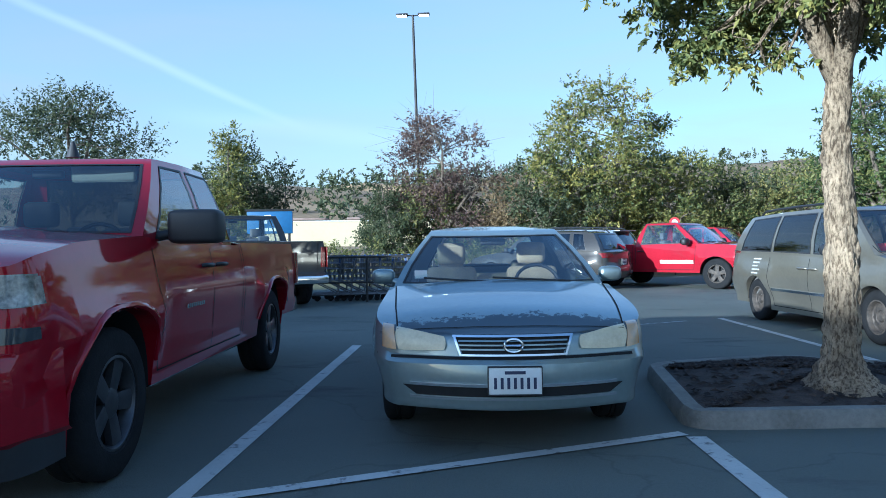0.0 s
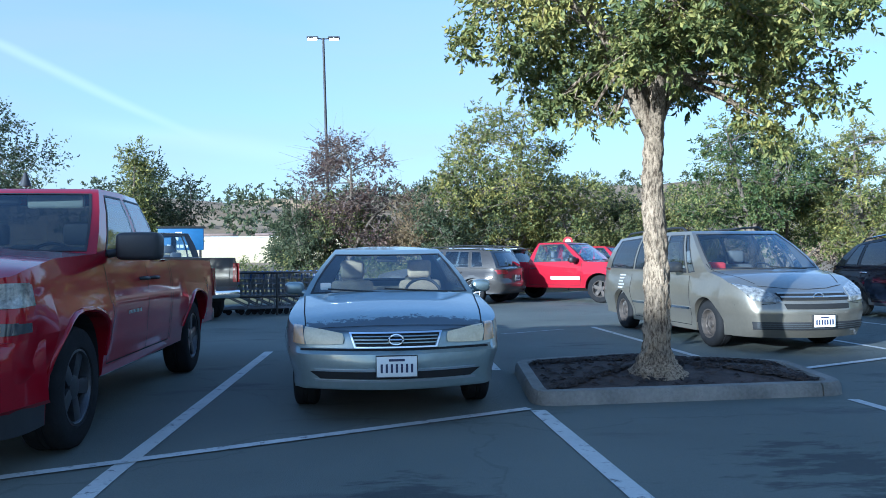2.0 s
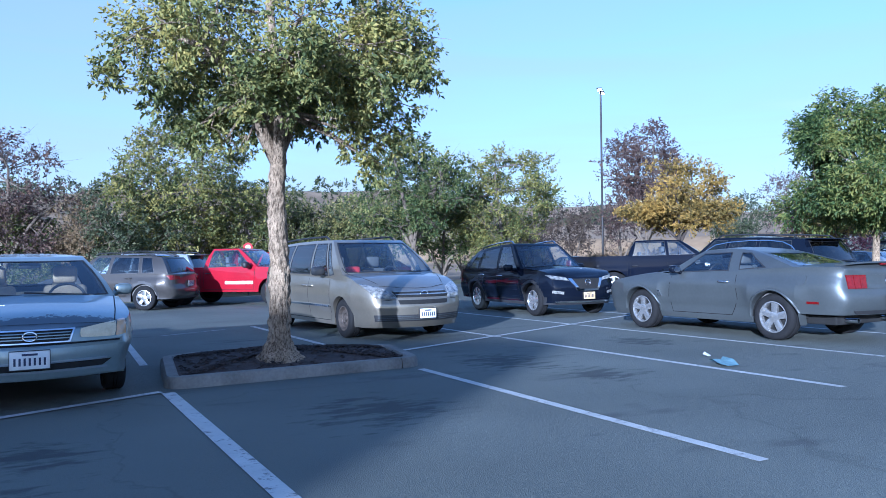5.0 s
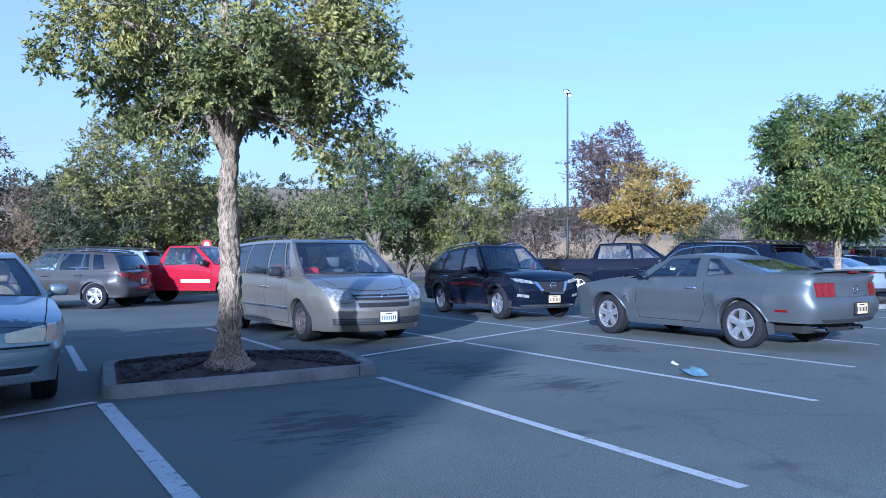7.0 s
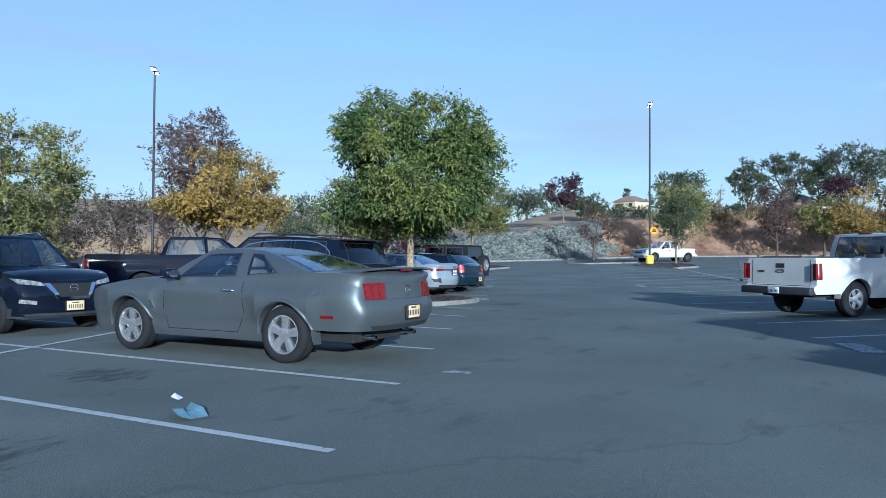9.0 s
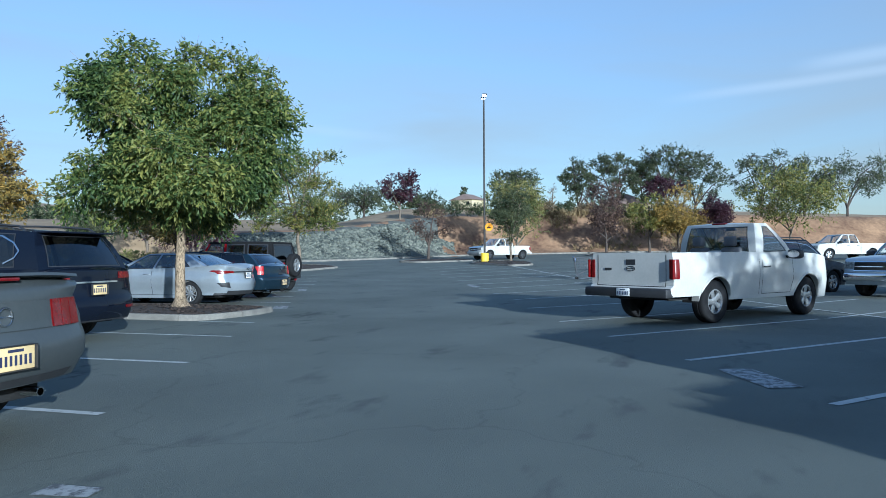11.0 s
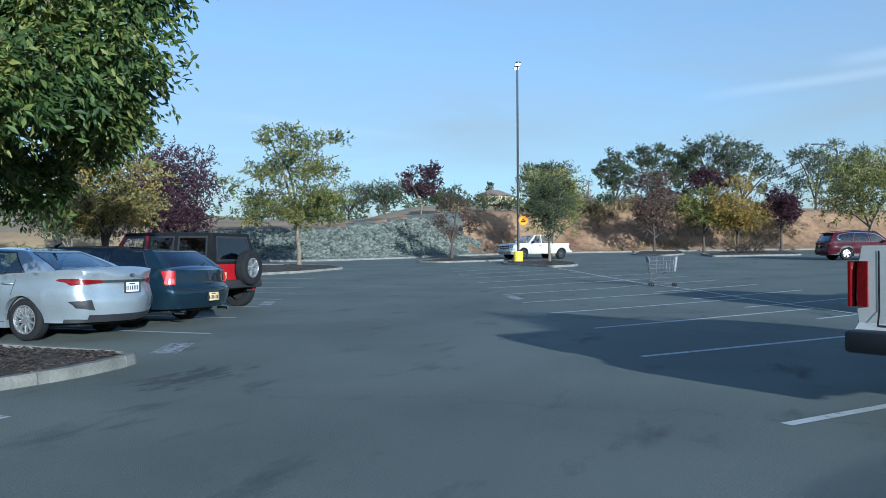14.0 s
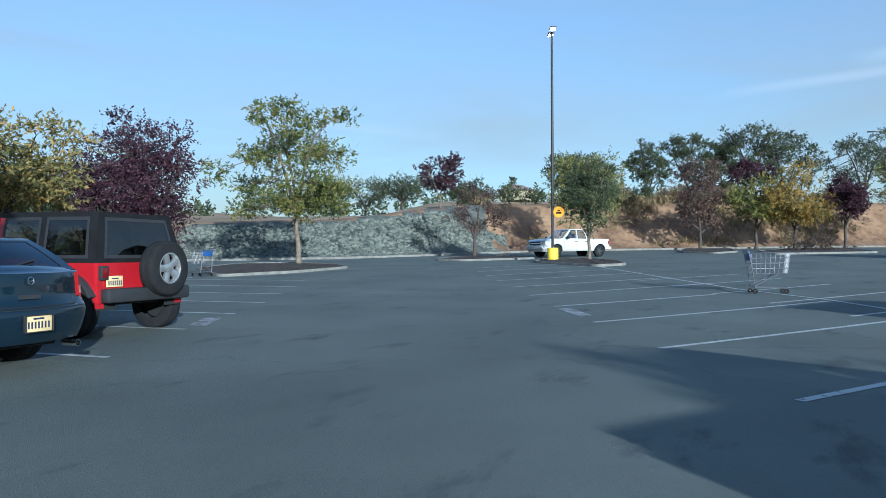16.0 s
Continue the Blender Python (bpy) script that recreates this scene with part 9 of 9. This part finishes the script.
def riprap():
    rnd = random.Random(5)
    root = tagged(new("riprap_bank"), "bank of loose grey and green-grey stones", "rock bank", kind="structure")
    base = bmesh.new()
    bmesh.ops.create_icosphere(base, subdivisions=1, radius=1.0)
    V = [v.co.copy() for v in base.verts]
    Fc = [tuple(v.index for v in f.verts) for f in base.faces]
    base.free()
    shapes = []
    for k in range(8):
        vv = []
        for v in V:
            f = 1 + 0.35 * noise.noise((v.x * 1.7 + k * 5, v.y * 1.7, v.z * 1.7))
            vv.append(Vector((v.x * f, v.y * f * 0.85, v.z * f * 0.65)))
        shapes.append(vv)
    meshes = []
    for k, vv in enumerate(shapes):
        me = bpy.data.meshes.new("stone")
        me.from_pydata(vv, [], Fc)
        me.materials.append(M_ROCK_ONE)
        meshes.append(me)
    verts, faces = [], []
    count = 0
    for _ in range(8200):
        w = rnd.uniform(RIP0, RIP1)
        t = rnd.uniform(0.0, 1.0)
        u = bank_foot(w) - 0.2 + t * (5.2 - 2.6 * smooth01((RIP0 + 6 - w) / 6))
        x, y = from_uw(u, w)
        z = land_z(x, y)
        s = rnd.uniform(0.10, 0.25)
        R = Euler((rnd.uniform(-0.7, 0.7), rnd.uniform(-0.7, 0.7), rnd.uniform(0, 6.3))).to_matrix()
        shp = rnd.randrange(8)
        if count < 280 and -4 < w < 12 and t < 0.5:
            ob = new("stone", meshes[shp])
            ob.parent = root
            ob.matrix_basis = Matrix.Translation((x, y, z + s * 0.2)) @ R.to_4x4() @ Matrix.Scale(s, 4)
            count += 1
            continue
        k = len(verts)
        for v in shapes[shp]:
            q = R @ (v * s)
            verts.append((q.x + x, q.y + y, q.z + z + s * 0.2))
        faces += [tuple(i + k for i in f) for f in Fc]
    ob = raw("loose_stones", verts, faces, M_ROCK, root)
    tagged(ob, kind="stuff")


M_ROCK_ONE = mat("single_riprap_stone", (0.06, 0.07, 0.065), 0.85, var=0.35, scale=1.2, fine=14, bump=0.5, bscale=18, color2=(0.19, 0.195, 0.16), obj_random=0.7)
riprap()


# ---------------------------------------------------------------- lamp poles, signs, carts, small things
def lamp_pole(x, y, z, height, label, lean=0.0, lit=True, base=True, heads=((1, 0), (-1, 0)), sign=False):
    root = thing("lamp_pole", pose(x, y, z, 0, -lean, 0), label, "lamp pole", "car park lamp poles")
    bm = bmesh.new()
    tube(bm, [(0, 0, 0.0), (0, 0, height * 0.5), (0, 0, height)], [0.085, 0.075, 0.06], 12)
    part("pole", bm, M_STEEL, root, sharp=50)
    for dx, dy in heads:
        bm = bmesh.new()
        a = math.atan2(dy, dx)
        mm = Matrix.Translation((0, 0, height - 0.05)) @ Matrix.Rotation(a, 4, "Z")
        tube(bm, [mm @ Vector((0, 0, 0)), mm @ Vector((0.35, 0, 0.05))], 0.03, 8)
        box(bm, 0.25, 0.85, -0.17, 0.17, 0.02, 0.11, 0.02, mm)
        hd = part("lamp_head", bm, M_STEEL, root, sharp=50)
        bm = bmesh.new()
        box(bm, 0.32, 0.80, -0.14, 0.14, -0.012, 0.022, 0.0, mm)
        part("lens", bm, M_LAMP if lit else M_WHITE, hd, "lit white lamp", smooth=False)
    if base:
        bm = bmesh.new()
        lathe(bm, [(0.0, 0.0), (0.30, 0.0), (0.30, 0.74), (0.27, 0.78), (0.0, 0.78)], 20, "z")
        part("base", bm, M_YELLOW, root, "yellow-painted concrete base", sharp=40)
    else:
        bm = bmesh.new()
        lathe(bm, [(0.0, 0.0), (0.28, 0.0), (0.28, 0.6), (0.25, 0.64), (0.0, 0.64)], 20, "z")
        part("base", bm, M_KERB, root, "concrete base", sharp=40)
    if sign:
        bm = bmesh.new()
        tube(bm, [(-0.10, -0.36, 2.74), (-0.07, -0.36, 2.74)], 0.30, 24)
        tube(bm, [(-0.08, -0.36, 2.74), (-0.05, 0.0, 2.74)], 0.02, 6)
        sg = part("sign_panel", bm, M_ORANGE, root, "round orange sign with a dark shape", sharp=40)
        bm = bmesh.new()
        box(bm, -0.106, -0.101, -0.50, -0.22, 2.64, 2.75)
        box(bm, -0.106, -0.101, -0.43, -0.29, 2.78, 2.85)
        part("sign_mark", bm, M_DARK, sg, "dark bars", smooth=False)
    return root


lamp_pole(-1.35, 38.1, 0.3, 12.6, "tall dark lamp pole with two lit heads", lean=1.2)
lamp_pole(35.0, 36.6, 0.0, 12.8, "tall dark lamp pole", lean=-0.3, heads=((0.75, 0.66), (-0.75, -0.66)), base=False)
lamp_pole(63.0, 13.0, 0.75, 12.7, "tall dark lamp pole with yellow base and orange sign", heads=((0.95, 0.31), (-0.95, -0.31)), sign=True)


def street_lamp(x, y, h):
    root = thing("street_lamp", pose(x, y, land_z(x, y) - 0.1), "grey street lamp with a curved arm", "street lamp")
    bm = bmesh.new()
    tube(bm, [(0, 0, 0), (0, 0, h - 0.8), (-0.2, 0.5, h - 0.2), (-0.7, 1.6, h), (-1.0, 2.4, h + 0.02)], [0.11, 0.08, 0.06, 0.05, 0.05], 8)
    part("pole", bm, M_STEEL, root)
    bm = bmesh.new()
    box(bm, -1.35, -0.95, 2.2, 3.0, h - 0.06, h + 0.06, 0.03)
    part("lamp_head", bm, M_STEEL, root)


street_lamp(118.0, -13.8, 8.6)


def cart(m, label):
    root = thing("shopping_cart", m, label, "shopping cart", "shopping carts")
    bm = bmesh.new()
    # basket: wires along tapering rings
    def ring(t):
        z = 0.48 + 0.52 * t
        x0, x1 = -0.42 - 0.03 * t, 0.42 + 0.06 * t
        w0, w1 = 0.20 + 0.07 * t, 0.17 + 0.05 * t
        return [(x0, -w0, z), (x1, -w1, z + 0.02), (x1, w1, z + 0.02), (x0, w0, z)]
    for t in (0, 0.25, 0.5, 0.75, 1.0):
        r = ring(t)
        tube(bm, r + [r[0]], 0.008 if t < 1 else 0.014, 5, False)
    a, b = ring(0), ring(1)
    for i in range(4):
        for k in range(8):
            f = k / 8
            p = Vector(a[i]).lerp(Vector(a[(i + 1) % 4]), f)
            q = Vector(b[i]).lerp(Vector(b[(i + 1) % 4]), f)
            tube(bm, [p, q], 0.006, 4, False)
    for k in range(9):
        f = k / 8
        tube(bm, [Vector(a[0]).lerp(Vector(a[3]), f), Vector(a[1]).lerp(Vector(a[2]), f)], 0.006, 4, False)
    part("basket", bm, M_WIRE, root, "wire basket")
    bm = bmesh.new()
    for s in (1, -1):
        tube(bm, [(-0.50, s * 0.25, 1.04), (-0.40, s * 0.24, 0.48), (-0.36, s * 0.25, 0.16), (0.42, s * 0.16, 0.14)], 0.017, 6)
        tube(bm, [(-0.36, s * 0.24, 0.2), (0.2, s * 0.2, 0.48)], 0.014, 6)
    tube(bm, [(-0.36, -0.25, 0.18), (-0.36, 0.25, 0.18)], 0.014, 6)
    part("frame", bm, M_WIRE, root)
    bm = bmesh.new()
    tube(bm, [(-0.52, -0.27, 1.04), (-0.52, 0.27, 1.04)], 0.02, 8)
    part("push_bar", bm, M_BLUE, root, "blue plastic push bar")
    bm = bmesh.new()
    box(bm, -0.47, -0.42, -0.22, 0.22, 0.82, 0.99, 0.01)
    part("child_seat", bm, M_BLUE, root, "blue seat flap")
    for x, y in ((-0.36, 0.24), (-0.36, -0.24), (0.40, 0.16), (0.40, -0.16)):
        bm = bmesh.new()
        lathe(bm, [(0.02, -0.015), (0.06, -0.015), (0.06, 0.015), (0.02, 0.015)], 14)
        bmesh.ops.translate(bm, vec=(x, y, 0.06), verts=bm.verts)
        part("caster", bm, M_RUBBER, root, sharp=50)
    return root


c0 = cart(pose(42.48, 3.16, lot_z(42.48), 0, 0, -78), "wire shopping cart with blue handle standing alone in the bays")
copy_thing(c0, pose(47.6, 24.3, lot_z(47.6) + 0.02, 0, 0, 70))
for k in range(7):
    copy_thing(c0, pose(-2.95 + 0.30 * k, 17.45 + 0.05 * k, 0, 0, 0, 185))
for k in range(7):
    copy_thing(c0, pose(-2.85 + 0.30 * k, 18.2 + 0.05 * k, 0, 0, 0, 185))


def corral():
    root = thing("cart_corral", pose(-1.9, 17.75, 0, 0, 0, 4), "steel-tube cart corral filled with nested carts", "cart corral")
    for y in (-0.75, 0.95):
        for z in (0.45, 1.02):
            bm = bmesh.new()
            tube(bm, [(-1.6, y, z), (1.35, y, z), (1.5, y, z - 0.08), (1.55, y, z - 0.25)], 0.026, 8)
            part("rail", bm, M_STEEL, root)
        for x in (-1.6, 0.0, 1.5):
            bm = bmesh.new()
            tube(bm, [(x, y, 0), (x, y, 1.02 if x < 1 else 0.9)], 0.026, 8)
            part("post", bm, M_STEEL, root)
    bm = bmesh.new()
    tube(bm, [(-1.6, -0.75, 1.02), (-1.6, 0.95, 1.02)], 0.026, 8)
    part("rail", bm, M_STEEL, root)


corral()


def blue_sign():
    root = thing("blue_sign", pose(-4.85, 20.8, 0.14, 0, 0, 4), "large blue sign board with a white mark", "sign")
    bm = bmesh.new()
    box(bm, -0.7, 0.55, -0.03, 0.03, 1.5, 2.12, 0.02)
    b = part("board", bm, M_BLUE_SIGN, root, "blue board", sharp=40)
    bm = bmesh.new()
    box(bm, -0.74, 0.59, -0.05, 0.05, 2.12, 2.18, 0.01)
    part("top_edge", bm, M_DARK, root, sharp=40)
    bm = bmesh.new()
    box(bm, -0.22, -0.14, -0.04, -0.032, 1.78, 2.02)
    box(bm, -0.14, -0.04, -0.04, -0.032, 1.90, 2.02)
    for k in range(6):
        box(bm, -0.45 + k * 0.12, -0.36 + k * 0.12, -0.04, -0.032, 1.57, 1.66)
    part("white_mark", bm, M_WHITE, b, "plain white bars", smooth=False)
    for x in (-0.6, 0.45):
        bm = bmesh.new()
        tube(bm, [(x, 0, 0), (x, 0, 1.5)], 0.04, 8)
        part("post", bm, M_STEEL, root)


blue_sign()


def road_sign(x, y):
    root = thing("road_sign", pose(x, y, land_z(x, y) - 0.1, 0, 0, -14), "small round sign with a red rim on a thin post", "road sign")
    bm = bmesh.new()
    tube(bm, [(0, 0.03, 0), (0, 0.03, 2.2)], 0.025, 8)
    part("post", bm, M_STEEL, root)
    bm = bmesh.new()
    tube(bm, [(0, 0.006, 2.08), (0, -0.006, 2.08)], 0.20, 20)
    panel = part("panel", bm, mat("sign_red", (0.42, 0.02, 0.025), 0.5, var=0.12, scale=8), root, "red disc", sharp=40)
    bm = bmesh.new()
    tube(bm, [(0, -0.007, 2.08), (0, -0.012, 2.08)], 0.115, 20)
    part("centre", bm, M_LETTER, panel, "pale centre", sharp=40)


road_sign(8.6, 28.6)


def litter():
    bm = bmesh.new()
    rnd = random.Random(3)
    g = [[bm.verts.new((0.17 * i - 0.1 + rnd.uniform(-0.02, 0.02), 0.06 * j - 0.1 + rnd.uniform(-0.02, 0.02), 0.012 + max(0, rnd.uniform(-0.03, 0.07)))) for j in range(5)] for i in range(3)]
    for i in range(2):
        for j in range(4):
            bm.faces.new((g[i][j], g[i + 1][j], g[i + 1][j + 1], g[i][j + 1]))
    ob = link("paper_litter", bm, M_PAPER, smooth=False)
    ob.matrix_world = pose(7.48, 3.04, 0.004, 0, 0, 60)
    tagged(ob, "crumpled pale blue paper on the asphalt", "litter")
    bm = bmesh.new()
    v = [bm.verts.new(p) for p in ((-0.05, -0.04, 0.006), (0.06, -0.03, 0.006), (0.05, 0.05, 0.05), (-0.04, 0.04, 0.03))]
    bm.faces.new(v)
    ob = link("paper_scrap", bm, M_WHITE, smooth=False)
    ob.matrix_world = pose(7.95, 3.75, 0.004, 0, 0, 20)
    tagged(ob, "small white paper scrap on the asphalt", "litter")


litter()


# ---------------------------------------------------------------- buildings
def cream_building():
    root = thing("warehouse", pose(-13, 88, land_z(-13, 88) - 0.3, 0, 0, 3), "long low cream-coloured building beyond the verge", "building")
    bm = bmesh.new()
    box(bm, -9.5, 11.5, 0, 14, 0, 3.2)
    part("wall", bm, M_CREAM, root, smooth=False)
    bm = bmesh.new()
    box(bm, -9.6, 11.6, -0.1, 14.1, 3.2, 3.32, 0.03)
    part("roof", bm, M_WHITE, root)
    for k, (x, w) in enumerate(((-6, 5), (2, 4), (8, 3.5))):
        bm = bmesh.new()
        box(bm, x - w / 2, x + w / 2, 18, 24, 0.0, 4.0)
        part("annex", bm, M_CREAM, root, smooth=False)
        bm = bmesh.new()
        box(bm, x - w / 2 - 0.3, x + w / 2 + 0.3, 17.7, 24.3, 4.0, 4.35, 0.1)
        part("annex_roof", bm, M_ROOFTILE, root)


cream_building()


def house(x, y, w, m_rot, k0=1.0, sink=0.2):
    root = thing("house", pose(x, y, land_z(x, y) - sink, 0, 0, m_rot) @ Matrix.Scale(k0, 4), "pale bungalow with a low brown roof on the rise", "house")
    bm = bmesh.new()
    box(bm, -w / 2, w / 2, -4, 4, 0, 2.6)
    part("wall", bm, M_CREAM, root, smooth=False)
    bm = bmesh.new()
    v = [bm.verts.new(p) for p in ((-w / 2 - 0.5, -4.6, 2.6), (w / 2 + 0.5, -4.6, 2.6), (w / 2 + 0.5, 4.6, 2.6), (-w / 2 - 0.5, 4.6, 2.6), (-w / 2 + 1.5, 0, 4.6), (w / 2 - 1.5, 0, 4.6))]
    for f in ((0, 1, 5, 4), (2, 3, 4, 5), (1, 2, 5), (3, 0, 4), (3, 2, 1, 0)):
        bm.faces.new([v[i] for i in f])
    part("roof", bm, M_ROOFTILE, root, smooth=False)
    for k in (-0.3, 0.25):
        bm = bmesh.new()
        box(bm, -w / 2 - 0.03, -w / 2, k * 8 - 0.6, k * 8 + 0.6, 0.9, 2.0)
        part("window", bm, M_GLASS_DARK, root, smooth=False)


house(167.8, 42.6, 8, -20, 0.7, -0.1)
house(150, 8, 10, 10)


def utility_poles():
    first = None
    for k, (x, y, h) in enumerate(((-28, 130, 12), (-12, 150, 12), (-40, 145, 11), (2, 165, 12))):
        if first is None:
            first = thing("utility_pole", pose(x, y, land_z(x, y) - 0.2), "thin dark wooden utility pole", "utility pole", "utility poles")
            bm = bmesh.new()
            tube(bm, [(0, 0, 0), (0, 0, h)], [0.16, 0.11], 8)
            part("post", bm, M_BARK_DARK, first)
            bm = bmesh.new()
            box(bm, -1.1, 1.1, -0.06, 0.06, h - 0.9, h - 0.78)
            part("crossarm", bm, M_BARK_DARK, first)
        else:
            copy_thing(first, pose(x, y, land_z(x, y) - 0.2))


utility_poles()


def far_hill_trees():
    cl = []
    rnd = random.Random(9)
    root = thing("hill_wood", pose(0, 0, 0), "far wooded hillside with scattered houses", "woods", kind="stuff")
    for _ in range(420):
        x = rnd.uniform(-230, 190)
        y = rnd.uniform(150, 330)
        z = land_z(x, y)
        s = rnd.uniform(2.0, 4.6)
        cl.append(((x, y, z + s * 0.6), s))
    leaf_cloud("hill_crowns", cl, 26000, 1.3, L_DARK, root, 77)
    cl = []
    for _ in range(120):
        a = rnd.uniform(0, 1)
        x, y = 165 + 90 * a + rnd.uniform(-25, 25), 190 - 190 * a + rnd.uniform(-25, 25)
        s = rnd.uniform(1.8, 3.8)
        cl.append(((x, y, land_z(x, y) + s * 0.6), s))
    leaf_cloud("hill_crowns", cl, 9000, 1.0, L_DARK, root, 78)


far_hill_trees()


# ---------------------------------------------------------------- unseen block behind, added to lay long shade over the first bays
def shade_block():
    root = thing("store_building", pose(0, 0, 0), "large plain store building behind the car park", "building")
    uv = Vector(SUN_AZ).normalized()
    nv = Vector((-uv.y, uv.x))
    d0 = -42.0
    # height picked so the block's shade stands 1 m high at the near bays
    hgt = 1.0 + (4.9 - d0) * math.tan(radians(SUN_EL))
    P = lambda u, v: uv * u + nv * v
    corners = [P(d0, -0.14), P(d0, 75), P(d0 - 40, 75), P(d0 - 40, -0.14)]
    for i in range(4):
        a, b = corners[i], corners[(i + 1) % 4]
        bm = bmesh.new()
        t = (b - a).normalized()
        o = Vector((-t.y, t.x)) * 0.3
        v = [bm.verts.new((q.x, q.y, z)) for z in (-0.5, hgt) for q in (a, b, b - o, a - o)]
        for f in ((0, 1, 5, 4), (1, 2, 6, 5), (2, 3, 7, 6), (3, 0, 4, 7), (4, 5, 6, 7), (3, 2, 1, 0)):
            bm.faces.new([v[k] for k in f])
        bmesh.ops.recalc_face_normals(bm, faces=bm.faces)
        part("wall", bm, M_WALL, root, smooth=False)
    bm = bmesh.new()
    bm.faces.new([bm.verts.new((q.x, q.y, hgt - 0.6)) for q in corners])
    part("roof", bm, M_WHITE, root, smooth=False)


shade_block()
